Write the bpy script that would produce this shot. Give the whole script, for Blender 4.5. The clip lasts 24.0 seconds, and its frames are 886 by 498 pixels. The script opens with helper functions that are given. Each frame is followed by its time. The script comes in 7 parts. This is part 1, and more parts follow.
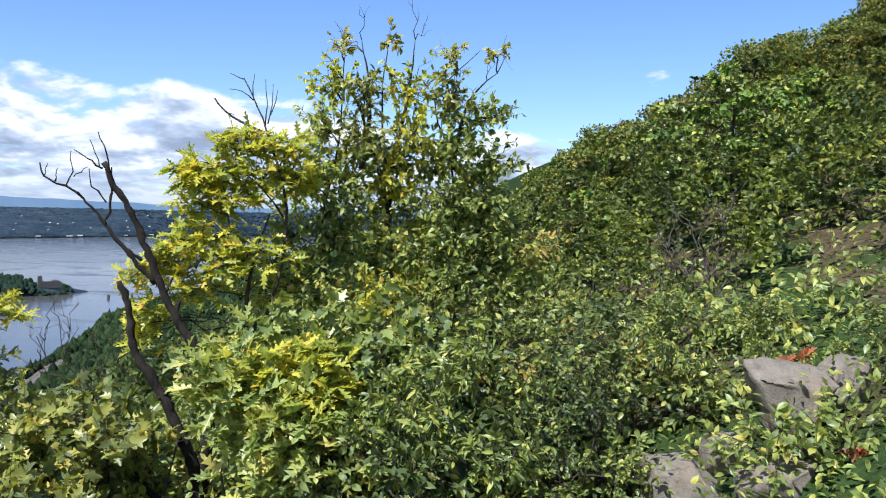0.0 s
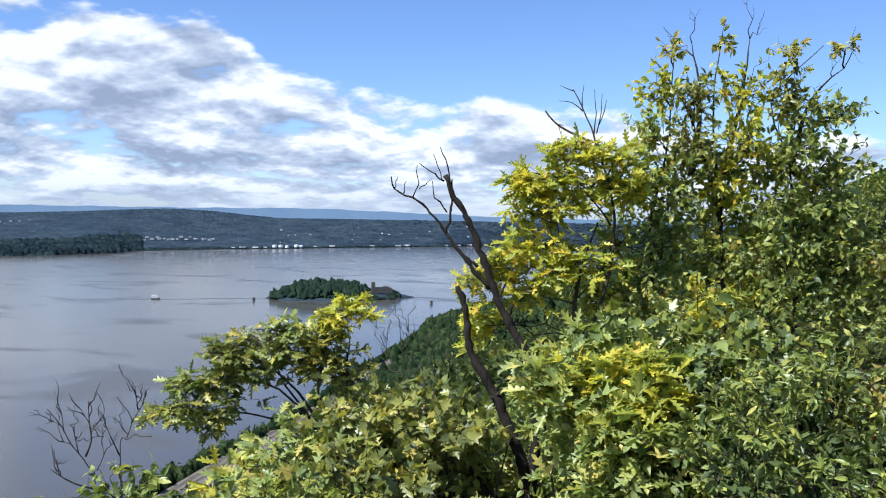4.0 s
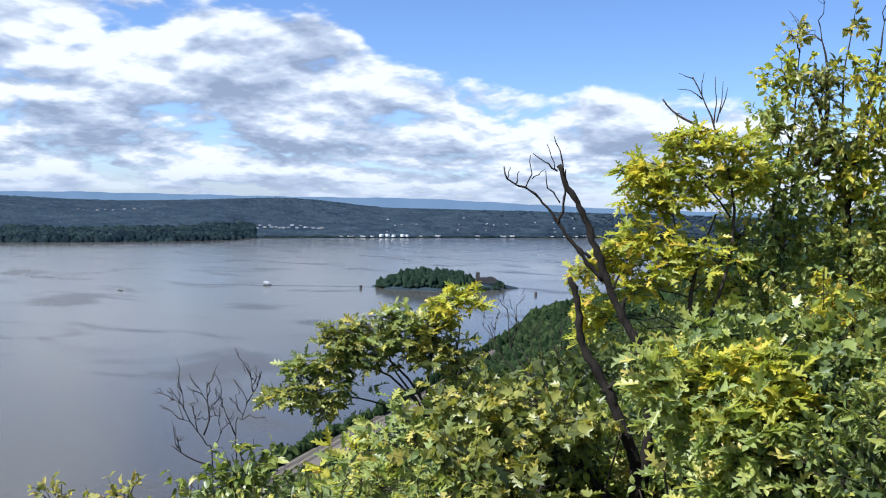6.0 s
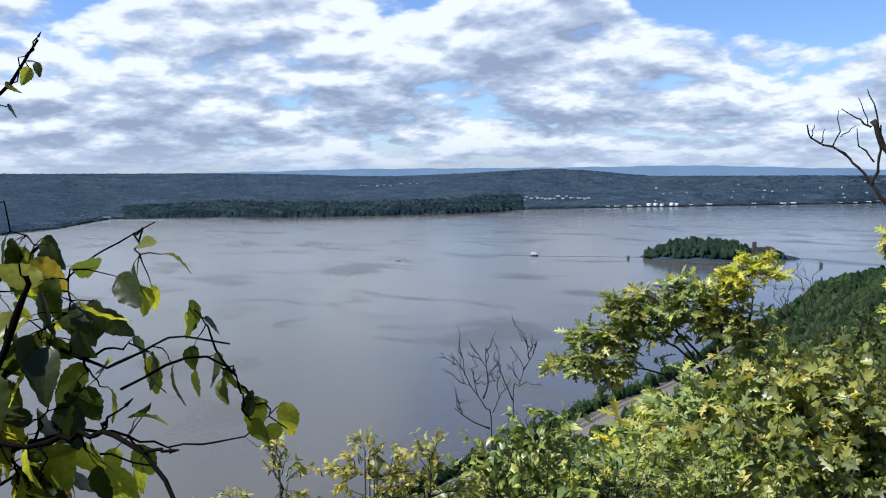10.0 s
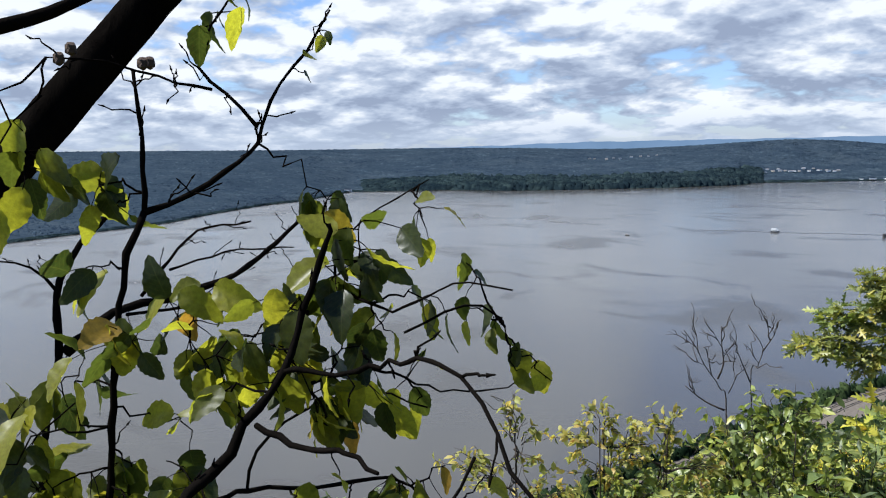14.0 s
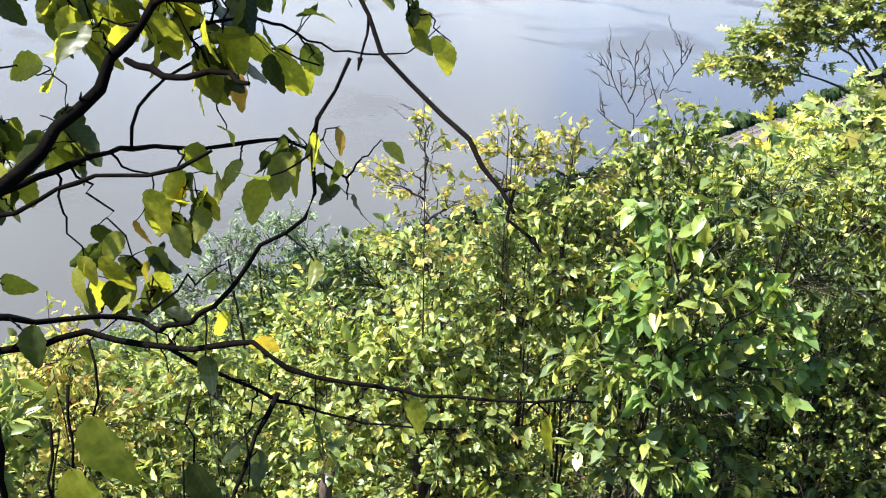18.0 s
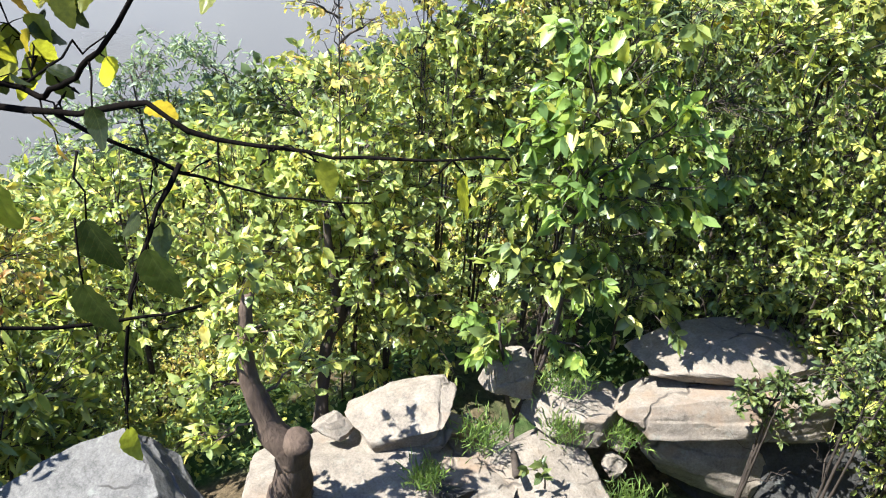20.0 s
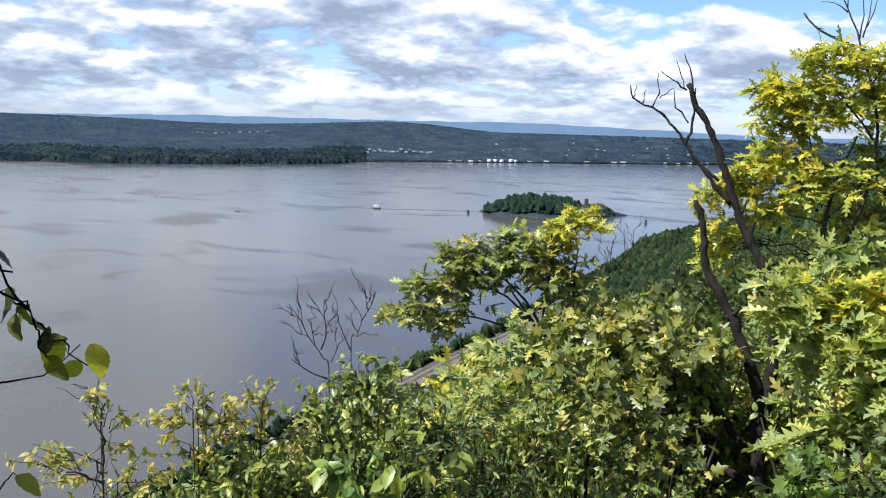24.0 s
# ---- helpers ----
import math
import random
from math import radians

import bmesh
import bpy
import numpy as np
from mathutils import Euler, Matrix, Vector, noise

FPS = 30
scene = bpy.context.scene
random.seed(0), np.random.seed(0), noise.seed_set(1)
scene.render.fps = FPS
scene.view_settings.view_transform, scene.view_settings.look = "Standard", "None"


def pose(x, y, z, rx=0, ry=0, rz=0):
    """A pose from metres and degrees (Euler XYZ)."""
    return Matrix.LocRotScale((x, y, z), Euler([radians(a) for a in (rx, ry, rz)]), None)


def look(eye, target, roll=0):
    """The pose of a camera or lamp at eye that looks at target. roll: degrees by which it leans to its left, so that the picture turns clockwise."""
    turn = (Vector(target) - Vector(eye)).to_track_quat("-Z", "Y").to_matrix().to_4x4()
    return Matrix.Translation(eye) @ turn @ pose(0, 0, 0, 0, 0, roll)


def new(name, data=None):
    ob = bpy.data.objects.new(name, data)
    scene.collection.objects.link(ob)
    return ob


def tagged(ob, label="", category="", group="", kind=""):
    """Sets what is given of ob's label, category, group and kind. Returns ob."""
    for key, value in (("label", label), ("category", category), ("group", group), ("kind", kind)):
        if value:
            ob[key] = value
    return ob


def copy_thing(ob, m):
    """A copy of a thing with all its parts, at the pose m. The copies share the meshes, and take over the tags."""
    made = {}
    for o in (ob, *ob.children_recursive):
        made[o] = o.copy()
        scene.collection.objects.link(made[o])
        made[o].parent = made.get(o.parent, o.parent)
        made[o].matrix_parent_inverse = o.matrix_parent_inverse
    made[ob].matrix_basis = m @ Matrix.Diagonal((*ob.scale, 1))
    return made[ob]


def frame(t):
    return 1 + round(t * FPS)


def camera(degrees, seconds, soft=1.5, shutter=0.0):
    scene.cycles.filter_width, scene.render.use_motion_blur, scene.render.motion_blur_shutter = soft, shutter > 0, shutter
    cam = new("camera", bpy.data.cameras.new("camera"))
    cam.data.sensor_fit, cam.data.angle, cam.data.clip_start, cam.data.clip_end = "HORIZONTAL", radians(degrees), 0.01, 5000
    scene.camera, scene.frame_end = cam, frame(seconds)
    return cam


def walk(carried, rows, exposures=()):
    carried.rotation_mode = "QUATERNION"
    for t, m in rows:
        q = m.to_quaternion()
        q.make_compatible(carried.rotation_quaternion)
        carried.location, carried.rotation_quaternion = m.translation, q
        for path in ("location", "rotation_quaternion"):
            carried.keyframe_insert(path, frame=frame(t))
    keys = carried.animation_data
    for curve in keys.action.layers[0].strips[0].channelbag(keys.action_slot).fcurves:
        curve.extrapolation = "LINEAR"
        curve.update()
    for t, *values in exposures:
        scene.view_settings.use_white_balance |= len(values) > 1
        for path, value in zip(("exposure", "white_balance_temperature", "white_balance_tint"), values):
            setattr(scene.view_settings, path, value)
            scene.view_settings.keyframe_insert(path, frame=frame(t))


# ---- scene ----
cam = camera(53.85, 24.0, soft=1.1)
# seconds, place in metres, turn in degrees
PATH = [
    (0.0, -0.0202, 0.0164, 1.5095, 87.436, -1.328, -0.557),
    (0.5, -0.0367, 0.0151, 1.5071, 86.682, -0.892, 2.559),
    (1.0, -0.0437, -0.0035, 1.5022, 87.011, -0.718, 6.092),
    (1.5, -0.0553, -0.0158, 1.4982, 87.621, -0.877, 8.805),
    (2.0, -0.0710, -0.0149, 1.4982, 87.886, -0.797, 11.176),
    (2.5, -0.0801, -0.0203, 1.4936, 88.215, -0.657, 13.244),
    (4.5, -0.1473, -0.0441, 1.4902, 87.483, -1.074, 21.632),
    (5.0, -0.1569, -0.0524, 1.4851, 87.348, -1.274, 23.355),
    (5.5, -0.1676, -0.0555, 1.4848, 87.104, -1.341, 25.061),
    (6.0, -0.1795, -0.0562, 1.4864, 86.984, -1.290, 26.599),
    (6.5, -0.1888, -0.0704, 1.4823, 86.886, -1.192, 28.173),
    (7.0, -0.2017, -0.0733, 1.4860, 86.766, -1.049, 29.754),
    (7.5, -0.2179, -0.0760, 1.4812, 86.665, -1.216, 31.354),
    (8.0, -0.2327, -0.0827, 1.4807, 86.360, -1.441, 33.236),
    (8.5, -0.2477, -0.0885, 1.4740, 85.969, -1.485, 35.997),
    (9.0, -0.2648, -0.0978, 1.4721, 85.524, -1.096, 39.042),
    (9.5, -0.2885, -0.1056, 1.4704, 84.914, -0.368, 41.736),
    (10.0, -0.3112, -0.1188, 1.4681, 84.916, 0.423, 43.871),
    (10.5, -0.3206, -0.1262, 1.4636, 85.324, 0.351, 45.534),
    (12.5, -0.3364, -0.1632, 1.4553, 84.347, 0.475, 53.521),
    (13.0, -0.3383, -0.1666, 1.4553, 84.266, 0.562, 55.245),
    (13.5, -0.3354, -0.1706, 1.4527, 84.061, 0.820, 56.902),
    (14.0, -0.3323, -0.1742, 1.4459, 83.377, 1.074, 58.727),
    (14.5, -0.3327, -0.1775, 1.4355, 82.020, 1.386, 60.822),
    (15.0, -0.3382, -0.1782, 1.4219, 80.087, 1.265, 62.131),
    (15.5, -0.3439, -0.1791, 1.4100, 78.139, 1.184, 62.764),
    (16.0, -0.3450, -0.1742, 1.3991, 76.113, 1.220, 62.358),
    (16.5, -0.3432, -0.1604, 1.3821, 73.252, 1.003, 60.616),
    (17.0, -0.3388, -0.1472, 1.3706, 70.632, 0.502, 58.006),
    (17.5, -0.3379, -0.1415, 1.3628, 68.382, -0.518, 55.630),
    (18.0, -0.3331, -0.1403, 1.3470, 65.467, -1.201, 53.702),
    (18.5, -0.3325, -0.1355, 1.3235, 61.990, -1.877, 52.246),
    (20.5, -0.3224, -0.1327, 1.2598, 53.929, -4.017, 47.309),
    (21.0, -0.3109, -0.1180, 1.2621, 55.042, -4.340, 44.060),
    (21.5, -0.3018, -0.1052, 1.2962, 59.591, -4.201, 40.078),
    (22.0, -0.2924, -0.1008, 1.3437, 65.832, -3.716, 36.443),
    (22.5, -0.2818, -0.1006, 1.3774, 70.490, -2.957, 34.333),
    (23.0, -0.2720, -0.1073, 1.4035, 74.701, -2.332, 33.251),
    (23.5, -0.2654, -0.1080, 1.4277, 78.617, -1.776, 33.605),
    (24.0, -0.2600, -0.1084, 1.4488, 81.898, -1.564, 33.689),
]
EXPOSURES = [(0.0, 0.74, 5700, 9), (1.0, 0.73, 5700, 9), (2.5, 0.71, 5700, 9), (5.0, 0.63, 5700, 9), (7.0, 0.62, 5700, 9), (10.5, 0.53, 5700, 9), (14.0, 0.56, 5900, 9), (15.0, 0.52, 5900, 9), (16.0, 0.66, 5900, 9), (17.0, 1.35, 5900, 9), (18.5, 1.72, 5900, 9), (20.5, 1.95, 5900, 9), (21.5, 1.98, 5900, 9), (22.5, 1.92, 5900, 9), (23.2, 1.42, 5900, 9), (24.0, 0.74, 5900, 9)]
walk(cam, [(t, pose(*row)) for t, *row in PATH], EXPOSURES)


# ---------------------------------------------------------------- world, sun
SUN_AZ, SUN_EL = 148.0, 56.0        # degrees to the left of north (+y), and up
WATER_Z = -148.5


def nodes_of(owner):
    owner.use_nodes = True
    nt = owner.node_tree
    nt.nodes.clear()
    return nt


def nd(nt, kind, _out=None, **vals):
    """A node; vals set inputs (by name, spaces as _) or, failing that, properties."""
    n = nt.nodes.new(kind)
    for key, v in vals.items():
        if key.startswith("i") and key[1:].isdigit():
            sock = n.inputs[int(key[1:])]
        else:
            sock = n.inputs.get(key.replace("_", " "))
        if sock is None:
            set_prop(n, key, v)
        elif isinstance(v, bpy.types.NodeSocket):
            nt.links.new(v, sock)
        else:
            sock.default_value = v
    return n if _out is None else n.outputs[_out]


def set_prop(n, key, v):
    if key == "operation":
        n.operation = v
    elif key == "blend_type":
        n.blend_type = v
    elif key == "data_type":
        n.data_type = v
    elif key == "noise_dimensions":
        n.noise_dimensions = v
    elif key == "feature":
        n.feature = v
    elif key == "interpolation_type":
        n.interpolation_type = v
    elif key == "use_clamp":
        n.use_clamp = v


def mth(nt, op, a, b=0.0, c=0.0):
    return nd(nt, "ShaderNodeMath", 0, operation=op, i0=a, i1=b, i2=c)


def vmath(nt, op, a, b=(0, 0, 0), out=0):
    return nd(nt, "ShaderNodeVectorMath", out, operation=op, i0=a, i1=b)


def ramp(nt, fac, stops, mode="LINEAR"):
    n = nt.nodes.new("ShaderNodeValToRGB")
    n.color_ramp.interpolation = mode
    el = n.color_ramp.elements
    while len(el) < len(stops):
        el.new(0.5)
    for e, (p, c) in zip(el, stops):
        e.position = p
        e.color = (c, c, c, 1) if isinstance(c, (int, float)) else (*c, 1)
    nt.links.new(fac, n.inputs[0])
    return n.outputs[0]


def mixc(nt, fac, a, b, blend="MIX"):
    n = nt.nodes.new("ShaderNodeMix")
    n.data_type, n.blend_type = "RGBA", blend
    for k, v in ((0, fac), (6, a), (7, b)):
        if isinstance(v, bpy.types.NodeSocket):
            nt.links.new(v, n.inputs[k])
        elif k == 0:
            n.inputs[0].default_value = v
        else:
            n.inputs[k].default_value = (*v, 1)
    return n.outputs[2]


def smooth(nt, v, lo, hi):
    n = nt.nodes.new("ShaderNodeMapRange")
    n.interpolation_type = "SMOOTHSTEP"
    nt.links.new(v, n.inputs[0])
    n.inputs[1].default_value, n.inputs[2].default_value = lo, hi
    return n.outputs[0]


def toward(az, el):
    a, e = radians(az), radians(el)
    return Vector((-math.sin(a) * math.cos(e), math.cos(a) * math.cos(e), math.sin(e)))


def build_world():
    world = bpy.data.worlds.new("sky")
    scene.world = world
    nt = nodes_of(world)
    sky = nt.nodes.new("ShaderNodeTexSky")
    sky.sky_type, sky.sun_disc = "NISHITA", False
    sky.sun_elevation, sky.sun_rotation = radians(SUN_EL), radians(-SUN_AZ)
    sky.altitude, sky.air_density, sky.dust_density, sky.ozone_density = 200, 0.9, 0.25, 3.5
    d = nd(nt, "ShaderNodeTexCoord", "Generated")
    sep = nd(nt, "ShaderNodeSeparateXYZ", i0=d)
    z = sep.outputs[2]
    level = vmath(nt, "NORMALIZE", vmath(nt, "MULTIPLY", d, (1, 1, 0)))
    bearing = mth(nt, "DEGREES", mth(nt, "ARCTAN2", mth(nt, "MULTIPLY", sep.outputs[0], -1.0), sep.outputs[1]))

    def heap(lift, detail):
        """Thickness of the cloud deck a little higher up: rows of heaps, wider than high, smaller towards the horizon."""
        zz = mth(nt, "MAXIMUM", mth(nt, "ADD", z, lift), -0.02)
        g = mth(nt, "ADD", mth(nt, "EXPONENT", mth(nt, "MULTIPLY", zz, -2.4)), mth(nt, "DIVIDE", 0.012, mth(nt, "ADD", zz, 0.06)))
        v = nd(nt, "ShaderNodeVectorMath", 0, operation="SCALE", i0=level, Scale=g)
        v = vmath(nt, "ADD", v, (2.3, 5.1, 0.4))
        warp = nd(nt, "ShaderNodeTexNoise", 1, Vector=v, Scale=13.0, Detail=4.0)
        w = vmath(nt, "ADD", v, vmath(nt, "MULTIPLY", warp, (0.07, 0.07, 0.07)))
        puff = nd(nt, "ShaderNodeTexVoronoi", 0, feature="SMOOTH_F1", Vector=w, Scale=17.0, Detail=3.0, Roughness=0.55, Smoothness=0.35)
        base = nd(nt, "ShaderNodeTexNoise", 0, Vector=v, Scale=8.5, Detail=detail, Roughness=0.56, Distortion=0.25)
        return mth(nt, "MULTIPLY_ADD", mth(nt, "SUBTRACT", 0.40, puff), 0.24, base)
    n0, n1, n2 = heap(0.0, 11.0), heap(0.016, 8.0), heap(0.05, 5.0)
    # the deck's upper edge by bearing: clear to the north-east, closed to the west
    edge = ramp(nt, nd(nt, "ShaderNodeMapRange", 0, i0=bearing, i1=-40.0, i2=100.0, i3=0.0, i4=1.0),
                [((a + 40) / 140, math.sin(radians(e))) for a, e in DECK])
    band = smooth(nt, mth(nt, "SUBTRACT", z, edge), 0.030, -0.030)
    cover = mth(nt, "MULTIPLY_ADD", band, 0.43, -0.20)
    for az, el, size, flat, gain in CLOUDS:
        at = Vector(toward(az, el)) * Vector((1, 1, flat))
        near = vmath(nt, "DISTANCE", vmath(nt, "MULTIPLY", d, (1, 1, flat)), tuple(at), out=1)
        cover = mth(nt, "MULTIPLY_ADD", smooth(nt, near, size, size * 0.3), gain, cover)
    cover = mth(nt, "MULTIPLY_ADD", smooth(nt, z, 0.10, 0.06), 0.07, cover)
    dens = mth(nt, "ADD", n0, cover)
    mask = smooth(nt, dens, 0.45, 0.62)
    # sunlit tops, grey undersides
    above = smooth(nt, mth(nt, "ADD", n2, cover), 0.50, 0.86)
    lit = mth(nt, "MULTIPLY_ADD", mth(nt, "SUBTRACT", n0, n1), 3.4, 0.92)
    lit = mth(nt, "SUBTRACT", lit, mth(nt, "MULTIPLY", above, 0.55))
    lit = mth(nt, "SUBTRACT", lit, mth(nt, "MULTIPLY", smooth(nt, dens, 0.70, 0.95), 0.18))
    # the deck's flat underside, seen at a low angle
    low = smooth(nt, z, 0.105, 0.055)
    lit = mth(nt, "SUBTRACT", lit, mth(nt, "MULTIPLY", low, 0.13))
    cloud = ramp(nt, lit, [(0.0, (0.45, 0.51, 0.65)), (0.30, (0.61, 0.68, 0.82)), (0.58, (0.80, 0.86, 0.97)), (0.80, (1.06, 1.08, 1.12)), (1.0, (1.30, 1.29, 1.28))])
    haze = smooth(nt, z, 0.050, -0.01)
    cloud = mixc(nt, mth(nt, "MULTIPLY", haze, 0.75), cloud, (0.72, 0.80, 0.93))
    bg0 = nd(nt, "ShaderNodeBackground", 0, Color=mixc(nt, 1.0, sky.outputs[0], SKY_TINT, "MULTIPLY"), Strength=SKY)
    bg1 = nd(nt, "ShaderNodeBackground", 0, Color=cloud, Strength=CLOUD)
    m = mth(nt, "MAXIMUM", mth(nt, "MULTIPLY", mask, 0.98), mth(nt, "MULTIPLY", haze, 0.75))
    mix = nd(nt, "ShaderNodeMixShader", 0, i0=m, i1=bg0, i2=bg1)
    nd(nt, "ShaderNodeOutputWorld", Surface=mix)


SKY, CLOUD, SKY_TINT = 0.100, 0.53, (0.90, 0.915, 1.03)
# upper edge of the cloud deck: bearing, elevation
DECK = [(-40, 4), (-10, 5), (2, 6.5), (12, 7.2), (20, 8.0), (27, 8.8), (30, 9.0), (33, 11.5), (44, 12.8), (52, 24), (100, 30)]
# single great clouds: bearing, elevation, reach, flatness, strength
CLOUDS = [(39, 9.5, 0.17, 2.0, 0.13), (36, 6.6, 0.11, 3.0, 0.10), (53, 10.8, 0.10, 2.6, 0.16), (20, 5.6, 0.20, 3.2, 0.07), (-14.3, 8.5, 0.035, 1.8, 0.32), (-21, 13.2, 0.085, 2.6, 0.30),
          (30, 13.6, 0.10, 2.4, -0.12), (66, 6.0, 0.50, 1.0, 0.06)]
build_world()
sun = new("sun", bpy.data.lights.new("sun", "SUN"))
sun.data.energy, sun.data.angle, sun.data.color = 5.0, radians(0.53), (1.0, 0.95, 0.86)
sun.matrix_world = look((0, 0, 60), Vector((0, 0, 60)) - toward(SUN_AZ, SUN_EL))


# ---------------------------------------------------------------- materials
def material(name):
    m = bpy.data.materials.new(name)
    return m, nodes_of(m)


def finish(nt, shader):
    nd(nt, "ShaderNodeOutputMaterial", Surface=shader)


def noise_at(nt, vec, scale, detail=5.0, rough=0.55, dist=0.0, out=0):
    return nd(nt, "ShaderNodeTexNoise", out, Vector=vec, Scale=scale, Detail=detail, Roughness=rough, Distortion=dist)


def bump(nt, height, strength, dist):
    return nd(nt, "ShaderNodeBump", 0, Height=height, Strength=strength, Distance=dist)


def leaf_mat(name, stops, through_light=0.40, gloss=0.38, spots=0.0, per_object=False, shine=0.42, pale=0.15, warm=(1.64, 1.43, 1.22)):
    """Thin leaf: coat of gloss over a diffuse and a translucent side; colour by leaf."""
    m, nt = material(name)
    rnd = nd(nt, "ShaderNodeObjectInfo", "Random") if per_object else nd(nt, "ShaderNodeNewGeometry", "Random Per Island")
    col = mixc(nt, 1.0, ramp(nt, rnd, stops), warm, "MULTIPLY")
    col = mixc(nt, pale, col, (0.23, 0.26, 0.23))
    pos = nd(nt, "ShaderNodeTexCoord", "Object")
    fine = noise_at(nt, pos, 9.0, 3.0)
    col = mixc(nt, 0.55, col, ramp(nt, fine, [(0.3, 0.55), (0.7, 1.35)]), "MULTIPLY")
    if spots:
        sp = noise_at(nt, pos, 38.0, 4.0, 0.7)
        col = mixc(nt, mth(nt, "MULTIPLY", smooth(nt, sp, 0.66 - spots * 0.12, 0.78), 0.85), col, (0.16, 0.07, 0.02))
    if per_object:
        sep = nd(nt, "ShaderNodeSeparateXYZ", i0=pos)
        side = mth(nt, "ABSOLUTE", sep.outputs[0])
        vein = mth(nt, "PINGPONG", mth(nt, "SUBTRACT", sep.outputs[1], mth(nt, "MULTIPLY", side, 0.9)), 0.065)
        line = mth(nt, "MAXIMUM", smooth(nt, vein, 0.010, 0.0), smooth(nt, side, 0.016, 0.004))
        col = mixc(nt, mth(nt, "MULTIPLY", line, 0.18), col, (0.16, 0.18, 0.05))
    body = nd(nt, "ShaderNodeBsdfPrincipled", 0, Base_Color=col, Roughness=gloss, Specular_IOR_Level=shine)
    bright = mixc(nt, 1.0, col, (1.65, 1.70, 0.95), "MULTIPLY")
    thin = nd(nt, "ShaderNodeBsdfTranslucent", 0, Color=bright)
    finish(nt, nd(nt, "ShaderNodeMixShader", 0, i0=through_light, i1=body, i2=thin))
    return m


def bark_mat(name, dark, light, scale=14.0, rough=0.9, shine=0.25):
    m, nt = material(name)
    pos = nd(nt, "ShaderNodeTexCoord", "Object")
    v = vmath(nt, "MULTIPLY", pos, (1, 1, 0.35))
    a = noise_at(nt, v, scale, 8.0, 0.65, 0.6)
    b = noise_at(nt, pos, scale * 0.18, 3.0)
    col = ramp(nt, mth(nt, "MULTIPLY_ADD", b, 0.45, mth(nt, "MULTIPLY", a, 0.6)), [(0.32, dark), (0.7, light)])
    nrm = bump(nt, a, 0.6, 0.02)
    finish(nt, nd(nt, "ShaderNodeBsdfPrincipled", 0, Base_Color=col, Roughness=rough, Specular_IOR_Level=shine, Normal=nrm))
    return m


def rock_mat(name, dark, light, stain, scale=1.0):
    m, nt = material(name)
    pos = nd(nt, "ShaderNodeNewGeometry", "Position")
    big = noise_at(nt, pos, 2.2 * scale, 6.0, 0.6, 0.4)
    mid = noise_at(nt, pos, 11.0 * scale, 8.0, 0.65)
    fine = noise_at(nt, pos, 70.0 * scale, 6.0, 0.7)
    col = ramp(nt, mth(nt, "MULTIPLY_ADD", mid, 0.5, mth(nt, "MULTIPLY", fine, 0.5)), [(0.33, dark), (0.66, light)])
    col = mixc(nt, smooth(nt, big, 0.5, 0.68), col, stain)
    lichen = nd(nt, "ShaderNodeTexVoronoi", 0, Vector=pos, Scale=9.0 * scale)
    lmask = mth(nt, "MULTIPLY", smooth(nt, lichen, 0.42, 0.18), smooth(nt, noise_at(nt, pos, 26.0 * scale, 5.0, 0.7), 0.46, 0.62))
    col = mixc(nt, mth(nt, "MULTIPLY", lmask, 0.35), col, (0.24, 0.25, 0.21))
    crack = nd(nt, "ShaderNodeTexVoronoi", 0, feature="DISTANCE_TO_EDGE", Vector=vmath(nt, "ADD", pos, vmath(nt, "MULTIPLY", noise_at(nt, pos, 1.3, 4.0, out=1), (0.9, 0.9, 0.9))), Scale=0.8 * scale)
    cmask = mth(nt, "MULTIPLY", smooth(nt, crack, 0.014, 0.0), smooth(nt, big, 0.42, 0.56))
    col = mixc(nt, mth(nt, "MULTIPLY", cmask, 0.7), col, (0.04, 0.035, 0.03))
    h = mth(nt, "SUBTRACT", mth(nt, "MULTIPLY_ADD", mid, 0.6, mth(nt, "MULTIPLY", fine, 0.25)), mth(nt, "MULTIPLY", cmask, 0.5))
    finish(nt, nd(nt, "ShaderNodeBsdfPrincipled", 0, Base_Color=col, Roughness=0.88, Specular_IOR_Level=0.3, Normal=bump(nt, h, 0.75, 0.03)))
    return m


def plain_mat(name, a, b, scale=3.0, rough=0.7, metal=0.0):
    m, nt = material(name)
    pos = nd(nt, "ShaderNodeNewGeometry", "Position")
    n = noise_at(nt, pos, scale, 6.0, 0.6)
    finish(nt, nd(nt, "ShaderNodeBsdfPrincipled", 0, Base_Color=ramp(nt, n, [(0.3, a), (0.7, b)]), Roughness=rough, Metallic=metal))
    return m


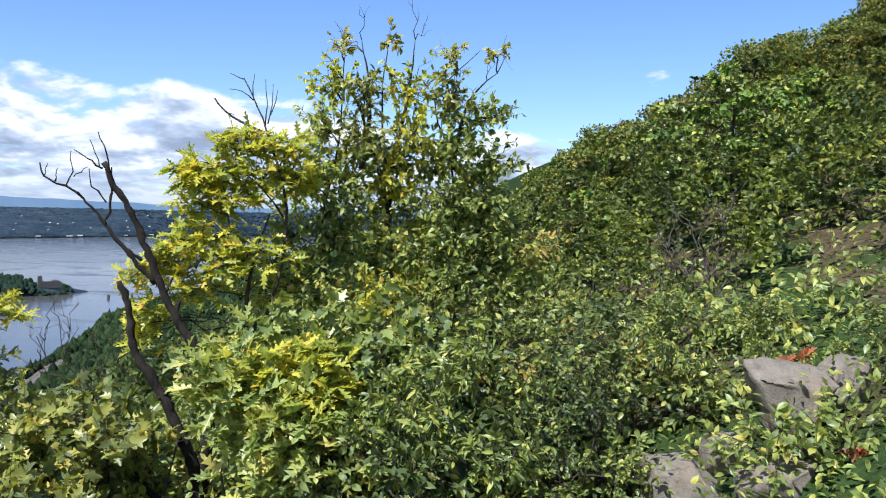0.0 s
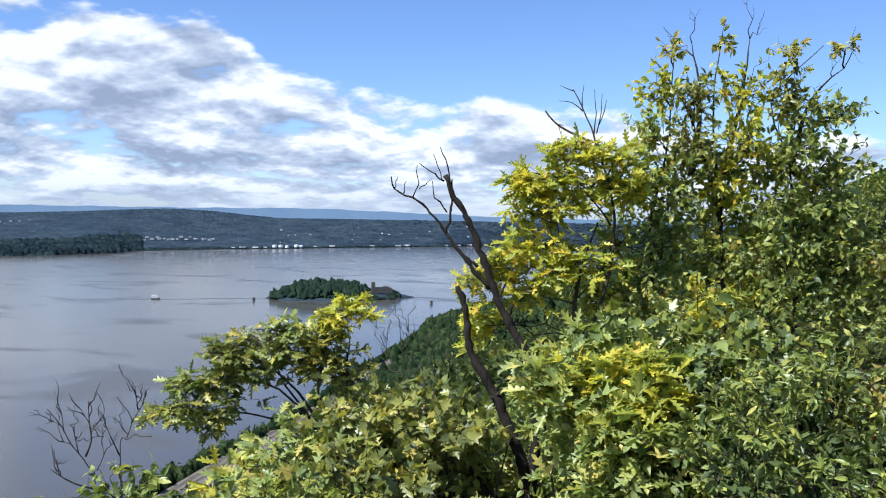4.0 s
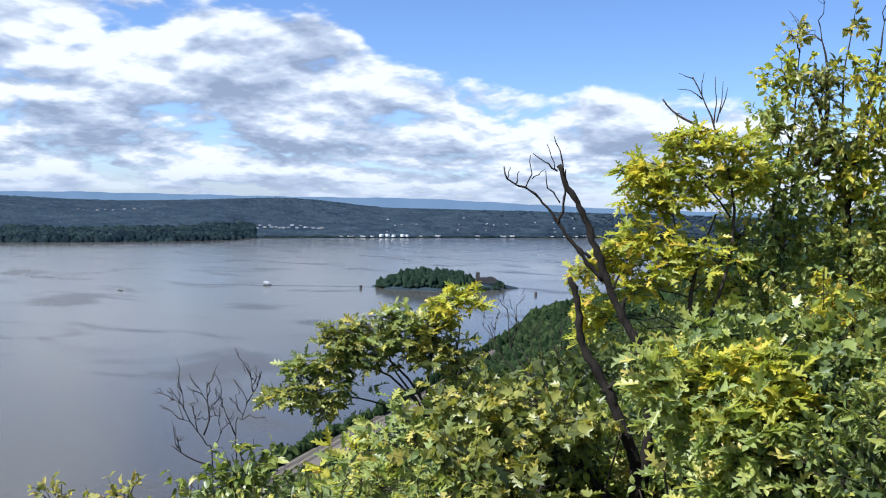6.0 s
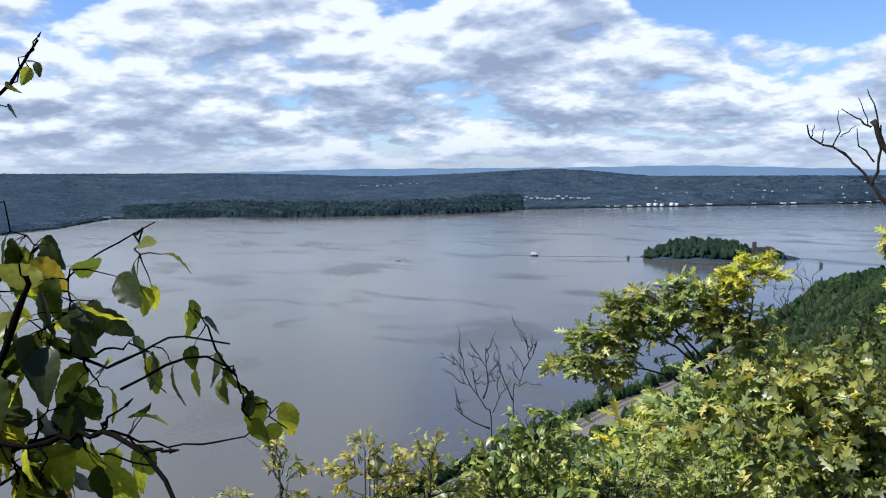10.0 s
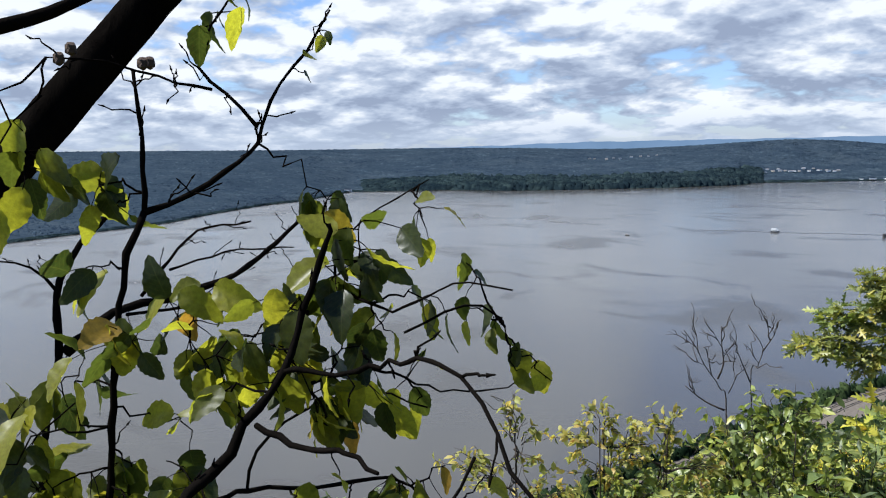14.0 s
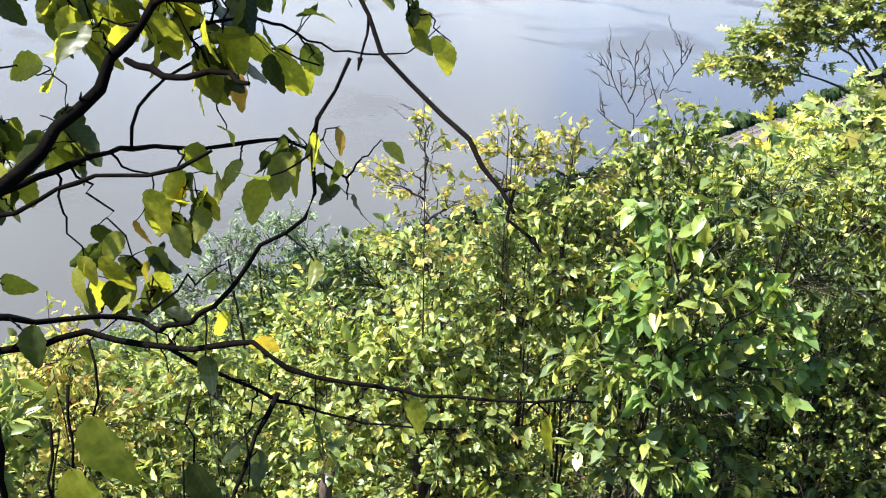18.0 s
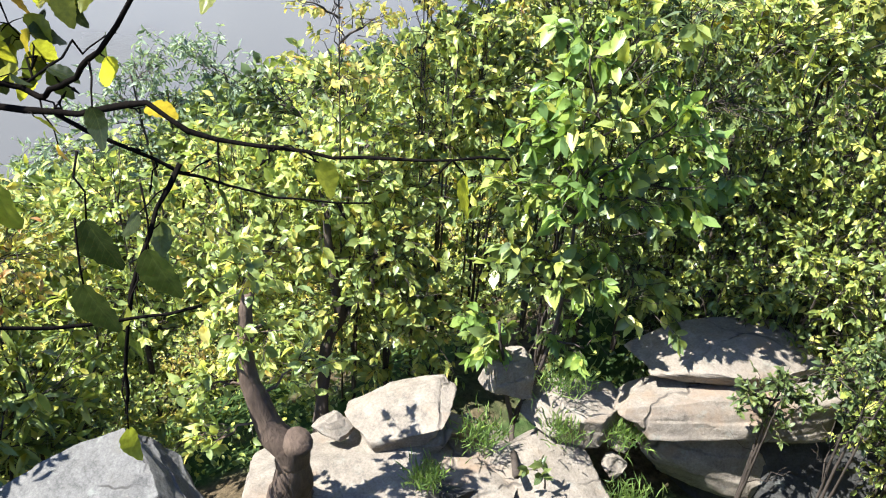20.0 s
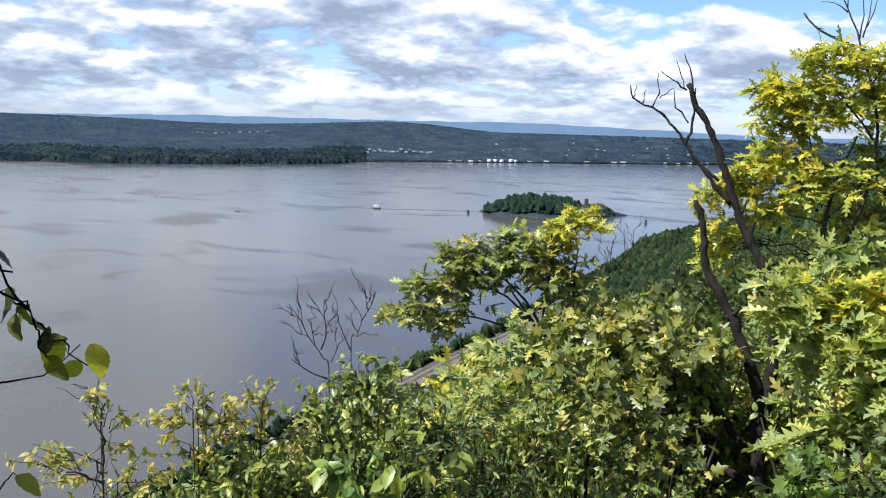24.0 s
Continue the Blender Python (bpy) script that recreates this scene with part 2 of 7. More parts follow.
def water_mat():
    m, nt = material("river water")
    pos = nd(nt, "ShaderNodeNewGeometry", "Position")
    patch = noise_at(nt, vmath(nt, "MULTIPLY", pos, (1.0, 1.5, 1.0)), 0.0062, 4.0, 0.5, 0.6)
    wide = noise_at(nt, pos, 0.0016, 3.0, 0.5)
    wave = noise_at(nt, vmath(nt, "MULTIPLY", pos, (1.0, 0.7, 1.0)), 0.22, 5.0, 0.6)
    gust = mth(nt, "MULTIPLY_ADD", smooth(nt, patch, 0.56, 0.66), 0.16, 0.05)
    rough = mth(nt, "MULTIPLY_ADD", smooth(nt, patch, 0.52, 0.68), 0.10, mth(nt, "MULTIPLY_ADD", wide, 0.14, 0.10))
    col = ramp(nt, wide, [(0.3, (0.062, 0.058, 0.050)), (0.7, (0.082, 0.077, 0.066))])
    nrm = nd(nt, "ShaderNodeBump", 0, Height=wave, Strength=gust, Distance=1.2)
    finish(nt, nd(nt, "ShaderNodeBsdfPrincipled", 0, Base_Color=col, Roughness=rough, IOR=1.38, Specular_IOR_Level=mth(nt, "MULTIPLY_ADD", smooth(nt, patch, 0.58, 0.70), -0.22, 0.5), Normal=nrm))
    return m


def woods_mat(name, dark, light, scale, lift=0.5, stands=0.0):
    """Distant wood: colour by crown, and fine leaf mottling."""
    m, nt = material(name)
    rnd = nd(nt, "ShaderNodeNewGeometry", "Random Per Island")
    pos = nd(nt, "ShaderNodeNewGeometry", "Position")
    n = noise_at(nt, pos, scale, 6.0, 0.7)
    # light scattered among the leaves evens out the shading of a crown
    nrm = vmath(nt, "ADD", bump(nt, n, 0.5, 0.3 / scale), (0, 0, lift))
    col = mixc(nt, 0.6, ramp(nt, rnd, [(0.0, dark), (1.0, light)]), ramp(nt, n, [(0.3, 0.55), (0.72, 1.35)]), "MULTIPLY")
    if stands:
        # stands of different age and kind
        big = noise_at(nt, vmath(nt, "MULTIPLY", pos, (1, 1, 4)), stands, 6.0, 0.62, 0.4)
        col = mixc(nt, 1.0, col, ramp(nt, big, [(0.40, (0.60, 0.64, 0.72)), (0.5, (0.92, 0.92, 0.92)), (0.60, (1.45, 1.38, 1.25))]), "MULTIPLY")
    finish(nt, nd(nt, "ShaderNodeBsdfPrincipled", 0, Base_Color=col, Roughness=1.0, Specular_IOR_Level=0.0, Normal=vmath(nt, "NORMALIZE", nrm)))
    return m


def ground_mat():
    m, nt = material("leaf litter and soil")
    pos = nd(nt, "ShaderNodeNewGeometry", "Position")
    a = noise_at(nt, pos, 0.8, 6.0, 0.6)
    b = noise_at(nt, pos, 16.0, 8.0, 0.7)
    far = noise_at(nt, pos, 0.02, 8.0, 0.65)
    col = ramp(nt, b, [(0.3, (0.035, 0.028, 0.018)), (0.55, (0.10, 0.075, 0.045)), (0.75, (0.19, 0.14, 0.085))])
    green = ramp(nt, b, [(0.3, (0.02, 0.035, 0.012)), (0.7, (0.06, 0.095, 0.03))])
    col = mixc(nt, smooth(nt, a, 0.42, 0.58), col, green)
    col = mixc(nt, 0.5, col, ramp(nt, far, [(0.3, 0.6), (0.7, 1.3)]), "MULTIPLY")
    # wooded land away from the viewpoint, haze blue put into its colour farther off
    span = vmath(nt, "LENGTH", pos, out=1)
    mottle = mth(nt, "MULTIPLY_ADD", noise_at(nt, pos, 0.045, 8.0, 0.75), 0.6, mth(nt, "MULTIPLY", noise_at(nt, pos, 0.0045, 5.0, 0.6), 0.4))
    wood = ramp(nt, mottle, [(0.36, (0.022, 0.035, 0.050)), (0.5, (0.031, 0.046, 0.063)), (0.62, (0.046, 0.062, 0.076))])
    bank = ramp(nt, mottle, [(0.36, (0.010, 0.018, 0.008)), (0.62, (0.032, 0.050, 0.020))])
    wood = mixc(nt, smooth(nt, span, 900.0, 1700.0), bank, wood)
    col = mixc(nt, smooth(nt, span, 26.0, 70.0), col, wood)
    finish(nt, nd(nt, "ShaderNodeBsdfPrincipled", 0, Base_Color=col, Roughness=1.0, Specular_IOR_Level=0.0, Normal=bump(nt, b, 0.7, 0.05)))
    return m


GREEN = [(0.0, (0.050, 0.078, 0.012)), (0.35, (0.105, 0.145, 0.021)), (0.75, (0.185, 0.220, 0.032)), (1.0, (0.33, 0.32, 0.06))]
LIME = [(0.0, (0.12, 0.185, 0.022)), (0.5, (0.23, 0.30, 0.036)), (0.85, (0.37, 0.41, 0.055)), (1.0, (0.50, 0.43, 0.07))]
YELLOW = [(0.0, (0.13, 0.185, 0.026)), (0.4, (0.26, 0.305, 0.036)), (0.85, (0.40, 0.40, 0.046)), (1.0, (0.44, 0.33, 0.05))]
WILT = [(0.0, (0.13, 0.15, 0.035)), (0.4, (0.26, 0.29, 0.075)), (0.7, (0.37, 0.36, 0.12)), (0.95, (0.42, 0.33, 0.12)), (1.0, (0.30, 0.14, 0.06))]
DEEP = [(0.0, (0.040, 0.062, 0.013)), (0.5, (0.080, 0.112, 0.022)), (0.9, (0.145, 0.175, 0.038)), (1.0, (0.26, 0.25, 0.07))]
M_GREEN = leaf_mat("green leaves", GREEN, 0.30, pale=0.17, warm=(1.68, 1.58, 1.35))
M_LIME = leaf_mat("yellow green leaves", LIME, pale=0.36)
M_YELLOW = leaf_mat("yellowing leaves", YELLOW, pale=0.10)
M_OLIVE = leaf_mat("olive oak leaves", [(0.0, (0.060, 0.082, 0.014)), (0.4, (0.110, 0.140, 0.022)), (0.8, (0.205, 0.225, 0.036)), (1.0, (0.38, 0.34, 0.06))], 0.32)
M_WILT = leaf_mat("wilting leaves", WILT, 0.48, 0.5)
# dark green foliage, lowered further so its colour carries shade among the shrubs
M_DEEP = leaf_mat("dark green leaves darkened for shade", DEEP, 0.32, 0.42, pale=0.10, warm=(1.22, 1.22, 1.12))
M_BRIGHT = leaf_mat("bright green leaves", [(0.0, (0.05, 0.105, 0.014)), (0.5, (0.105, 0.185, 0.024)), (0.9, (0.19, 0.27, 0.04)), (1.0, (0.32, 0.34, 0.06))], 0.40, 0.40, pale=0.15, warm=(1.68, 1.46, 1.2))
M_SILVER = leaf_mat("pale grey green leaves", [(0.0, (0.12, 0.16, 0.085)), (0.6, (0.22, 0.27, 0.15)), (1.0, (0.36, 0.38, 0.20))], 0.40, 0.45, pale=0.30, warm=(1.1, 1.15, 1.15))
# stops colour some leaves near-black as shaded, others bright as backlit; last is browned
M_HAZEL = leaf_mat("hazel leaves, shaded to backlit", [(0.0, (0.012, 0.022, 0.005)), (0.40, (0.036, 0.054, 0.009)), (0.55, (0.13, 0.155, 0.018)), (0.93, (0.26, 0.28, 0.028)), (1.0, (0.20, 0.12, 0.025))], 0.58, 0.40, 0.8, True, 0.5, 0.02, (1.42, 1.24, 1.05))
M_GRASS = leaf_mat("grass blades", [(0.0, (0.05, 0.11, 0.02)), (1.0, (0.16, 0.24, 0.05))])
M_RED = leaf_mat("red autumn leaves", [(0.0, (0.20, 0.05, 0.02)), (1.0, (0.35, 0.12, 0.04))])
M_BARK = bark_mat("dark bark", (0.018, 0.014, 0.011), (0.085, 0.065, 0.05))
# dark bark, its colour blackened further so shaded limbs read as silhouettes
M_BLACK = bark_mat("dark bark blackened for shade", (0.002, 0.0018, 0.0016), (0.011, 0.009, 0.0075), rough=1.0, shine=0.0)
M_SNAG = bark_mat("dead dark bark", (0.005, 0.004, 0.0035), (0.040, 0.031, 0.025), 48.0)
M_GREY = bark_mat("grey weathered wood", (0.035, 0.03, 0.026), (0.16, 0.135, 0.115), 22.0)
M_BROWN = bark_mat("brown trunk bark", (0.03, 0.02, 0.015), (0.15, 0.105, 0.075), 26.0)
M_ROCK = rock_mat("pale granite", (0.10, 0.084, 0.066), (0.27, 0.228, 0.178), (0.21, 0.15, 0.10))
M_ROCKG = rock_mat("grey granite", (0.045, 0.043, 0.040), (0.17, 0.16, 0.145), (0.10, 0.09, 0.075))
# the same granite with the shade of overhanging shrubs put into its colour
M_ROCKD = rock_mat("granite darkened for shade", (0.016, 0.016, 0.015), (0.058, 0.055, 0.050), (0.012, 0.011, 0.010))
M_GROUND = ground_mat()
M_WATER = water_mat()
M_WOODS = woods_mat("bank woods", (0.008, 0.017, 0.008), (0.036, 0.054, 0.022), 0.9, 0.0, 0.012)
# both far shore colours have the blue of distance haze mixed in
M_FARWOODS = woods_mat("far shore woods in haze blue", (0.028, 0.044, 0.064), (0.040, 0.058, 0.078), 0.010, 2.2, 0.0105)
M_FARDARK = woods_mat("far shore tall trees in haze blue", (0.012, 0.021, 0.026), (0.023, 0.036, 0.039), 0.02, 0.6, 0.012)
M_ISLE = woods_mat("island woods", (0.010, 0.019, 0.014), (0.024, 0.039, 0.025), 0.25)
M_WHITE = plain_mat("white painted siding", (0.72, 0.72, 0.70), (0.82, 0.82, 0.80), 0.3)
M_ROOF = plain_mat("grey roofing", (0.16, 0.15, 0.15), (0.26, 0.25, 0.25), 0.3)
M_TAN = plain_mat("tan siding", (0.42, 0.36, 0.29), (0.52, 0.46, 0.38), 0.3)
M_CASTLE = plain_mat("old brick walls", (0.045, 0.042, 0.040), (0.10, 0.092, 0.085), 0.4, 0.9)
M_ROAD = plain_mat("railway ballast", (0.10, 0.083, 0.064), (0.18, 0.15, 0.118), 0.5, 0.9)
M_STEEL = plain_mat("dark steel", (0.03, 0.03, 0.03), (0.07, 0.065, 0.06), 2.0, 0.5)


# ---------------------------------------------------------------- land, river, far shore
RNG = np.random.default_rng(7)


def mesh_object(name, verts, faces, mat, parent=None, label="", smooth_shade=False):
    me = bpy.data.meshes.new(name)
    me.from_pydata([tuple(v) for v in verts], [], [tuple(f) for f in faces])
    me.materials.append(mat)
    if smooth_shade:
        me.polygons.foreach_set("use_smooth", np.ones(len(me.polygons), dtype=bool))
    me.update()
    ob = new(name, me)
    ob.parent = parent
    return tagged(ob, label)


def tri_object(name, verts, tris, mat, parent=None, label="", smooth_shade=False):
    """A mesh from numpy arrays of points and triangles."""
    me = bpy.data.meshes.new(name)
    n, k = len(verts), len(tris)
    me.vertices.add(n)
    me.vertices.foreach_set("co", np.ascontiguousarray(verts, dtype=np.float32).ravel())
    me.loops.add(3 * k)
    me.loops.foreach_set("vertex_index", np.ascontiguousarray(tris, dtype=np.int32).ravel())
    me.polygons.add(k)
    me.polygons.foreach_set("loop_start", np.arange(0, 3 * k, 3, dtype=np.int32))
    if smooth_shade:
        me.polygons.foreach_set("use_smooth", np.ones(k, dtype=bool))
    me.materials.append(mat)
    me.update(calc_edges=True)
    ob = new(name, me)
    ob.parent = parent
    return tagged(ob, label)


def part(name, bm, mat, parent, label=""):
    me = bpy.data.meshes.new(name)
    bm.to_mesh(me)
    bm.free()
    me.materials.append(mat)
    ob = new(name, me)
    ob.parent = parent
    return tagged(ob, label)


def thing(name, place, label, category, group="", kind=""):
    ob = new(name)
    ob.empty_display_size = 0.1
    ob.location = place
    return tagged(ob, label, category, group, kind)


def leaf_shape(kind):
    """Points and triangles of one leaf, 1 long along +y, folded along its midrib."""
    if kind == "oak":
        out = [(0.03, 0.10), (0.15, 0.25), (0.055, 0.30), (0.26, 0.50), (0.06, 0.50), (0.27, 0.78), (0.06, 0.72), (0.09, 0.90)]
        mid = [0.0, 0.28, 0.50, 0.72, 1.0]
    elif kind == "maple":
        out = [(0.24, 0.02), (0.42, 0.26), (0.22, 0.34), (0.46, 0.62), (0.17, 0.62), (0.13, 0.84)]
        mid = [0.0, 0.3, 0.62, 1.0]
    elif kind == "ovate":
        out = [(0.225, 0.24), (0.235, 0.60)]
        mid = [0.0, 0.45, 1.0]
    elif kind == "blade":
        out = [(0.035, 0.2), (0.028, 0.65)]
        mid = [0.0, 0.45, 1.0]
    elif kind == "lance":
        out = [(0.15, 0.25), (0.13, 0.65)]
        mid = [0.0, 0.45, 1.0]
    else:
        out = [(0.36, 0.48)]
        mid = [0.0, 1.0]
    pts = [(0.0, m, -0.10 * m * m) for m in mid]
    tris = []
    for side in (-1, 1):
        base = len(pts)
        pts += [(side * x, y, 0.16 * x - 0.10 * y * y + (0.03 if i % 2 else 0.0)) for i, (x, y) in enumerate(out)]
        chain = list(range(base, base + len(out)))
        m = 0
        prev = 0
        for c in chain:
            while m + 1 < len(mid) - 1 and pts[c][1] > (mid[m + 1] + 1e-6) and prev != 0:
                tris.append((m, prev, m + 1)[::side])
                m += 1
            if prev == 0:
                prev = c
                continue
            tris.append((m, prev, c)[::side])
            prev = c
        tris.append((m, prev, m + 1)[::side]) if m + 1 < len(mid) - 1 else None
        last = len(mid) - 1
        while m < last:
            if not (m + 1 == last):
                m += 1
                continue
            break
        tris.append((m, prev, last)[::side])
        tris.append((0, base, 1 if len(mid) > 2 else last)[::side])
    return np.array(pts, float), np.array(tris, int)


LEAF = {k: leaf_shape(k) for k in ("oak", "maple", "ovate", "lance", "blade", "small")}


def unit(v):
    return v / np.maximum(np.linalg.norm(v, axis=-1, keepdims=True), 1e-9)


def leaf_cloud(at, tip, up, size, kind):
    """Arrays of a leaf at every point: tip and up give its turn."""
    pv, pt = LEAF[kind]
    y = unit(tip)
    x = unit(np.cross(y, up))
    z = np.cross(x, y)
    s = size[:, None, None]
    wide = RNG.uniform(0.8, 1.15, (len(at), 1, 1))
    curl = RNG.uniform(0.4, 2.6, (len(at), 1, 1))
    v = at[:, None, :] + s * (pv[None, :, 0:1] * wide * x[:, None, :] + pv[None, :, 1:2] * y[:, None, :] + pv[None, :, 2:3] * curl * z[:, None, :])
    t = pt[None] + (np.arange(len(at)) * len(pv))[:, None, None]
    return v.reshape(-1, 3), t.reshape(-1, 3)


def bank_x(y):
    """The near bank's waterline, west of the hill."""
    return np.interp(y, [-3000, 0, 220, 430, 520, 740, 900, 1060, 1240, 1420, 1700, 2400, 5000],
                     [-230, -262, -274, -300, -304, -342, -360, -402, -398, -350, -200, 40, 300])


def far_reach(az):
    """Distance to the far shore by bearing (degrees to the left of +y)."""
    return np.interp(az, [-40, 8, 16, 19, 22.7, 30, 33, 38.5, 39.5, 40.1, 44, 50, 54.5, 58.2, 64.8, 67.8, 70, 76.3, 79, 85.6, 100, 140],
                     [4550, 4450, 4310, 4090, 3915, 3640, 3570, 3420, 3380, 3240, 3080, 2985, 2985, 3090, 3120, 2640, 2510, 1965, 1860, 1670, 1400, 1200])


def fnoise(x, y, s, seed=0.0):
    """Cheap smooth noise of sines, about -1 to 1."""
    return (np.sin(x * s * 1.0 + 1.3 + seed) * np.cos(y * s * 1.17 - 0.7 + seed) + 0.6 * np.sin(x * s * 2.1 - y * s * 1.7 + 2.1 + seed)
            + 0.4 * np.cos(x * s * 3.9 + y * s * 3.1 + seed * 2)) / 2.0


def ground_z(x, y):
    x, y = np.asarray(x, float), np.asarray(y, float)
    r, az = np.hypot(x, y), np.degrees(np.arctan2(-x, y))
    s = x - bank_x(y)
    # near hillside: shelf for road and rails, then the steep wooded slope, easing over the crest
    shelf = np.clip(s, -60, 0) * 0.35 + np.interp(s, [0, 6, 52, 70], [0, 5, 6.5, 14])
    up = np.clip((s - 70) / (np.maximum(-bank_x(y), 150) - 70), 0, 1)
    hill = WATER_Z + shelf + up * (-WATER_Z - 14)
    hill = np.where(x > 0, 0.42 * x - 0.0006 * np.clip(x, 0, 250) ** 2, hill)
    hill = np.where(x > 250, 0.42 * 250 - 0.0006 * 62500 + 0.05 * (x - 250), hill)
    hill = hill + fnoise(x, y, 0.035) * np.clip(r / 60, 0, 1) * np.clip(s / 80, 0, 1) * 3.0 + fnoise(x, y, 0.9) * 0.10 * np.clip(r / 4, 0, 1)
    hill = hill - 0.75 * np.clip((r - 0.9) / 1.0, 0, 1) * np.clip(1.4 - r / 60, 0, 1)
    # the rock ledge below the viewpoint
    inside = np.clip((az - 2) / 12, 0, 1) * np.clip((96 - az) / 12, 0, 1)
    cap = np.maximum(-2.95, 0.85 - 1.35 * r) + np.clip(r - 4.7, 0, None) * 0.9
    hill = np.where((r > 0.6) & (r < 9), hill + (np.minimum(hill, cap) - hill) * inside, hill)
    # far shore: low wooded plain rising to a dome and ridges
    reach = far_reach(az)
    over = r - reach
    crest = np.interp(az, [0, 12, 20, 26, 30.5, 33, 35, 37.2, 39.5, 43, 47, 50, 54, 58, 62, 70, 81, 100],
                      [-0.30, -0.30, -0.28, -0.27, -0.26, -0.02, 0.17, 0.24, 0.14, -0.04, -0.16, -0.12, 0.02, 0.10, 0.12, 0.16, 0.30, 0.30])
    ridge_r = 4620.0
    rise = np.clip(over / (ridge_r - reach), 0, 1.1)
    crest_z = 1.3 + ridge_r * np.tan(np.radians(crest)) - 9
    low = WATER_Z + np.clip(over, -60, 0) * 0.3 + np.clip(over / 60, 0, 1) * 7
    far = low + (crest_z - WATER_Z - 7) * np.clip(rise, 0, 1) ** 1.15 * np.clip(over, 0, 1)
    far = far + fnoise(x, y, 0.0042, 2.0) * np.clip(over / 300, 0, 1) * np.clip((1 - rise) * 4, 0, 1) * 10 - np.clip(rise - 1, 0, 1) * 300
    west = (az > 2) & (s < 40) & (r > 1150)
    return np.where(west & (over > -60), np.maximum(far, np.where(s > 0, hill, -1e3)), hill)


def build_ground():
    az = np.concatenate([np.arange(-180, -40, 4.0), np.arange(-40, 3, 0.5), np.arange(3, 64, 0.22), np.arange(64, 100, 0.5), np.arange(100, 180, 4.0)])
    rr = np.concatenate([[0.0, 0.5, 0.9], np.geomspace(1.2, 300, 80), np.geomspace(305, 1150, 190), np.linspace(1175, 4960, 110)])
    A, Rr = np.meshgrid(np.radians(az), rr)
    X, Y = -np.sin(A) * Rr, np.cos(A) * Rr
    Z = ground_z(X, Y)
    n, m = A.shape
    v = np.stack([X.ravel(), Y.ravel(), Z.ravel()], 1)
    i, j = np.meshgrid(np.arange(n - 1), np.arange(m), indexing="ij")
    a, b, c, d = i * m + j, i * m + (j + 1) % m, (i + 1) * m + (j + 1) % m, (i + 1) * m + j
    tris = np.concatenate([np.stack([a, d, b], -1).reshape(-1, 3), np.stack([b, d, c], -1).reshape(-1, 3)])
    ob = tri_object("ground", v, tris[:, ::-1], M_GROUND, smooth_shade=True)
    tagged(ob, "steep hillside of soil and leaf litter running down to the river", "ground", kind="structure")
    bm = bmesh.new()
    bmesh.ops.create_circle(bm, cap_ends=True, radius=4990, segments=96)
    w = part("water", bm, M_WATER, None)
    w.location.z = WATER_Z
    tagged(w, "broad calm grey river with faint wind streaks", "river", kind="structure")


build_ground()


def ico(level):
    bm = bmesh.new()
    bmesh.ops.create_icosphere(bm, subdivisions=level, radius=1.0)
    v = np.array([p.co[:] for p in bm.verts])
    f = np.array([[q.index for q in p.verts] for p in bm.faces])
    bm.free()
    return v, f


ICO1, ICO2, ICO3 = ico(1), ico(2), ico(3)


def blob_crowns(name, places, radii, heights, shape, mat, parent=None, label="", rough=0.22, soft=True):
    """Lumpy tree crowns packed into one mesh."""
    bv, bf = shape
    n = len(places)
    wob = 1 + rough * RNG.standard_normal((n, len(bv), 1)).clip(-2, 2)
    v = bv[None] * wob * np.stack([radii, radii, heights], 1)[:, None, :] + places[:, None, :]
    f = (bf[None] + (np.arange(n) * len(bv))[:, None, None]).reshape(-1, 3)
    return tri_object(name, v.reshape(-1, 3), f, mat, parent, label, smooth_shade=soft)


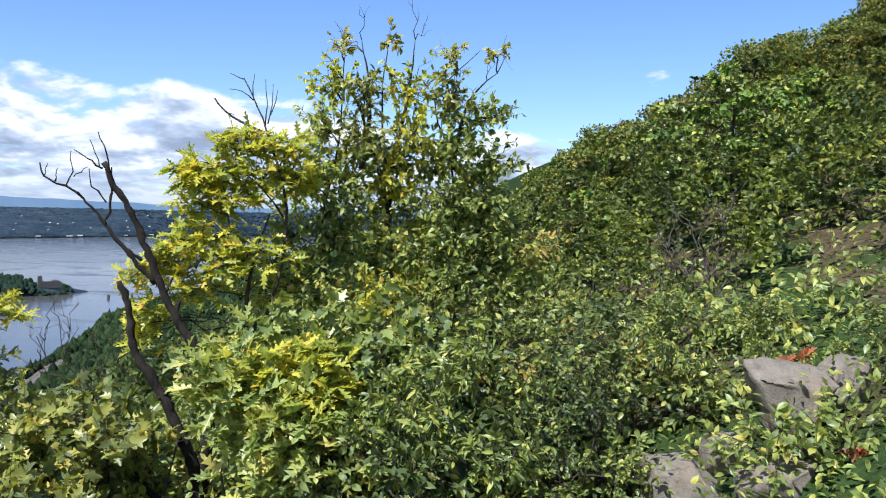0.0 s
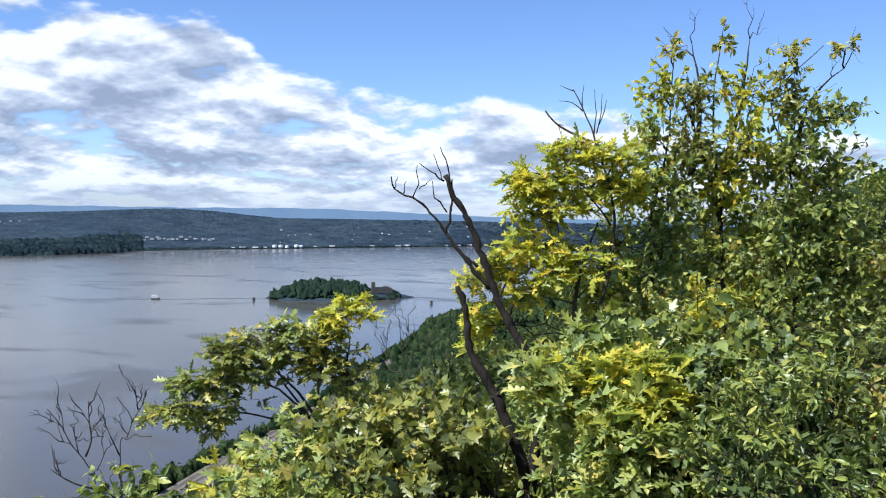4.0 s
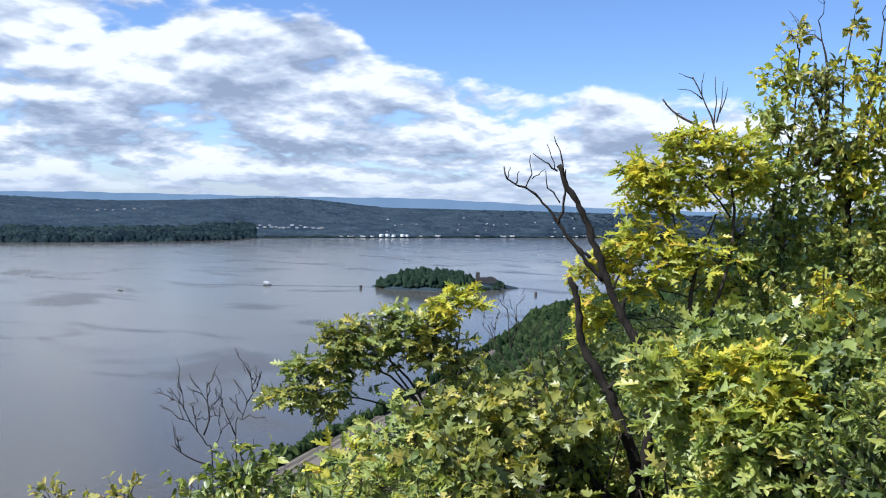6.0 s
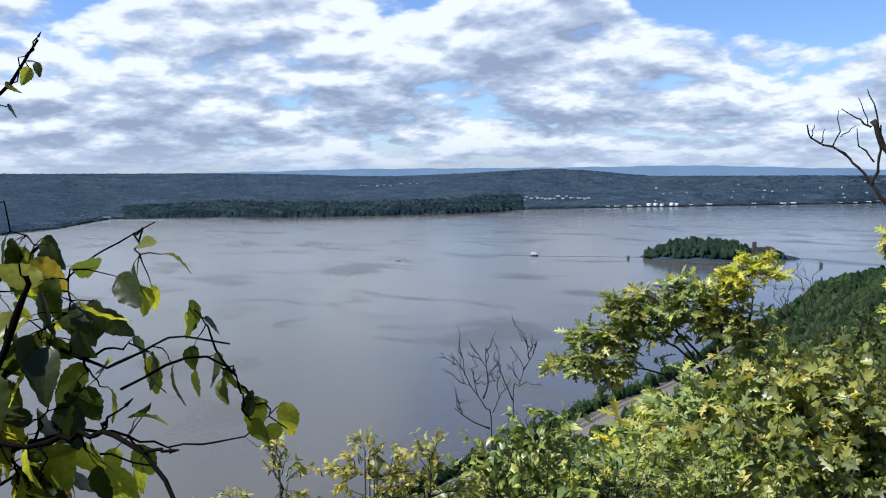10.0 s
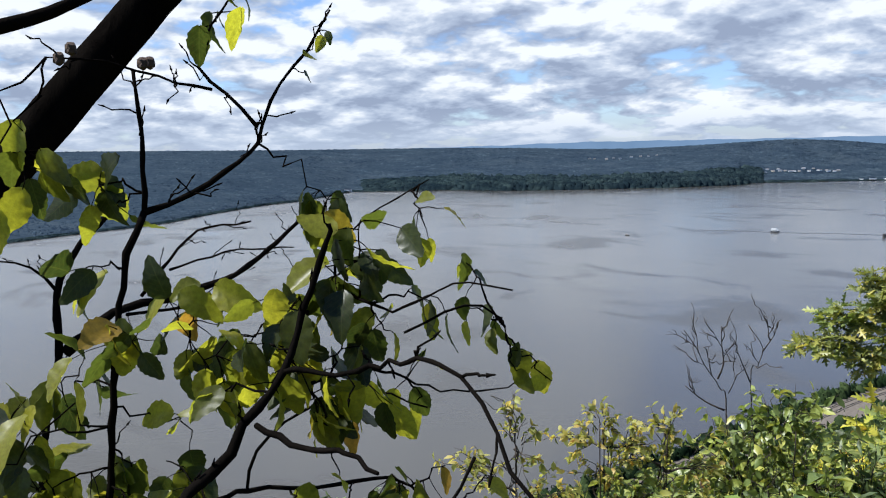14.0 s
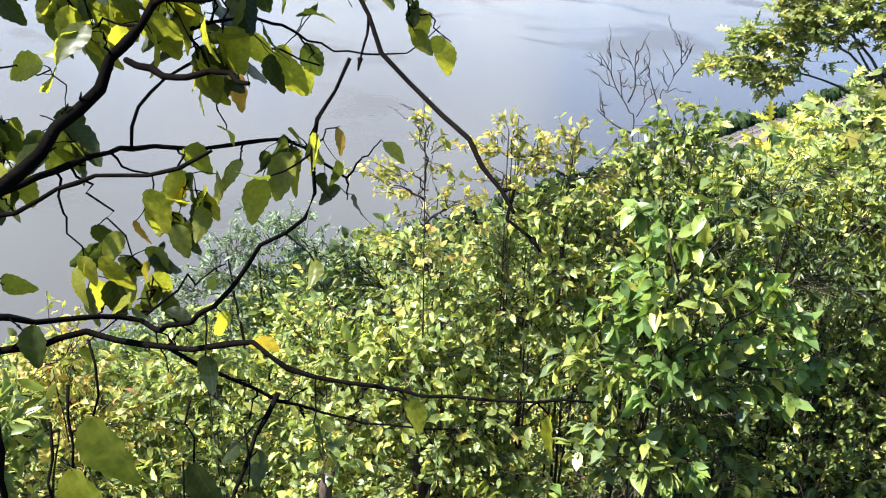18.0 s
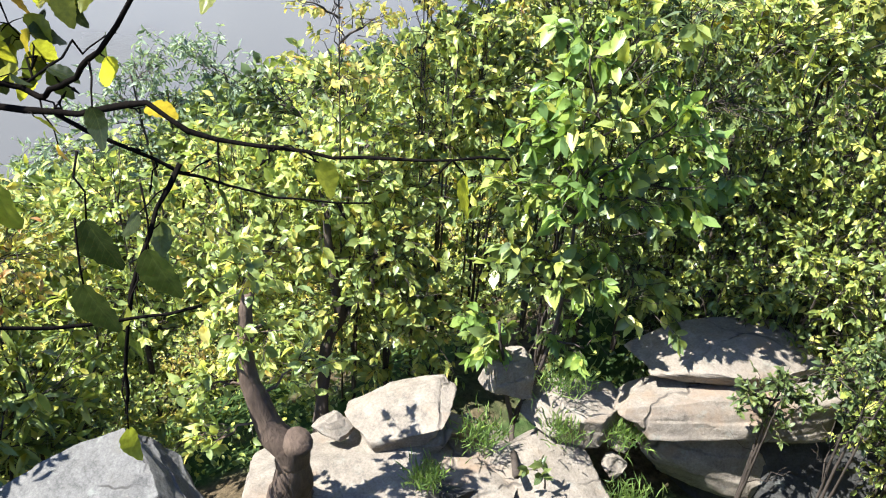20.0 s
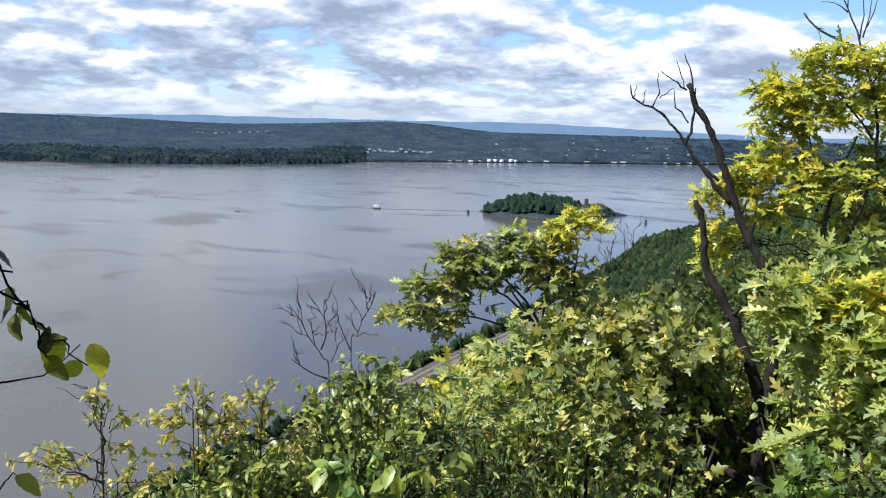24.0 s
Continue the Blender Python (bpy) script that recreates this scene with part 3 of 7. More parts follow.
def build_far_woods():
    # far shore: small crowns over the whole plain, taller ones along the water and on the point
    ov = np.array([(1, 0, 0), (0, 1, 0), (-1, 0, 0), (0, -1, 0), (0.55, 0.5, 0.7), (-0.5, 0.55, 0.7), (-0.55, -0.5, 0.7), (0.5, -0.55, 0.7), (0, 0, 0.95)], float)
    of = np.array([(0, 1, 4), (1, 5, 4), (1, 2, 5), (2, 6, 5), (2, 3, 6), (3, 7, 6), (3, 0, 7), (0, 4, 7), (4, 5, 8), (5, 6, 8), (6, 7, 8), (7, 4, 8)])
    for name, count, mat, label in (("far_shore_woods", 44000, M_FARWOODS, "dense woods on the plain of the far shore, coloured haze blue"),
                                    ("shore_trees", 9000, M_FARDARK, "dark tall trees along the far shore's waterline")):
        tall_ones = mat is M_FARDARK
        az = RNG.uniform(38.8, 64, count) if tall_ones else RNG.uniform(4, 97, count)
        if tall_ones:
            az[:3500] = RNG.uniform(4, 97, 3500)
        span = 4640 - far_reach(az)
        over = 14 + span * RNG.random(count) ** 1.3
        if tall_ones:
            over = 4 + 330 * RNG.random(count) ** 1.3
            over[:3500] = RNG.uniform(4, 22, 3500)
        r = far_reach(az) + over
        a = np.radians(az)
        x, y = -np.sin(a) * r, np.cos(a) * r
        z = ground_z(x, y)
        open_land = (fnoise(x, y, 0.006, 5.0) > 0.55) & (over > 250)
        size = RNG.uniform(0.45, 1.25, count) ** 1.5 * 1.5 * r * 0.0016
        tall = RNG.uniform(0.8, 3.2, count) * np.where(open_land, 0.3, 1.0)
        size *= 0.8
        if tall_ones:
            tall = RNG.uniform(10, 26, count) * np.interp(az, [38.8, 39.4, 41, 56, 64], [0.6, 0.9, 1.0, 1.0, 0.25])
            tall[:3500] *= np.where((az[:3500] > 16) & (az[:3500] < 34), 0.25, 0.5)
            size *= 2.3
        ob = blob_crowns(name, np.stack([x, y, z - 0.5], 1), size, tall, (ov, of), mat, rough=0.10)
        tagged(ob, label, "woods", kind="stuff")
    # near bank and the wooded point: lumpy crowns
    n = 88000
    y = RNG.uniform(55, 1500, n)
    s = np.where(y > 790, RNG.uniform(3, 400, n), np.where(y > 560, RNG.uniform(32, 400, n), RNG.uniform(52, 400, n)))
    x = bank_x(y) + s
    azz = np.degrees(np.arctan2(-x, y))
    keep = (azz > 6) & (azz < 62) & (np.hypot(x, y) > 60) & (x < -16)
    x, y = x[keep], y[keep]
    # water's edge thickets between rails and river
    y2 = RNG.uniform(120, 1400, 2600)
    x2 = bank_x(y2) + np.where(RNG.random(2600) < 0.8, RNG.uniform(0.5, 8, 2600), RNG.uniform(30, 56, 2600))
    size = np.concatenate([RNG.uniform(1.5, 3.4, len(x)), RNG.uniform(1.0, 2.6, 2600)])
    x, y = np.concatenate([x, x2]), np.concatenate([y, y2])
    size = size * np.clip(np.hypot(x, y) / 200, 0.4, 1.5)
    z = ground_z(x, y)
    tall = size * RNG.uniform(0.7, 1.8, len(x))
    far = np.hypot(x, y) > 620
    for pick, shape in ((far, (ov, of)), (~far, (ov, of))):
        ob = blob_crowns("bank_woods", np.stack([x, y, z], 1)[pick], size[pick], tall[pick] * 1.7, shape, M_WOODS, rough=0.2, soft=False)
        tagged(ob, "green woods covering the river bank and the low point", "woods", kind="stuff")
    # sprays of foliage that break up the outline of the crowns
    k = np.repeat(np.nonzero(~far)[0], 8)
    way = unit(RNG.standard_normal((len(k), 3)) + np.array([0, 0, 0.5]))
    p = np.stack([x, y, z + tall * 0.8], 1)[k] + way * np.stack([size, size, tall], 1)[k] * RNG.uniform(0.85, 1.2, (len(k), 1))
    v, t = leaf_cloud(p, unit(way + RNG.standard_normal((len(k), 3))), unit(way + RNG.standard_normal((len(k), 3)) * 0.4), RNG.uniform(0.6, 1.7, len(k)) * np.clip(np.hypot(p[:, 0], p[:, 1]) / 260, 0.25, 1.0), "small")
    tagged(tri_object("bank_foliage", v, t, M_WOODS), "sprays of green foliage on the bank woods", "woods", kind="stuff")


build_far_woods()


def build_ridge():
    """Hazy ridge on the skyline, far behind the rest."""
    az = np.linspace(-2, 100, 240)
    el = np.interp(az, [-2, 12, 15.7, 19, 22, 25.5, 28.8, 33, 38, 44, 50, 54, 60, 70, 100], [-0.2, -0.16, -0.14, 0.0, 0.08, 0.2, 0.28, 0.22, 0.2, 0.2, 0.2, 0.1, 0.0, -0.1, -0.1])
    el = el + 0.02 * np.sin(az * 1.7) + 0.012 * np.sin(az * 4.1)
    r = 4975.0
    a = np.radians(az)
    lo = np.stack([-np.sin(a) * r, np.cos(a) * r, np.full_like(a, -120)], 1)
    hi = np.stack([-np.sin(a) * r, np.cos(a) * r, 1.2 + r * np.tan(np.radians(el))], 1)
    # the haze is this sheet's own even blue glow, not lit by the sun
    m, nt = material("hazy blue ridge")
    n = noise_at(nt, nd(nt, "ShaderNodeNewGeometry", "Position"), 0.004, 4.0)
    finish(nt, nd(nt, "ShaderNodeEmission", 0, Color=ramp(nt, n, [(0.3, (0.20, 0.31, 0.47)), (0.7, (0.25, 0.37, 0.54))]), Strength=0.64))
    k = len(az)
    faces = [(i, i + 1, k + i + 1, k + i) for i in range(k - 1)]
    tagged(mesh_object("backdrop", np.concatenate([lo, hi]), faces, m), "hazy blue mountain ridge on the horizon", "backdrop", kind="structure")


build_ridge()


def box(bm, cx, cy, cz, sx, sy, sz):
    m = Matrix.Translation((cx, cy, cz)) @ Matrix.Diagonal((sx, sy, sz, 1))
    return bmesh.ops.create_cube(bm, size=1.0, matrix=m)


def gable(bm, sx, sy, z0, z1):
    v = [bm.verts.new(p) for p in ((-sx, -sy, z0), (sx, -sy, z0), (sx, sy, z0), (-sx, sy, z0), (-sx, 0, z1), (sx, 0, z1))]
    for f in ((0, 1, 5, 4), (2, 3, 4, 5), (0, 4, 3), (1, 2, 5), (3, 2, 1, 0)):
        bm.faces.new([v[i] for i in f])


def make_house(mat, label):
    h = thing("house", (0, 0, 0), label, "house", "buildings on the far shore")
    bm = bmesh.new()
    box(bm, 0, 0, 3.5, 22, 11, 7)
    wall = part("wall", bm, mat, h)
    bm = bmesh.new()
    gable(bm, 11.6, 6.2, 7.02, 10.2)
    part("roof", bm, M_ROOF, h, "grey gabled roof")
    for k in range(5):
        bm = bmesh.new()
        box(bm, -8 + 4 * k, -5.55, 3.8, 1.8, 0.12, 2.2)
        part("window", bm, M_STEEL, wall, "dark window")
    return h


def make_hall():
    h = thing("warehouse", (0, 0, 0), "long low white waterfront warehouse with a flat roof", "warehouse", "buildings on the far shore")
    bm = bmesh.new()
    box(bm, 0, 0, 4.5, 40, 18, 9)
    wall = part("wall", bm, M_WHITE, h)
    bm = bmesh.new()
    box(bm, 0, 0, 9.3, 41, 19, 0.6)
    part("roof", bm, M_ROOF, h)
    for k in range(6):
        bm = bmesh.new()
        box(bm, -17 + 7 * k, -9.06, 2.4, 4.0, 0.12, 4.2)
        part("door", bm, M_ROOF, wall, "grey loading door")
    return h


def make_tank():
    h = thing("storage_tank", (0, 0, 0), "squat white cylindrical storage tank by the water", "tank", "buildings on the far shore")
    bm = bmesh.new()
    bmesh.ops.create_cone(bm, cap_ends=True, segments=24, radius1=13, radius2=13, depth=13, matrix=Matrix.Translation((0, 0, 6.5)))
    part("shell", bm, M_WHITE, h)
    bm = bmesh.new()
    bmesh.ops.create_cone(bm, cap_ends=True, segments=24, radius1=13.3, radius2=1.0, depth=2.6, matrix=Matrix.Translation((0, 0, 14.35)))
    part("roof", bm, M_WHITE, h)
    return h


def build_town():
    white, tan = make_house(M_WHITE, "white gabled house among the far shore trees"), make_house(M_TAN, "tan gabled house among the far shore trees")
    hall, tank = make_hall(), make_tank()
    rnd = random.Random(5)
    first = {white: True, tan: True, hall: True, tank: True}

    def put(src, az, over, scale=1.0, lift=0.0):
        r = float(far_reach(np.array(az))) + over
        x, y = -math.sin(radians(az)) * r, math.cos(radians(az)) * r
        m = pose(x, y, float(ground_z(x, y)) + lift, 0, 0, az + rnd.uniform(-20, 20))
        if first[src]:
            first[src] = False
            src.matrix_basis = m
            src.scale = (scale,) * 3
        else:
            o = copy_thing(src, m)
            o.scale = (scale,) * 3
    for az in (30.6, 30.2, 29.8, 29.2, 28.9):
        put(tank, az, rnd.uniform(3, 14), rnd.uniform(0.55, 0.75), 3)
    for az in (33.2, 32.6, 31.8, 31.2, 28.0, 26.9, 24.3, 22.6, 22.0, 19.4, 18.6, 17.9, 17.3, 16.9, 65.0):
        put(hall, az, rnd.uniform(3, 12), rnd.uniform(0.35, 0.6), 3)
    for k in range(22):
        put(white if k % 3 else tan, 34.4 + 5.2 * k / 21 + rnd.uniform(-0.1, 0.1), rnd.choice((190, 215, 260)) + rnd.uniform(0, 12), rnd.uniform(0.40, 0.65), 3)
    for k in range(20):
        put(white if rnd.random() < 0.5 else tan, rnd.uniform(16.5, 30.5), rnd.choice((70, 130, 300, 520)) + rnd.uniform(0, 40), rnd.uniform(0.28, 0.45), 2)
    for k in range(9):
        put(white if rnd.random() < 0.4 else tan, 45.0 + 0.55 * k + rnd.uniform(-0.2, 0.2), 1000 + rnd.uniform(0, 60), rnd.uniform(0.35, 0.6), 3)


build_town()


def build_island():
    cx, cy = -688.0, 1376.0
    isle = thing("island", (cx, cy, WATER_Z), "small wooded island with a rocky shore in the river", "island", kind="structure")
    isle.rotation_euler.z = radians(33)
    rows = [(1.0, -1.0), (0.97, 1.5), (0.85, 5.0), (0.6, 9.0), (0.3, 12.0)]
    verts, faces = [], []
    k = 48
    for s, h in rows:
        for i in range(k):
            a = 2 * math.pi * i / k
            w = 1 + 0.10 * math.sin(3 * a + 1) + 0.06 * math.sin(7 * a)
            verts.append((math.cos(a) * 124 * s * w, math.sin(a) * 46 * s * w, h + 0.6 * math.sin(5 * a)))
    for q in range(len(rows) - 1):
        for i in range(k):
            faces.append((q * k + i, q * k + (i + 1) % k, (q + 1) * k + (i + 1) % k, (q + 1) * k + i))
    faces.append(tuple(range((len(rows) - 1) * k, len(rows) * k)))
    mesh_object("shore", verts, faces, M_GROUND, isle)
    n = 1100
    a, s = RNG.uniform(0, 2 * math.pi, n), np.sqrt(RNG.uniform(0, 1, n)) * 0.93
    x, y = np.cos(a) * 122 * s, np.sin(a) * 45 * s
    low = (x > 38)
    gap = (x > 50) & (x < 100) & (y < 6)
    size = RNG.uniform(3.4, 6.2, n) * np.where(low, 0.8, 1.0)
    tall = size * RNG.uniform(0.6, 2.0, n)
    tall = np.where(gap, tall * 0.4, tall)
    z = np.interp(x, [-122, -95, -40, 10, 50, 70, 100, 122], [3, 12, 19, 17, 12, 8, 6, 2]) * (1 - s ** 3) + tall * 0.5 + RNG.uniform(-3.0, 3.5, n) * (1 - s ** 2)
    z = np.where(gap, z * 0.6, z)
    ob = blob_crowns("trees", np.stack([x, y, z], 1), size, tall, ICO2, M_ISLE, isle, "dense dark green trees", 0.2)
    tagged(ob, kind="stuff")
    # ruined castle at the low end
    c = new("castle")
    c.location = (cx + 78 * math.cos(radians(33)), cy + 78 * math.sin(radians(33)) , WATER_Z + 10)
    c.rotation_euler.z = radians(33)
    tagged(c, "ruined brown brick castle with a crenellated tower", "castle")
    bm = bmesh.new()
    box(bm, -14, 0, 7, 6.4, 6.4, 20)
    for i in (-1, 0, 1):
        for j in (-1, 1):
            box(bm, -14 + 2.3 * i, 2.3 * j, 17.9, 1.4, 1.4, 1.9)
    part("tower", bm, M_CASTLE, c)
    for x0, w, h in ((-4, 13, 9), (8, 11, 11), (16, 5, 8.5)):
        bm = bmesh.new()
        box(bm, x0, -5, h / 2, w, 1.6, h)
        for k2 in range(int(w / 3)):
            box(bm, x0 - w / 2 + 1.5 + 3 * k2, -5, h + 0.7, 1.6, 1.5, 1.6)
        part("wall", bm, M_CASTLE, c)
    bm = bmesh.new()
    box(bm, 4, 6, 4.5, 26, 1.6, 9)
    part("wall", bm, M_CASTLE, c)
    # dark panels on the wall face stand in for shade inside empty openings
    for x0 in (-8, -2, 6, 11):
        bm = bmesh.new()
        box(bm, x0, -5.85, 6, 1.8, 0.14, 3.4)
        part("window", bm, M_STEEL, c, "dark panel standing in for a shaded empty window opening")


build_island()


def build_river_things():
    ferry = thing("tour_boat", (-949, 1219, WATER_Z), "white two-deck tour boat crossing the river", "boat")
    ferry.rotation_euler.z = radians(28)
    bm = bmesh.new()
    r = box(bm, 0, 0, 0.8, 15, 5, 2.2)
    for v in r["verts"]:
        if v.co.x > 0:
            v.co.y *= 0.45
        if v.co.z < 0.5:
            v.co.x *= 0.85
    part("hull", bm, M_STEEL, ferry, "dark hull")
    bm = bmesh.new()
    box(bm, -1, 0, 3.2, 11, 4.4, 2.6)
    cabin = part("cabin", bm, M_WHITE, ferry)
    bm = bmesh.new()
    box(bm, -2, 0, 5.6, 8, 4.0, 1.9)
    part("upper_deck", bm, M_WHITE, ferry)
    for k in range(5):
        bm = bmesh.new()
        box(bm, -5 + 2 * k, -2.25, 3.5, 1.1, 0.1, 1.0)
        part("window", bm, M_STEEL, cabin)
    # the wake: a long smoothed streak astern and a short one ahead
    m, nt = material("wake water")
    n = noise_at(nt, nd(nt, "ShaderNodeNewGeometry", "Position"), 0.05, 4.0)
    finish(nt, nd(nt, "ShaderNodeBsdfPrincipled", 0, Base_Color=ramp(nt, n, [(0.3, (0.050, 0.048, 0.043)), (0.7, (0.064, 0.061, 0.054))]), Roughness=0.32, IOR=1.33, Specular_IOR_Level=0.34))
    c, along = Vector((-949, 1219)), Vector((math.cos(radians(30)), math.sin(radians(30))))
    side = Vector((-along.y, along.x))
    v, f = [], []
    for k in range(41):
        u = -130 + 430 * k / 40
        half = (2.0 + 3.6 * math.sin(math.pi * k / 40)) * (1 + 0.25 * math.sin(k * 1.7))
        mid = c + along * u + side * (4 * math.sin(k * 0.35))
        v += [(*(mid + side * half), WATER_Z + 0.05), (*(mid - side * half), WATER_Z + 0.05)]
        if k:
            f.append((2 * k - 2, 2 * k - 1, 2 * k + 1, 2 * k))
    tagged(mesh_object("wake", v, f, m), "long dark smooth wake of the tour boat", "wake", kind="structure")
    small = thing("motor_boat", (-1071, 1004, WATER_Z), "small dark motor boat under way", "boat")
    bm = bmesh.new()
    r = box(bm, 0, 0, 0.4, 10, 2.6, 1.4)
    for v in r["verts"]:
        if v.co.x > 0:
            v.co.y *= 0.3
    part("hull", bm, M_STEEL, small)
    bm = bmesh.new()
    box(bm, -1, 0, 1.5, 3, 2, 1.0)
    part("cabin", bm, M_TAN, small)
    for x, y in ((-792, 1273), (-507, 1365)):
        b = thing("ruined_pier_tower", (x, y, WATER_Z), "dark ruined breakwater turret standing in the river", "turret", "breakwater turrets")
        bm = bmesh.new()
        bmesh.ops.create_cone(bm, cap_ends=True, segments=10, radius1=2.6, radius2=2.2, depth=5.6, matrix=Matrix.Translation((0, 0, 1.8)))
        part("shaft", bm, M_CASTLE, b)
        bm = bmesh.new()
        for i in range(5):
            box(bm, 1.6 * math.cos(i * 1.257), 1.6 * math.sin(i * 1.257), 5.0, 1.0, 1.2, 1.4)
        part("battlement", bm, M_CASTLE, b)


build_river_things()


def ribbon(name, s0, s1, lift, mat, label, category):
    """A strip along the shelf above the waterline."""
    ys = np.linspace(255, 800, 90)
    v, f = [], []
    for y in ys:
        for s in (s0, s1):
            x = float(bank_x(y)) + s + 2.0 * math.sin(y * 0.021)
            v.append((x, y, WATER_Z + lift))
            v.append((x, y, WATER_Z + lift - 3))
    for i in range(len(ys) - 1):
        a, b = 4 * i, 4 * i + 4
        f += [(a, a + 2, b + 2, b), (a + 1, a, b, b + 1), (a + 2, a + 3, b + 3, b + 2)]
    return tagged(mesh_object(name, v, f, mat), label, category, kind="structure")


ribbon("railway_bed", 9, 31, 6.6, M_ROAD, "grey ballasted railway bed along the river bank", "railway")
for s in (12.0, 13.5, 17.0, 18.5):
    ribbon("rail", s - 0.08, s + 0.08, 6.85, M_STEEL, "dark steel rail on the railway bed", "rail")


# ---------------------------------------------------------------- plant and rock builders
def curve_through(points, step):
    """Catmull-Rom through the points, resampled."""
    p = np.array(points, float)
    if len(p) == 2:
        p = np.array([p[0], (p[0] + p[1]) / 2, p[1]])
    q = np.concatenate([[2 * p[0] - p[1]], p, [2 * p[-1] - p[-2]]])
    out = []
    for i in range(1, len(q) - 2):
        n = max(2, int(np.linalg.norm(q[i + 1] - q[i]) / step))
        for u in np.arange(n) / n:
            a, b, c, d = q[i - 1], q[i], q[i + 1], q[i + 2]
            out.append(0.5 * (2 * b + (c - a) * u + (2 * a - 5 * b + 4 * c - d) * u * u + (3 * b - a - 3 * c + d) * u ** 3))
    out.append(p[-1])
    return np.array(out)


class Wood:
    """Collects tapered tubes into one mesh."""

    def __init__(self):
        self.v, self.f, self.n = [], [], 0

    def tube(self, pts, r0, r1, sides=6, knots=0.0):
        pts = np.asarray(pts, float)
        n = len(pts)
        d = unit(np.gradient(pts, axis=0))
        ref = np.array([0.31, 0.17, 0.93]) if abs(d[0, 2]) < 0.9 else np.array([1.0, 0.1, 0.0])
        x = unit(np.cross(d, ref))
        y = np.cross(d, x)
        u = np.linspace(0, 1, n)
        r = r0 + (r1 - r0) * u ** 0.8
        if knots:
            r = r * (1 + knots * RNG.standard_normal(n).clip(-1, 2))
        a = np.arange(sides) * 2 * math.pi / sides
        ring = np.cos(a)[None, :, None] * x[:, None, :] + np.sin(a)[None, :, None] * y[:, None, :]
        v = pts[:, None, :] + ring * (r[:, None, None] * (1 + 0.12 * knots * RNG.standard_normal((n, sides, 1))))
        i, j = np.meshgrid(np.arange(n - 1), np.arange(sides), indexing="ij")
        A, B = i * sides + j, i * sides + (j + 1) % sides
        C, D = B + sides, A + sides
        t = np.concatenate([np.stack([A, B, C], -1).reshape(-1, 3), np.stack([A, C, D], -1).reshape(-1, 3)])
        cap = np.array([[(n - 1) * sides, (n - 1) * sides + k, (n - 1) * sides + k + 1] for k in range(1, sides - 1)], int).reshape(-1, 3)
        cap0 = np.array([[0, k + 1, k] for k in range(1, sides - 1)], int).reshape(-1, 3)
        t = np.concatenate([t, cap, cap0])
        self.v.append(v.reshape(-1, 3))
        self.f.append(t + self.n)
        self.n += n * sides

    def wiggle(self, a, b, r0, r1, bend=0.12, sides=4, n=5, sag=0.0):
        """A crooked twig from a to b; returns its points."""
        a, b = np.asarray(a, float), np.asarray(b, float)
        u = np.linspace(0, 1, n)[:, None]
        length = np.linalg.norm(b - a)
        p = a + (b - a) * u + RNG.standard_normal((n, 3)) * bend * length * 0.35 * np.sin(u * math.pi)
        p[:, 2] += (np.sin(u * math.pi) * sag * length)[:, 0]
        self.tube(p, r0, r1, sides)
        return p

    def build(self, name, mat, parent, label="", smooth_shade=True):
        if not self.v:
            return None
        return tri_object(name, np.concatenate(self.v), np.concatenate(self.f), mat, parent, label, smooth_shade)


# openings among the shrubs before the dead snag: bearings and elevations
GAPS = [(10.0, 15.6, -26.0, -11.5), (14.0, 18.2, -20.0, -14.0)]
SUNWARD = np.array(toward(SUN_AZ, SUN_EL))


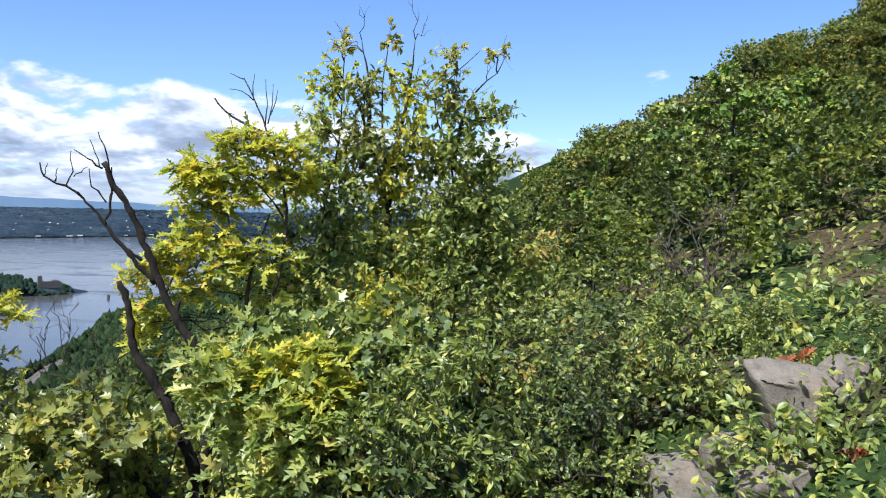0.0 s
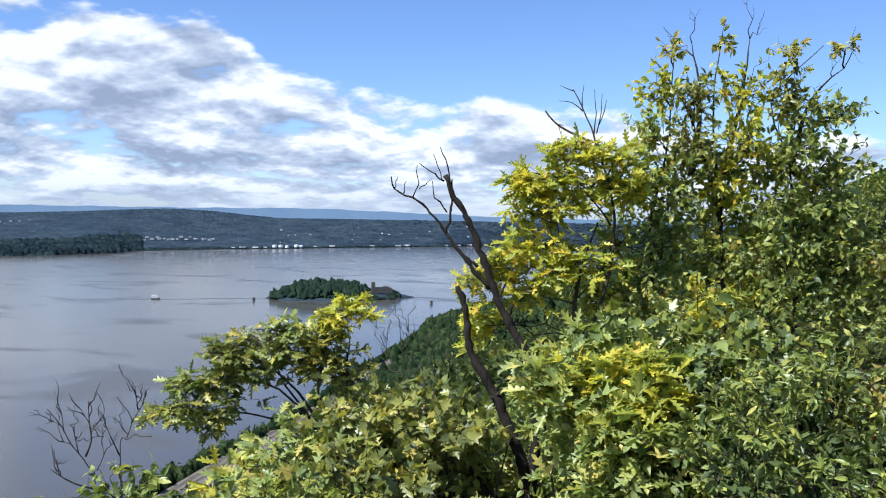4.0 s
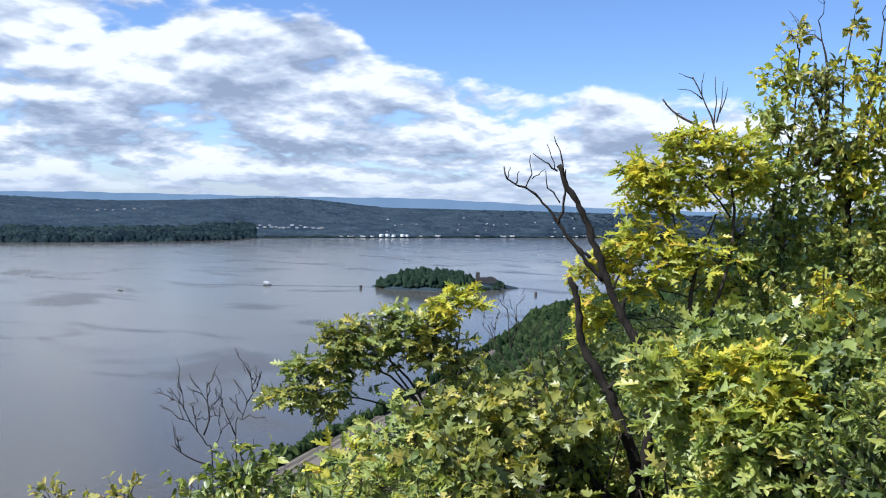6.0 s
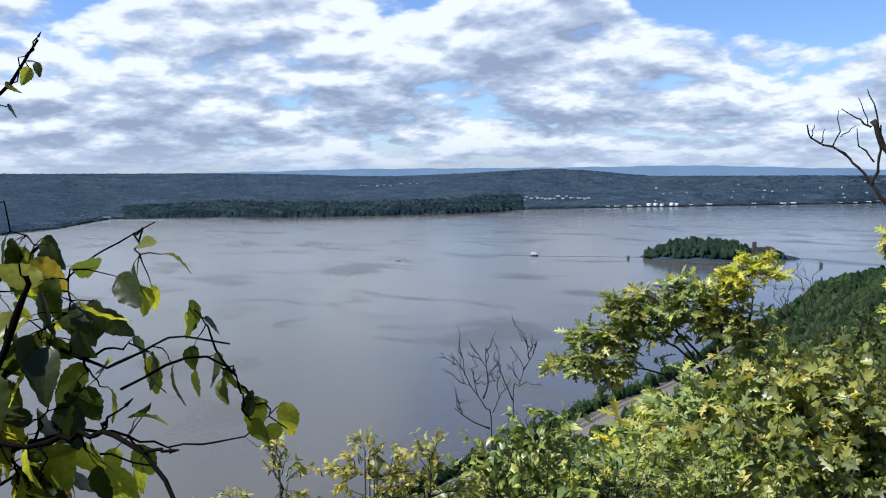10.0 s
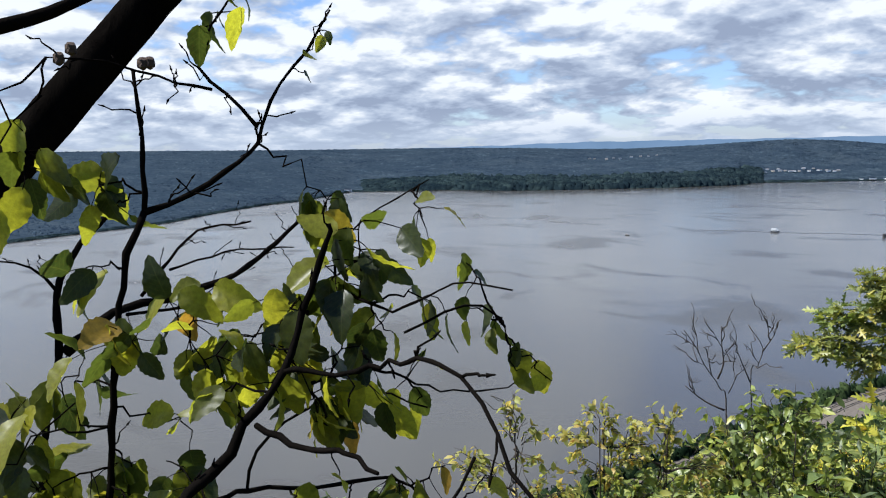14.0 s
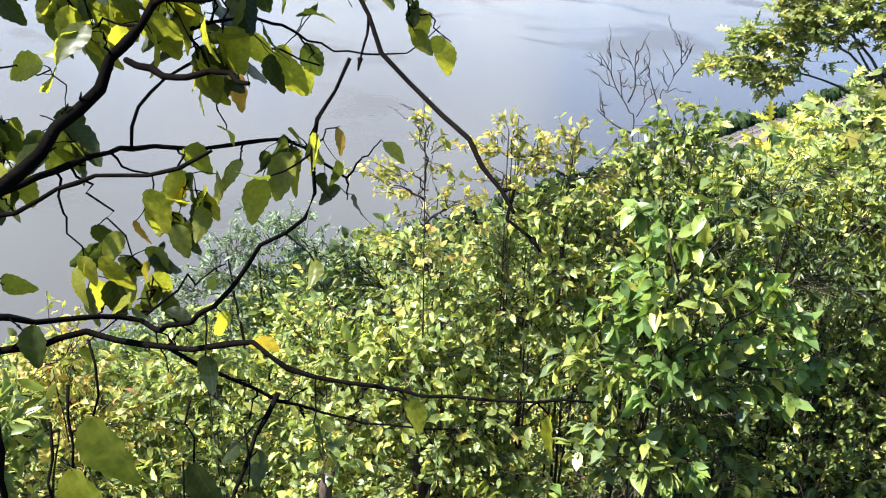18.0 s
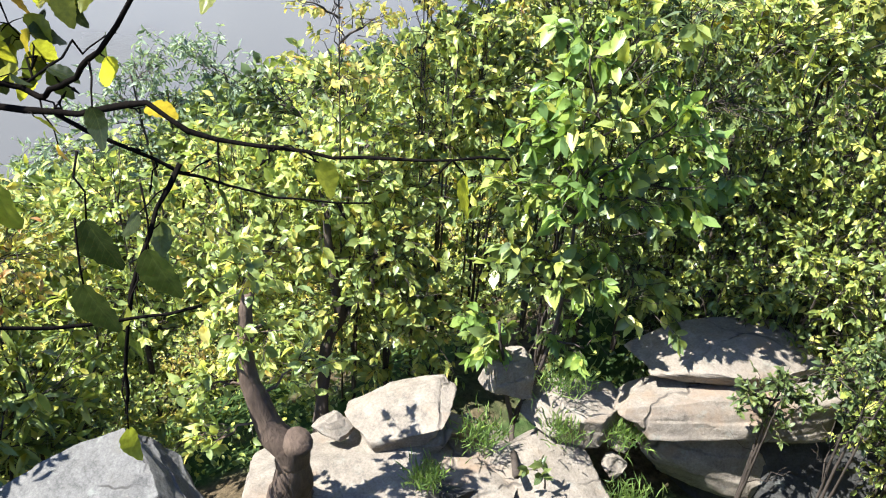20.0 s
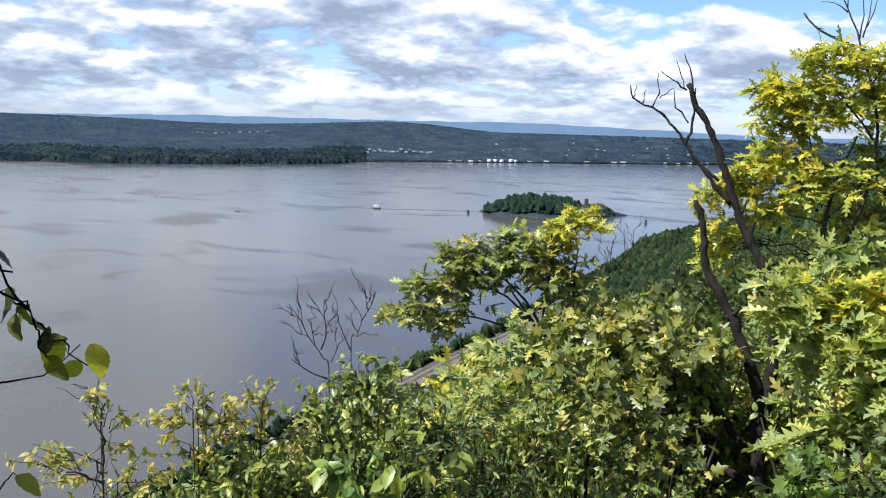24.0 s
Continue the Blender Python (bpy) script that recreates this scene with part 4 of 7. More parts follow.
def plant(name, label, category, base, stems, clumps, leaf="ovate", size=0.08, mat=None, bark=None, r0=0.03, r1=0.006,
          group="", twig=0.0035, per_twig=8, bare=0, droop=0.35, second=None, stem_sides=7, reach=1.0, lots=1.0, widths=(), whorl=False, knots=0.06, outward=0.45):
    """A shrub or tree. stems: lists of points; clumps: (centre, radii, leaves); bare: leafless twigs at each stem's end."""
    bx = np.array(base, float)
    root = thing(name, tuple(bx), label, category, group)
    stem_pts = []
    for k, st in enumerate(stems):
        pts = curve_through([np.array(p) - bx for p in st], 0.10 if knots < 0.1 else 0.04)
        pts[1:-1] += RNG.standard_normal((len(pts) - 2, 3)) * r0 * 0.10
        w = Wood()
        f = 1.0 if k == 0 else 0.72
        a, b = widths[k] if k < len(widths) else (r0 * f, r1)
        w.tube(pts, a, b, stem_sides, knots)
        w.build("trunk" if k == 0 else "limb", bark or M_BARK, root)
        stem_pts.append(pts)
    pool = np.concatenate(stem_pts) if stem_pts else np.zeros((1, 3))
    tw = Wood()
    groups = {}
    for st in stem_pts:
        for _ in range(bare):
            i = RNG.integers(int(len(st) * 0.45), len(st))
            e = st[i] + unit(unit(st[min(i + 1, len(st) - 1)] - st[i - 1]) * 0.6 + RNG.standard_normal(3) * 0.45 + (0, 0, 0.7)) * RNG.uniform(0.15, 0.5) * reach
            p = tw.wiggle(st[i], e, twig * 1.5, twig * 0.5, 0.25, 4, 6)
            for _ in range(2):
                j = RNG.integers(2, 5)
                tw.wiggle(p[j], p[j] + unit(e - st[i] + RNG.standard_normal(3) * 0.15) * RNG.uniform(0.06, 0.2) * reach, twig * 0.8, twig * 0.3, 0.2, 3, 4)
    for ci, (c, rad, count, *own) in enumerate(clumps):
        c, rad = np.array(c, float) - bx, np.array(rad if isinstance(rad, tuple) else (rad, rad, rad * 0.8), float)
        w = c + bx - np.array([-0.26, -0.11, 1.43])
        far, az = math.hypot(w[0], w[1]), math.degrees(math.atan2(-w[0], w[1]))
        if any(a0 < az < a1 and e0 < math.degrees(math.atan2(w[2], far)) < e1 and 1.0 < far < 6.36 for a0, a1, e0, e1 in GAPS):
            continue
        # a bough from the wood towards the clump
        near = pool[np.argmin(np.linalg.norm(pool - (c - np.array([0, 0, 0.35]) * rad[2]), axis=1))]
        bough = tw.wiggle(near, c, max(twig * 2.4, r1 * 0.9), twig * 1.2, 0.12, 5, 7, 0.06)
        nt_ = max(3, int(count * lots / per_twig))
        ends = unit(RNG.standard_normal((nt_, 3))) * (RNG.random((nt_, 1)) ** 0.45) * rad * (1 + 0.18 * RNG.standard_normal((nt_, 1)))
        ends[:, 2] += 0.12 * rad[2]
        key = own[0] if own else (second if ci % 2 and second is not None else (mat or M_GREEN))
        P, T, U = [], [], []
        for e in ends:
            s = bough[RNG.integers(2, len(bough))] - c
            s = s + (e - s) * RNG.uniform(0.05, 0.45)
            pts = tw.wiggle(c + s, c + e, twig, twig * 0.35, 0.2, 3, 4, 0.05)
            m = int(per_twig * RNG.uniform(0.7, 1.3))
            u = np.sqrt(RNG.random(m)) * 0.92 + 0.08
            on = pts[0] + (pts[-1] - pts[0]) * u[:, None] + 0.0
            way = unit(pts[-1] - pts[0])
            tip = unit(way * 0.7 + RNG.standard_normal((m, 3)) * 0.75 + np.array([0, 0, -droop]))
            up = unit(RNG.standard_normal((m, 3)) * 0.75 + np.array([0, 0, 0.85 - outward]) + unit(e) * outward + SUNWARD * 0.35)
            if whorl:
                on = pts[-1] + (pts[0] - pts[-1]) * (RNG.random((m, 1)) ** 2 * 0.35)
                ring = RNG.standard_normal((m, 3))
                ring[:, 2] *= 0.45
                tip = unit(way * 0.45 + unit(ring) + np.array([0, 0, 0.12 - droop * 0.5]))
                up = unit(RNG.standard_normal((m, 3)) * 0.55 + np.array([0, 0, 0.6]) + SUNWARD * 0.4)
            P.append(on)
            T.append(tip)
            U.append(up)
        P, T, U = np.concatenate(P), np.concatenate(T), np.concatenate(U)
        if not len(P):
            continue
        sz = size * RNG.uniform(0.55, 1.25, len(P))
        groups.setdefault(key, []).append(leaf_cloud(P, T, U, sz, leaf))
    ob = tw.build("twig_spray", bark or M_BARK, root)
    if ob:
        tagged(ob, kind="stuff")
    for key, packs in groups.items():
        off, V, F = 0, [], []
        for v, f in packs:
            V.append(v)
            F.append(f + off)
            off += len(v)
        ob = tri_object("crown", np.concatenate(V), np.concatenate(F), key, root)
        tagged(ob, kind="stuff")
    return root


def rock(name, label, place, size, turn=(0, 0, 0), seed=0, mat=None, cuts=16, rough=0.04, power=7.0, grid=13, parent=None, group="loose boulders"):
    """A weathered block: rounded box with broken facets, sunk at its base."""
    rnd = np.random.default_rng(seed + 100)
    bm = bmesh.new()
    bmesh.ops.create_cube(bm, size=2.0)
    bmesh.ops.subdivide_edges(bm, edges=bm.edges[:], cuts=grid, use_grid_fill=True)
    v = np.array([p.co[:] for p in bm.verts])
    v = v / (np.abs(v) ** power).sum(1, keepdims=True) ** (1 / power)
    for _ in range(cuts):
        n = unit(rnd.standard_normal(3) * (1, 1, 0.8))
        dd = rnd.uniform(0.66, 1.0)
        over = np.clip(v @ n - dd, 0, None)
        v = v - over[:, None] * n
    big = np.array([noise.noise_vector(Vector(p * 1.3 + seed * 3.7)) for p in v])
    small = np.array([noise.noise_vector(Vector(p * 5.0 + seed * 1.7)) for p in v])
    v = (v + big * rough * 3.0 + small * rough) * (np.array(size) / 2)
    v[:, 2] += 0.018 * size[2] * np.sign(np.sin(v[:, 2] / size[2] * 19 + 3 * noise.noise(Vector((seed, 1, 2)))))
    for p, q in zip(bm.verts, v):
        p.co = q
    for f in bm.faces:
        f.smooth = True
    ob = part(name, bm, mat or M_ROCK, parent)
    ob.location = place
    ob.rotation_euler = [radians(a) for a in turn]
    if parent is None:
        tagged(ob, label, "rock", group)
    return ob


def foot(p, dx=0.0, dy=0.0):
    """The point of the ground below p."""
    x, y = p[0] + dx, p[1] + dy
    return (x, y, float(ground_z(x, y)) - 0.05)


# ---------------------------------------------------------------- the hilltop: rocks
SOIL_ROCKS = [
    # centre, size, turn, pale (0: darkened for shade, 1: pale, 2: grey)
    ((-1.98, 3.80, -2.060), (1.28, 0.62, 0.16), (-4, -2, 60), 1),
    ((-1.95, 3.60, -2.270), (1.28, 0.72, 0.32), (-7, -2, 60), 1),
    ((-1.897, 3.583, -2.550), (0.80, 0.50, 0.46), (-3, 2, 43), 1),
    ((-1.40, 4.22, -2.780), (2.30, 0.95, 0.90), (3, 0, 45), 0),
    ((-3.011, 2.214, -2.360), (0.72, 0.44, 0.17), (5, -17, 50), 1),
    ((-2.421, 3.048, -2.400), (0.68, 0.46, 0.27), (0, 3, 43), 1),
    ((-2.764, 2.793, -2.220), (0.38, 0.36, 0.34), (4, 8, 50), 1),
    ((-2.983, 2.191, -2.520), (0.70, 0.40, 0.22), (0, -4, 46), 1),
    ((-2.982, 2.022, -2.800), (1.45, 0.85, 0.62), (0, -4, 47), 1),
    ((-2.371, 2.726, -2.800), (1.0, 0.85, 0.66), (2, 3, 44), 1),
    ((-2.684, 2.375, -2.820), (0.80, 0.80, 0.62), (0, 2, 58), 1),
    ((-2.601, 2.029, -2.600), (0.62, 0.30, 0.16), (3, 2, 46), 0),
    ((-3.232, 1.862, -2.460), (0.20, 0.16, 0.12), (10, 10, 20), 1),
    ((-2.799, 2.415, -2.440), (0.24, 0.18, 0.10), (10, 20, 70), 1),
    ((-2.097, 3.004, -2.560), (0.16, 0.14, 0.12), (30, 20, 10), 1),
    ((-2.147, 3.101, -2.480), (0.14, 0.12, 0.10), (30, 60, 10), 1),
    ((-0.757, 4.476, -2.550), (0.9, 0.9, 0.6), (4, -3, 60), 0),
    ((-3.50, 0.66, -2.60), (1.15, 0.80, 0.52), (4, -6, 70), 2),
]
for k, (c, s, turn, pale) in enumerate(SOIL_ROCKS):
    rock("boulder", "pale sunlit granite boulder on the ledge" if pale else "grey lichen-spotted granite boulder on the ledge, darkened for shade",
         c, s, turn, k, (M_ROCKD, M_ROCK, M_ROCKG)[pale], power=16.0, grid=26, rough=0.022, cuts=13)
HILL_ROCKS = [
    ((2.008, 4.859, 0.514), (0.6, 0.5, 0.42), (0, 8, 20)),
    ((2.318, 5.050, 0.513), (0.5, 0.45, 0.4), (10, 0, 60)),
    ((1.331, 4.664, 0.078), (0.5, 0.5, 0.36), (0, 14, 10)),
    ((1.815, 4.419, 0.106), (0.6, 0.55, 0.34), (6, -8, 40)),
    ((1.645, 4.760, 0.180), (0.32, 0.3, 0.26), (0, 0, 40)),
]
for k, (c, s, turn) in enumerate(HILL_ROCKS):
    rock("boulder", "pale grey granite boulder among hillside shrubs", c, s, turn, 40 + k, M_ROCK, group="hillside boulders")
rock("outcrop", "grey granite outcrop at the viewpoint", (0.35, -0.75, -0.35), (2.6, 2.2, 0.9), (0, 0, 20), 77, M_ROCKD)

# ---------------------------------------------------------------- the dead snag and the trees round it
SNAG = (-1.543, 6.163, -1.467)
plant("dead_snag", "leaning dead tree with bare forked dark-barked limbs", "dead tree", foot(SNAG), [
    [foot(SNAG), (-1.547, 6.162, -1.463), (-1.595, 6.152, -1.195), (-1.643, 6.142, -0.903), (-1.673, 6.135, -0.405), (-1.755, 6.116, -0.152), (-1.916, 6.104, 0.202), (-2.031, 6.070, 0.382), (-2.094, 6.051, 0.537), (-2.120, 6.043, 0.772), (-2.180, 6.023, 0.968)],
    [(-1.631, 6.144, -0.542), (-1.605, 6.150, -0.249), (-1.606, 6.150, 0.121), (-1.676, 6.166, 0.457), (-1.820, 6.130, 0.720), (-1.911, 6.105, 0.912), (-1.995, 6.081, 1.147), (-2.088, 6.053, 1.402), (-2.189, 6.020, 1.584), (-2.276, 5.991, 1.778)],
    [(-1.951, 6.094, 0.952), (-2.091, 6.052, 1.115), (-2.256, 5.998, 1.348), (-2.372, 5.957, 1.502), (-2.497, 5.909, 1.614), (-2.621, 5.860, 1.677), (-2.646, 5.850, 1.763)],
    [(-2.244, 6.002, 1.738), (-2.258, 5.997, 1.844), (-2.312, 5.978, 1.985)],
    [(-2.497, 5.909, 1.614), (-2.462, 5.923, 1.709), (-2.469, 5.920, 1.852)],
    [(-2.453, 5.926, 1.676), (-2.367, 5.958, 1.748)],
    [(-2.264, 5.995, 1.348), (-2.237, 6.004, 1.505), (-2.229, 6.007, 1.750)],
    [(-2.260, 5.996, 1.508), (-2.344, 5.967, 1.617), (-2.363, 5.960, 1.735)],
    [(-2.282, 5.989, 1.737), (-2.380, 5.954, 1.801), (-2.454, 5.926, 1.861)],
    [(-2.301, 5.982, 1.741), (-2.327, 5.973, 1.842), (-2.360, 5.961, 1.932)],
    [(-2.559, 5.885, 1.641), (-2.542, 5.892, 1.732)],
    [(-2.621, 5.860, 1.677), (-2.604, 5.867, 1.763)],
    [(-2.041, 6.067, 1.113), (-2.132, 6.039, 1.192)],
    [(-2.087, 6.053, 1.119), (-2.112, 6.045, 1.168)],
    [(-1.887, 6.112, 0.889), (-1.840, 6.125, 0.993)],
    [(-1.820, 6.130, 0.720), (-1.789, 6.138, 0.840)],
    [(-1.733, 6.121, -0.828), (-1.885, 6.083, -0.610), (-2.033, 6.043, -0.424), (-2.101, 6.023, -0.283), (-2.120, 6.017, -0.137)],
    [(-1.742, 6.119, -1.038), (-1.913, 6.076, -0.918), (-2.109, 6.020, -0.825), (-2.291, 5.963, -0.727)],
    [(-1.921, 6.074, 0.144), (-1.839, 6.095, 0.226)],
], [], bark=M_SNAG, r0=0.05, r1=0.012, stem_sides=9, knots=0.14,
    widths=((0.076, 0.020), (0.043, 0.020), (0.019, 0.005), (0.007, 0.0035), (0.006, 0.0025), (0.005, 0.002), (0.012, 0.005), (0.007, 0.003), (0.008, 0.003), (0.005, 0.002), (0.005, 0.002), (0.005, 0.002), (0.012, 0.007), (0.01, 0.006), (0.013, 0.007), (0.016, 0.01), (0.036, 0.014), (0.034, 0.013), (0.02, 0.012)))
STEM = (-1.387, 6.534, 0.352)
plant("oak_sapling", "slender oak sapling with yellowing leaves and bare top twigs", "tree", foot(STEM), [
    [foot(STEM), (-1.390, 6.533, 0.432), (-1.272, 6.554, 0.680), (-1.161, 6.571, 1.057), (-1.130, 6.576, 1.377), (-1.161, 6.571, 1.688), (-1.257, 6.557, 1.975), (-1.315, 6.547, 2.160), (-1.383, 6.535, 2.316), (-1.450, 6.522, 2.448)],
    [(-1.390, 6.533, 0.432), (-1.416, 6.529, 0.726), (-1.372, 6.537, 1.048), (-1.317, 6.546, 1.263), (-1.250, 6.558, 1.452)],
    [(-1.299, 6.550, 2.053), (-1.474, 6.518, 2.132), (-1.579, 6.496, 2.198), (-1.653, 6.480, 2.290)],
    [(-1.383, 6.535, 2.316), (-1.373, 6.537, 2.484)],
    [(-1.378, 6.536, 2.287), (-1.458, 6.521, 2.354), (-1.553, 6.502, 2.363)],
    [(-1.450, 6.522, 2.440), (-1.549, 6.502, 2.479)],
    [(-1.293, 6.551, 2.102), (-1.279, 6.553, 2.262), (-1.294, 6.550, 2.450)],
    [(-1.274, 6.554, 2.118), (-1.245, 6.559, 2.261), (-1.239, 6.560, 2.416)],
    [(-1.257, 6.557, 2.184), (-1.215, 6.563, 2.285), (-1.206, 6.565, 2.370)],
    [(-1.579, 6.496, 2.198), (-1.515, 6.509, 2.173)],
    [(-1.361, 6.539, 1.048), (-1.520, 6.508, 1.311), (-1.568, 6.498, 1.548), (-1.617, 6.488, 1.815)],
    [(-1.152, 6.573, 1.425), (-1.307, 6.548, 1.632), (-1.514, 6.510, 1.816)],
    [(-1.122, 6.577, 1.270), (-1.235, 6.560, 1.054), (-1.428, 6.526, 0.831)],
], [((-1.421, 6.528, 1.962), (0.34, 0.26, 0.12), 216),
    ((-1.146, 6.574, 1.897), (0.26, 0.24, 0.14), 162),
    ((-1.565, 6.499, 1.787), (0.3, 0.26, 0.14), 180),
    ((-1.361, 6.539, 1.710), (0.34, 0.3, 0.12), 198),
    ((-1.814, 6.441, 1.758), (0.2, 0.2, 0.12), 108),
    ((-1.787, 6.448, 1.653), (0.24, 0.2, 0.1), 126),
    ((-1.062, 6.585, 1.714), (0.26, 0.26, 0.16), 162),
    ((-1.706, 6.468, 1.491), (0.28, 0.24, 0.14), 162),
    ((-1.848, 6.433, 1.190), (0.2, 0.2, 0.12), 108),
    ((-1.698, 6.470, 1.250), (0.3, 0.25, 0.14), 162),
    ((-1.453, 6.522, 1.551), (0.24, 0.25, 0.12), 108),
    ((-1.898, 6.420, 1.107), (0.22, 0.2, 0.12), 108),
    ((-2.026, 6.384, 1.077), (0.16, 0.16, 0.08), 72),
    ((-2.178, 6.339, 0.990), (0.14, 0.14, 0.08), 63),
    ((-1.639, 6.483, 1.037), (0.36, 0.3, 0.14), 198),
    ((-1.838, 6.435, 0.866), (0.3, 0.26, 0.14), 162),
    ((-1.438, 6.525, 1.100), (0.26, 0.26, 0.14), 108),
    ((-2.066, 6.373, 0.637), (0.16, 0.2, 0.2), 126),
    ((-2.217, 6.326, 0.547), (0.12, 0.14, 0.14), 72),
    ((-1.238, 6.560, 1.133), (0.3, 0.3, 0.16), 144)],
    leaf="oak", size=0.12, mat=M_YELLOW, second=M_YELLOW, bark=M_BARK, r0=0.03, r1=0.004, per_twig=6, lots=1.05, whorl=True, twig=0.0028,
    widths=((0.03, 0.004), (0.022, 0.006), (0.01, 0.006), (0.005, 0.002), (0.005, 0.002), (0.004, 0.002), (0.006, 0.002), (0.006, 0.002), (0.005, 0.002), (0.004, 0.002), (0.01, 0.003), (0.009, 0.003), (0.01, 0.004)))
LOWOAK = (-0.986, 5.486, 0.134)
plant("scrub_oak", "low scrub oak with bright yellow-green lobed leaves", "tree", foot(LOWOAK), [
    [foot(LOWOAK), LOWOAK, (-0.960, 5.490, 0.351)], [LOWOAK, (-1.311, 5.479, 0.316)], [LOWOAK, (-0.694, 5.522, 0.408)]],
    [((-1.313, 5.478, 0.388), (0.38, 0.35, 0.22), 260), ((-0.927, 5.494, 0.389), (0.42, 0.35, 0.25), 320), ((-1.200, 5.602, 0.599), (0.25, 0.25, 0.16), 110),
     ((-0.756, 5.465, 0.447), (0.24, 0.3, 0.2), 150), ((-1.080, 5.420, 0.137), (0.4, 0.35, 0.25), 240)],
    leaf="oak", size=0.150, mat=M_LIME, second=M_YELLOW, r0=0.03, whorl=True, per_twig=7, lots=1.8)
MAPLE = (-0.190, 6.998, -0.917)
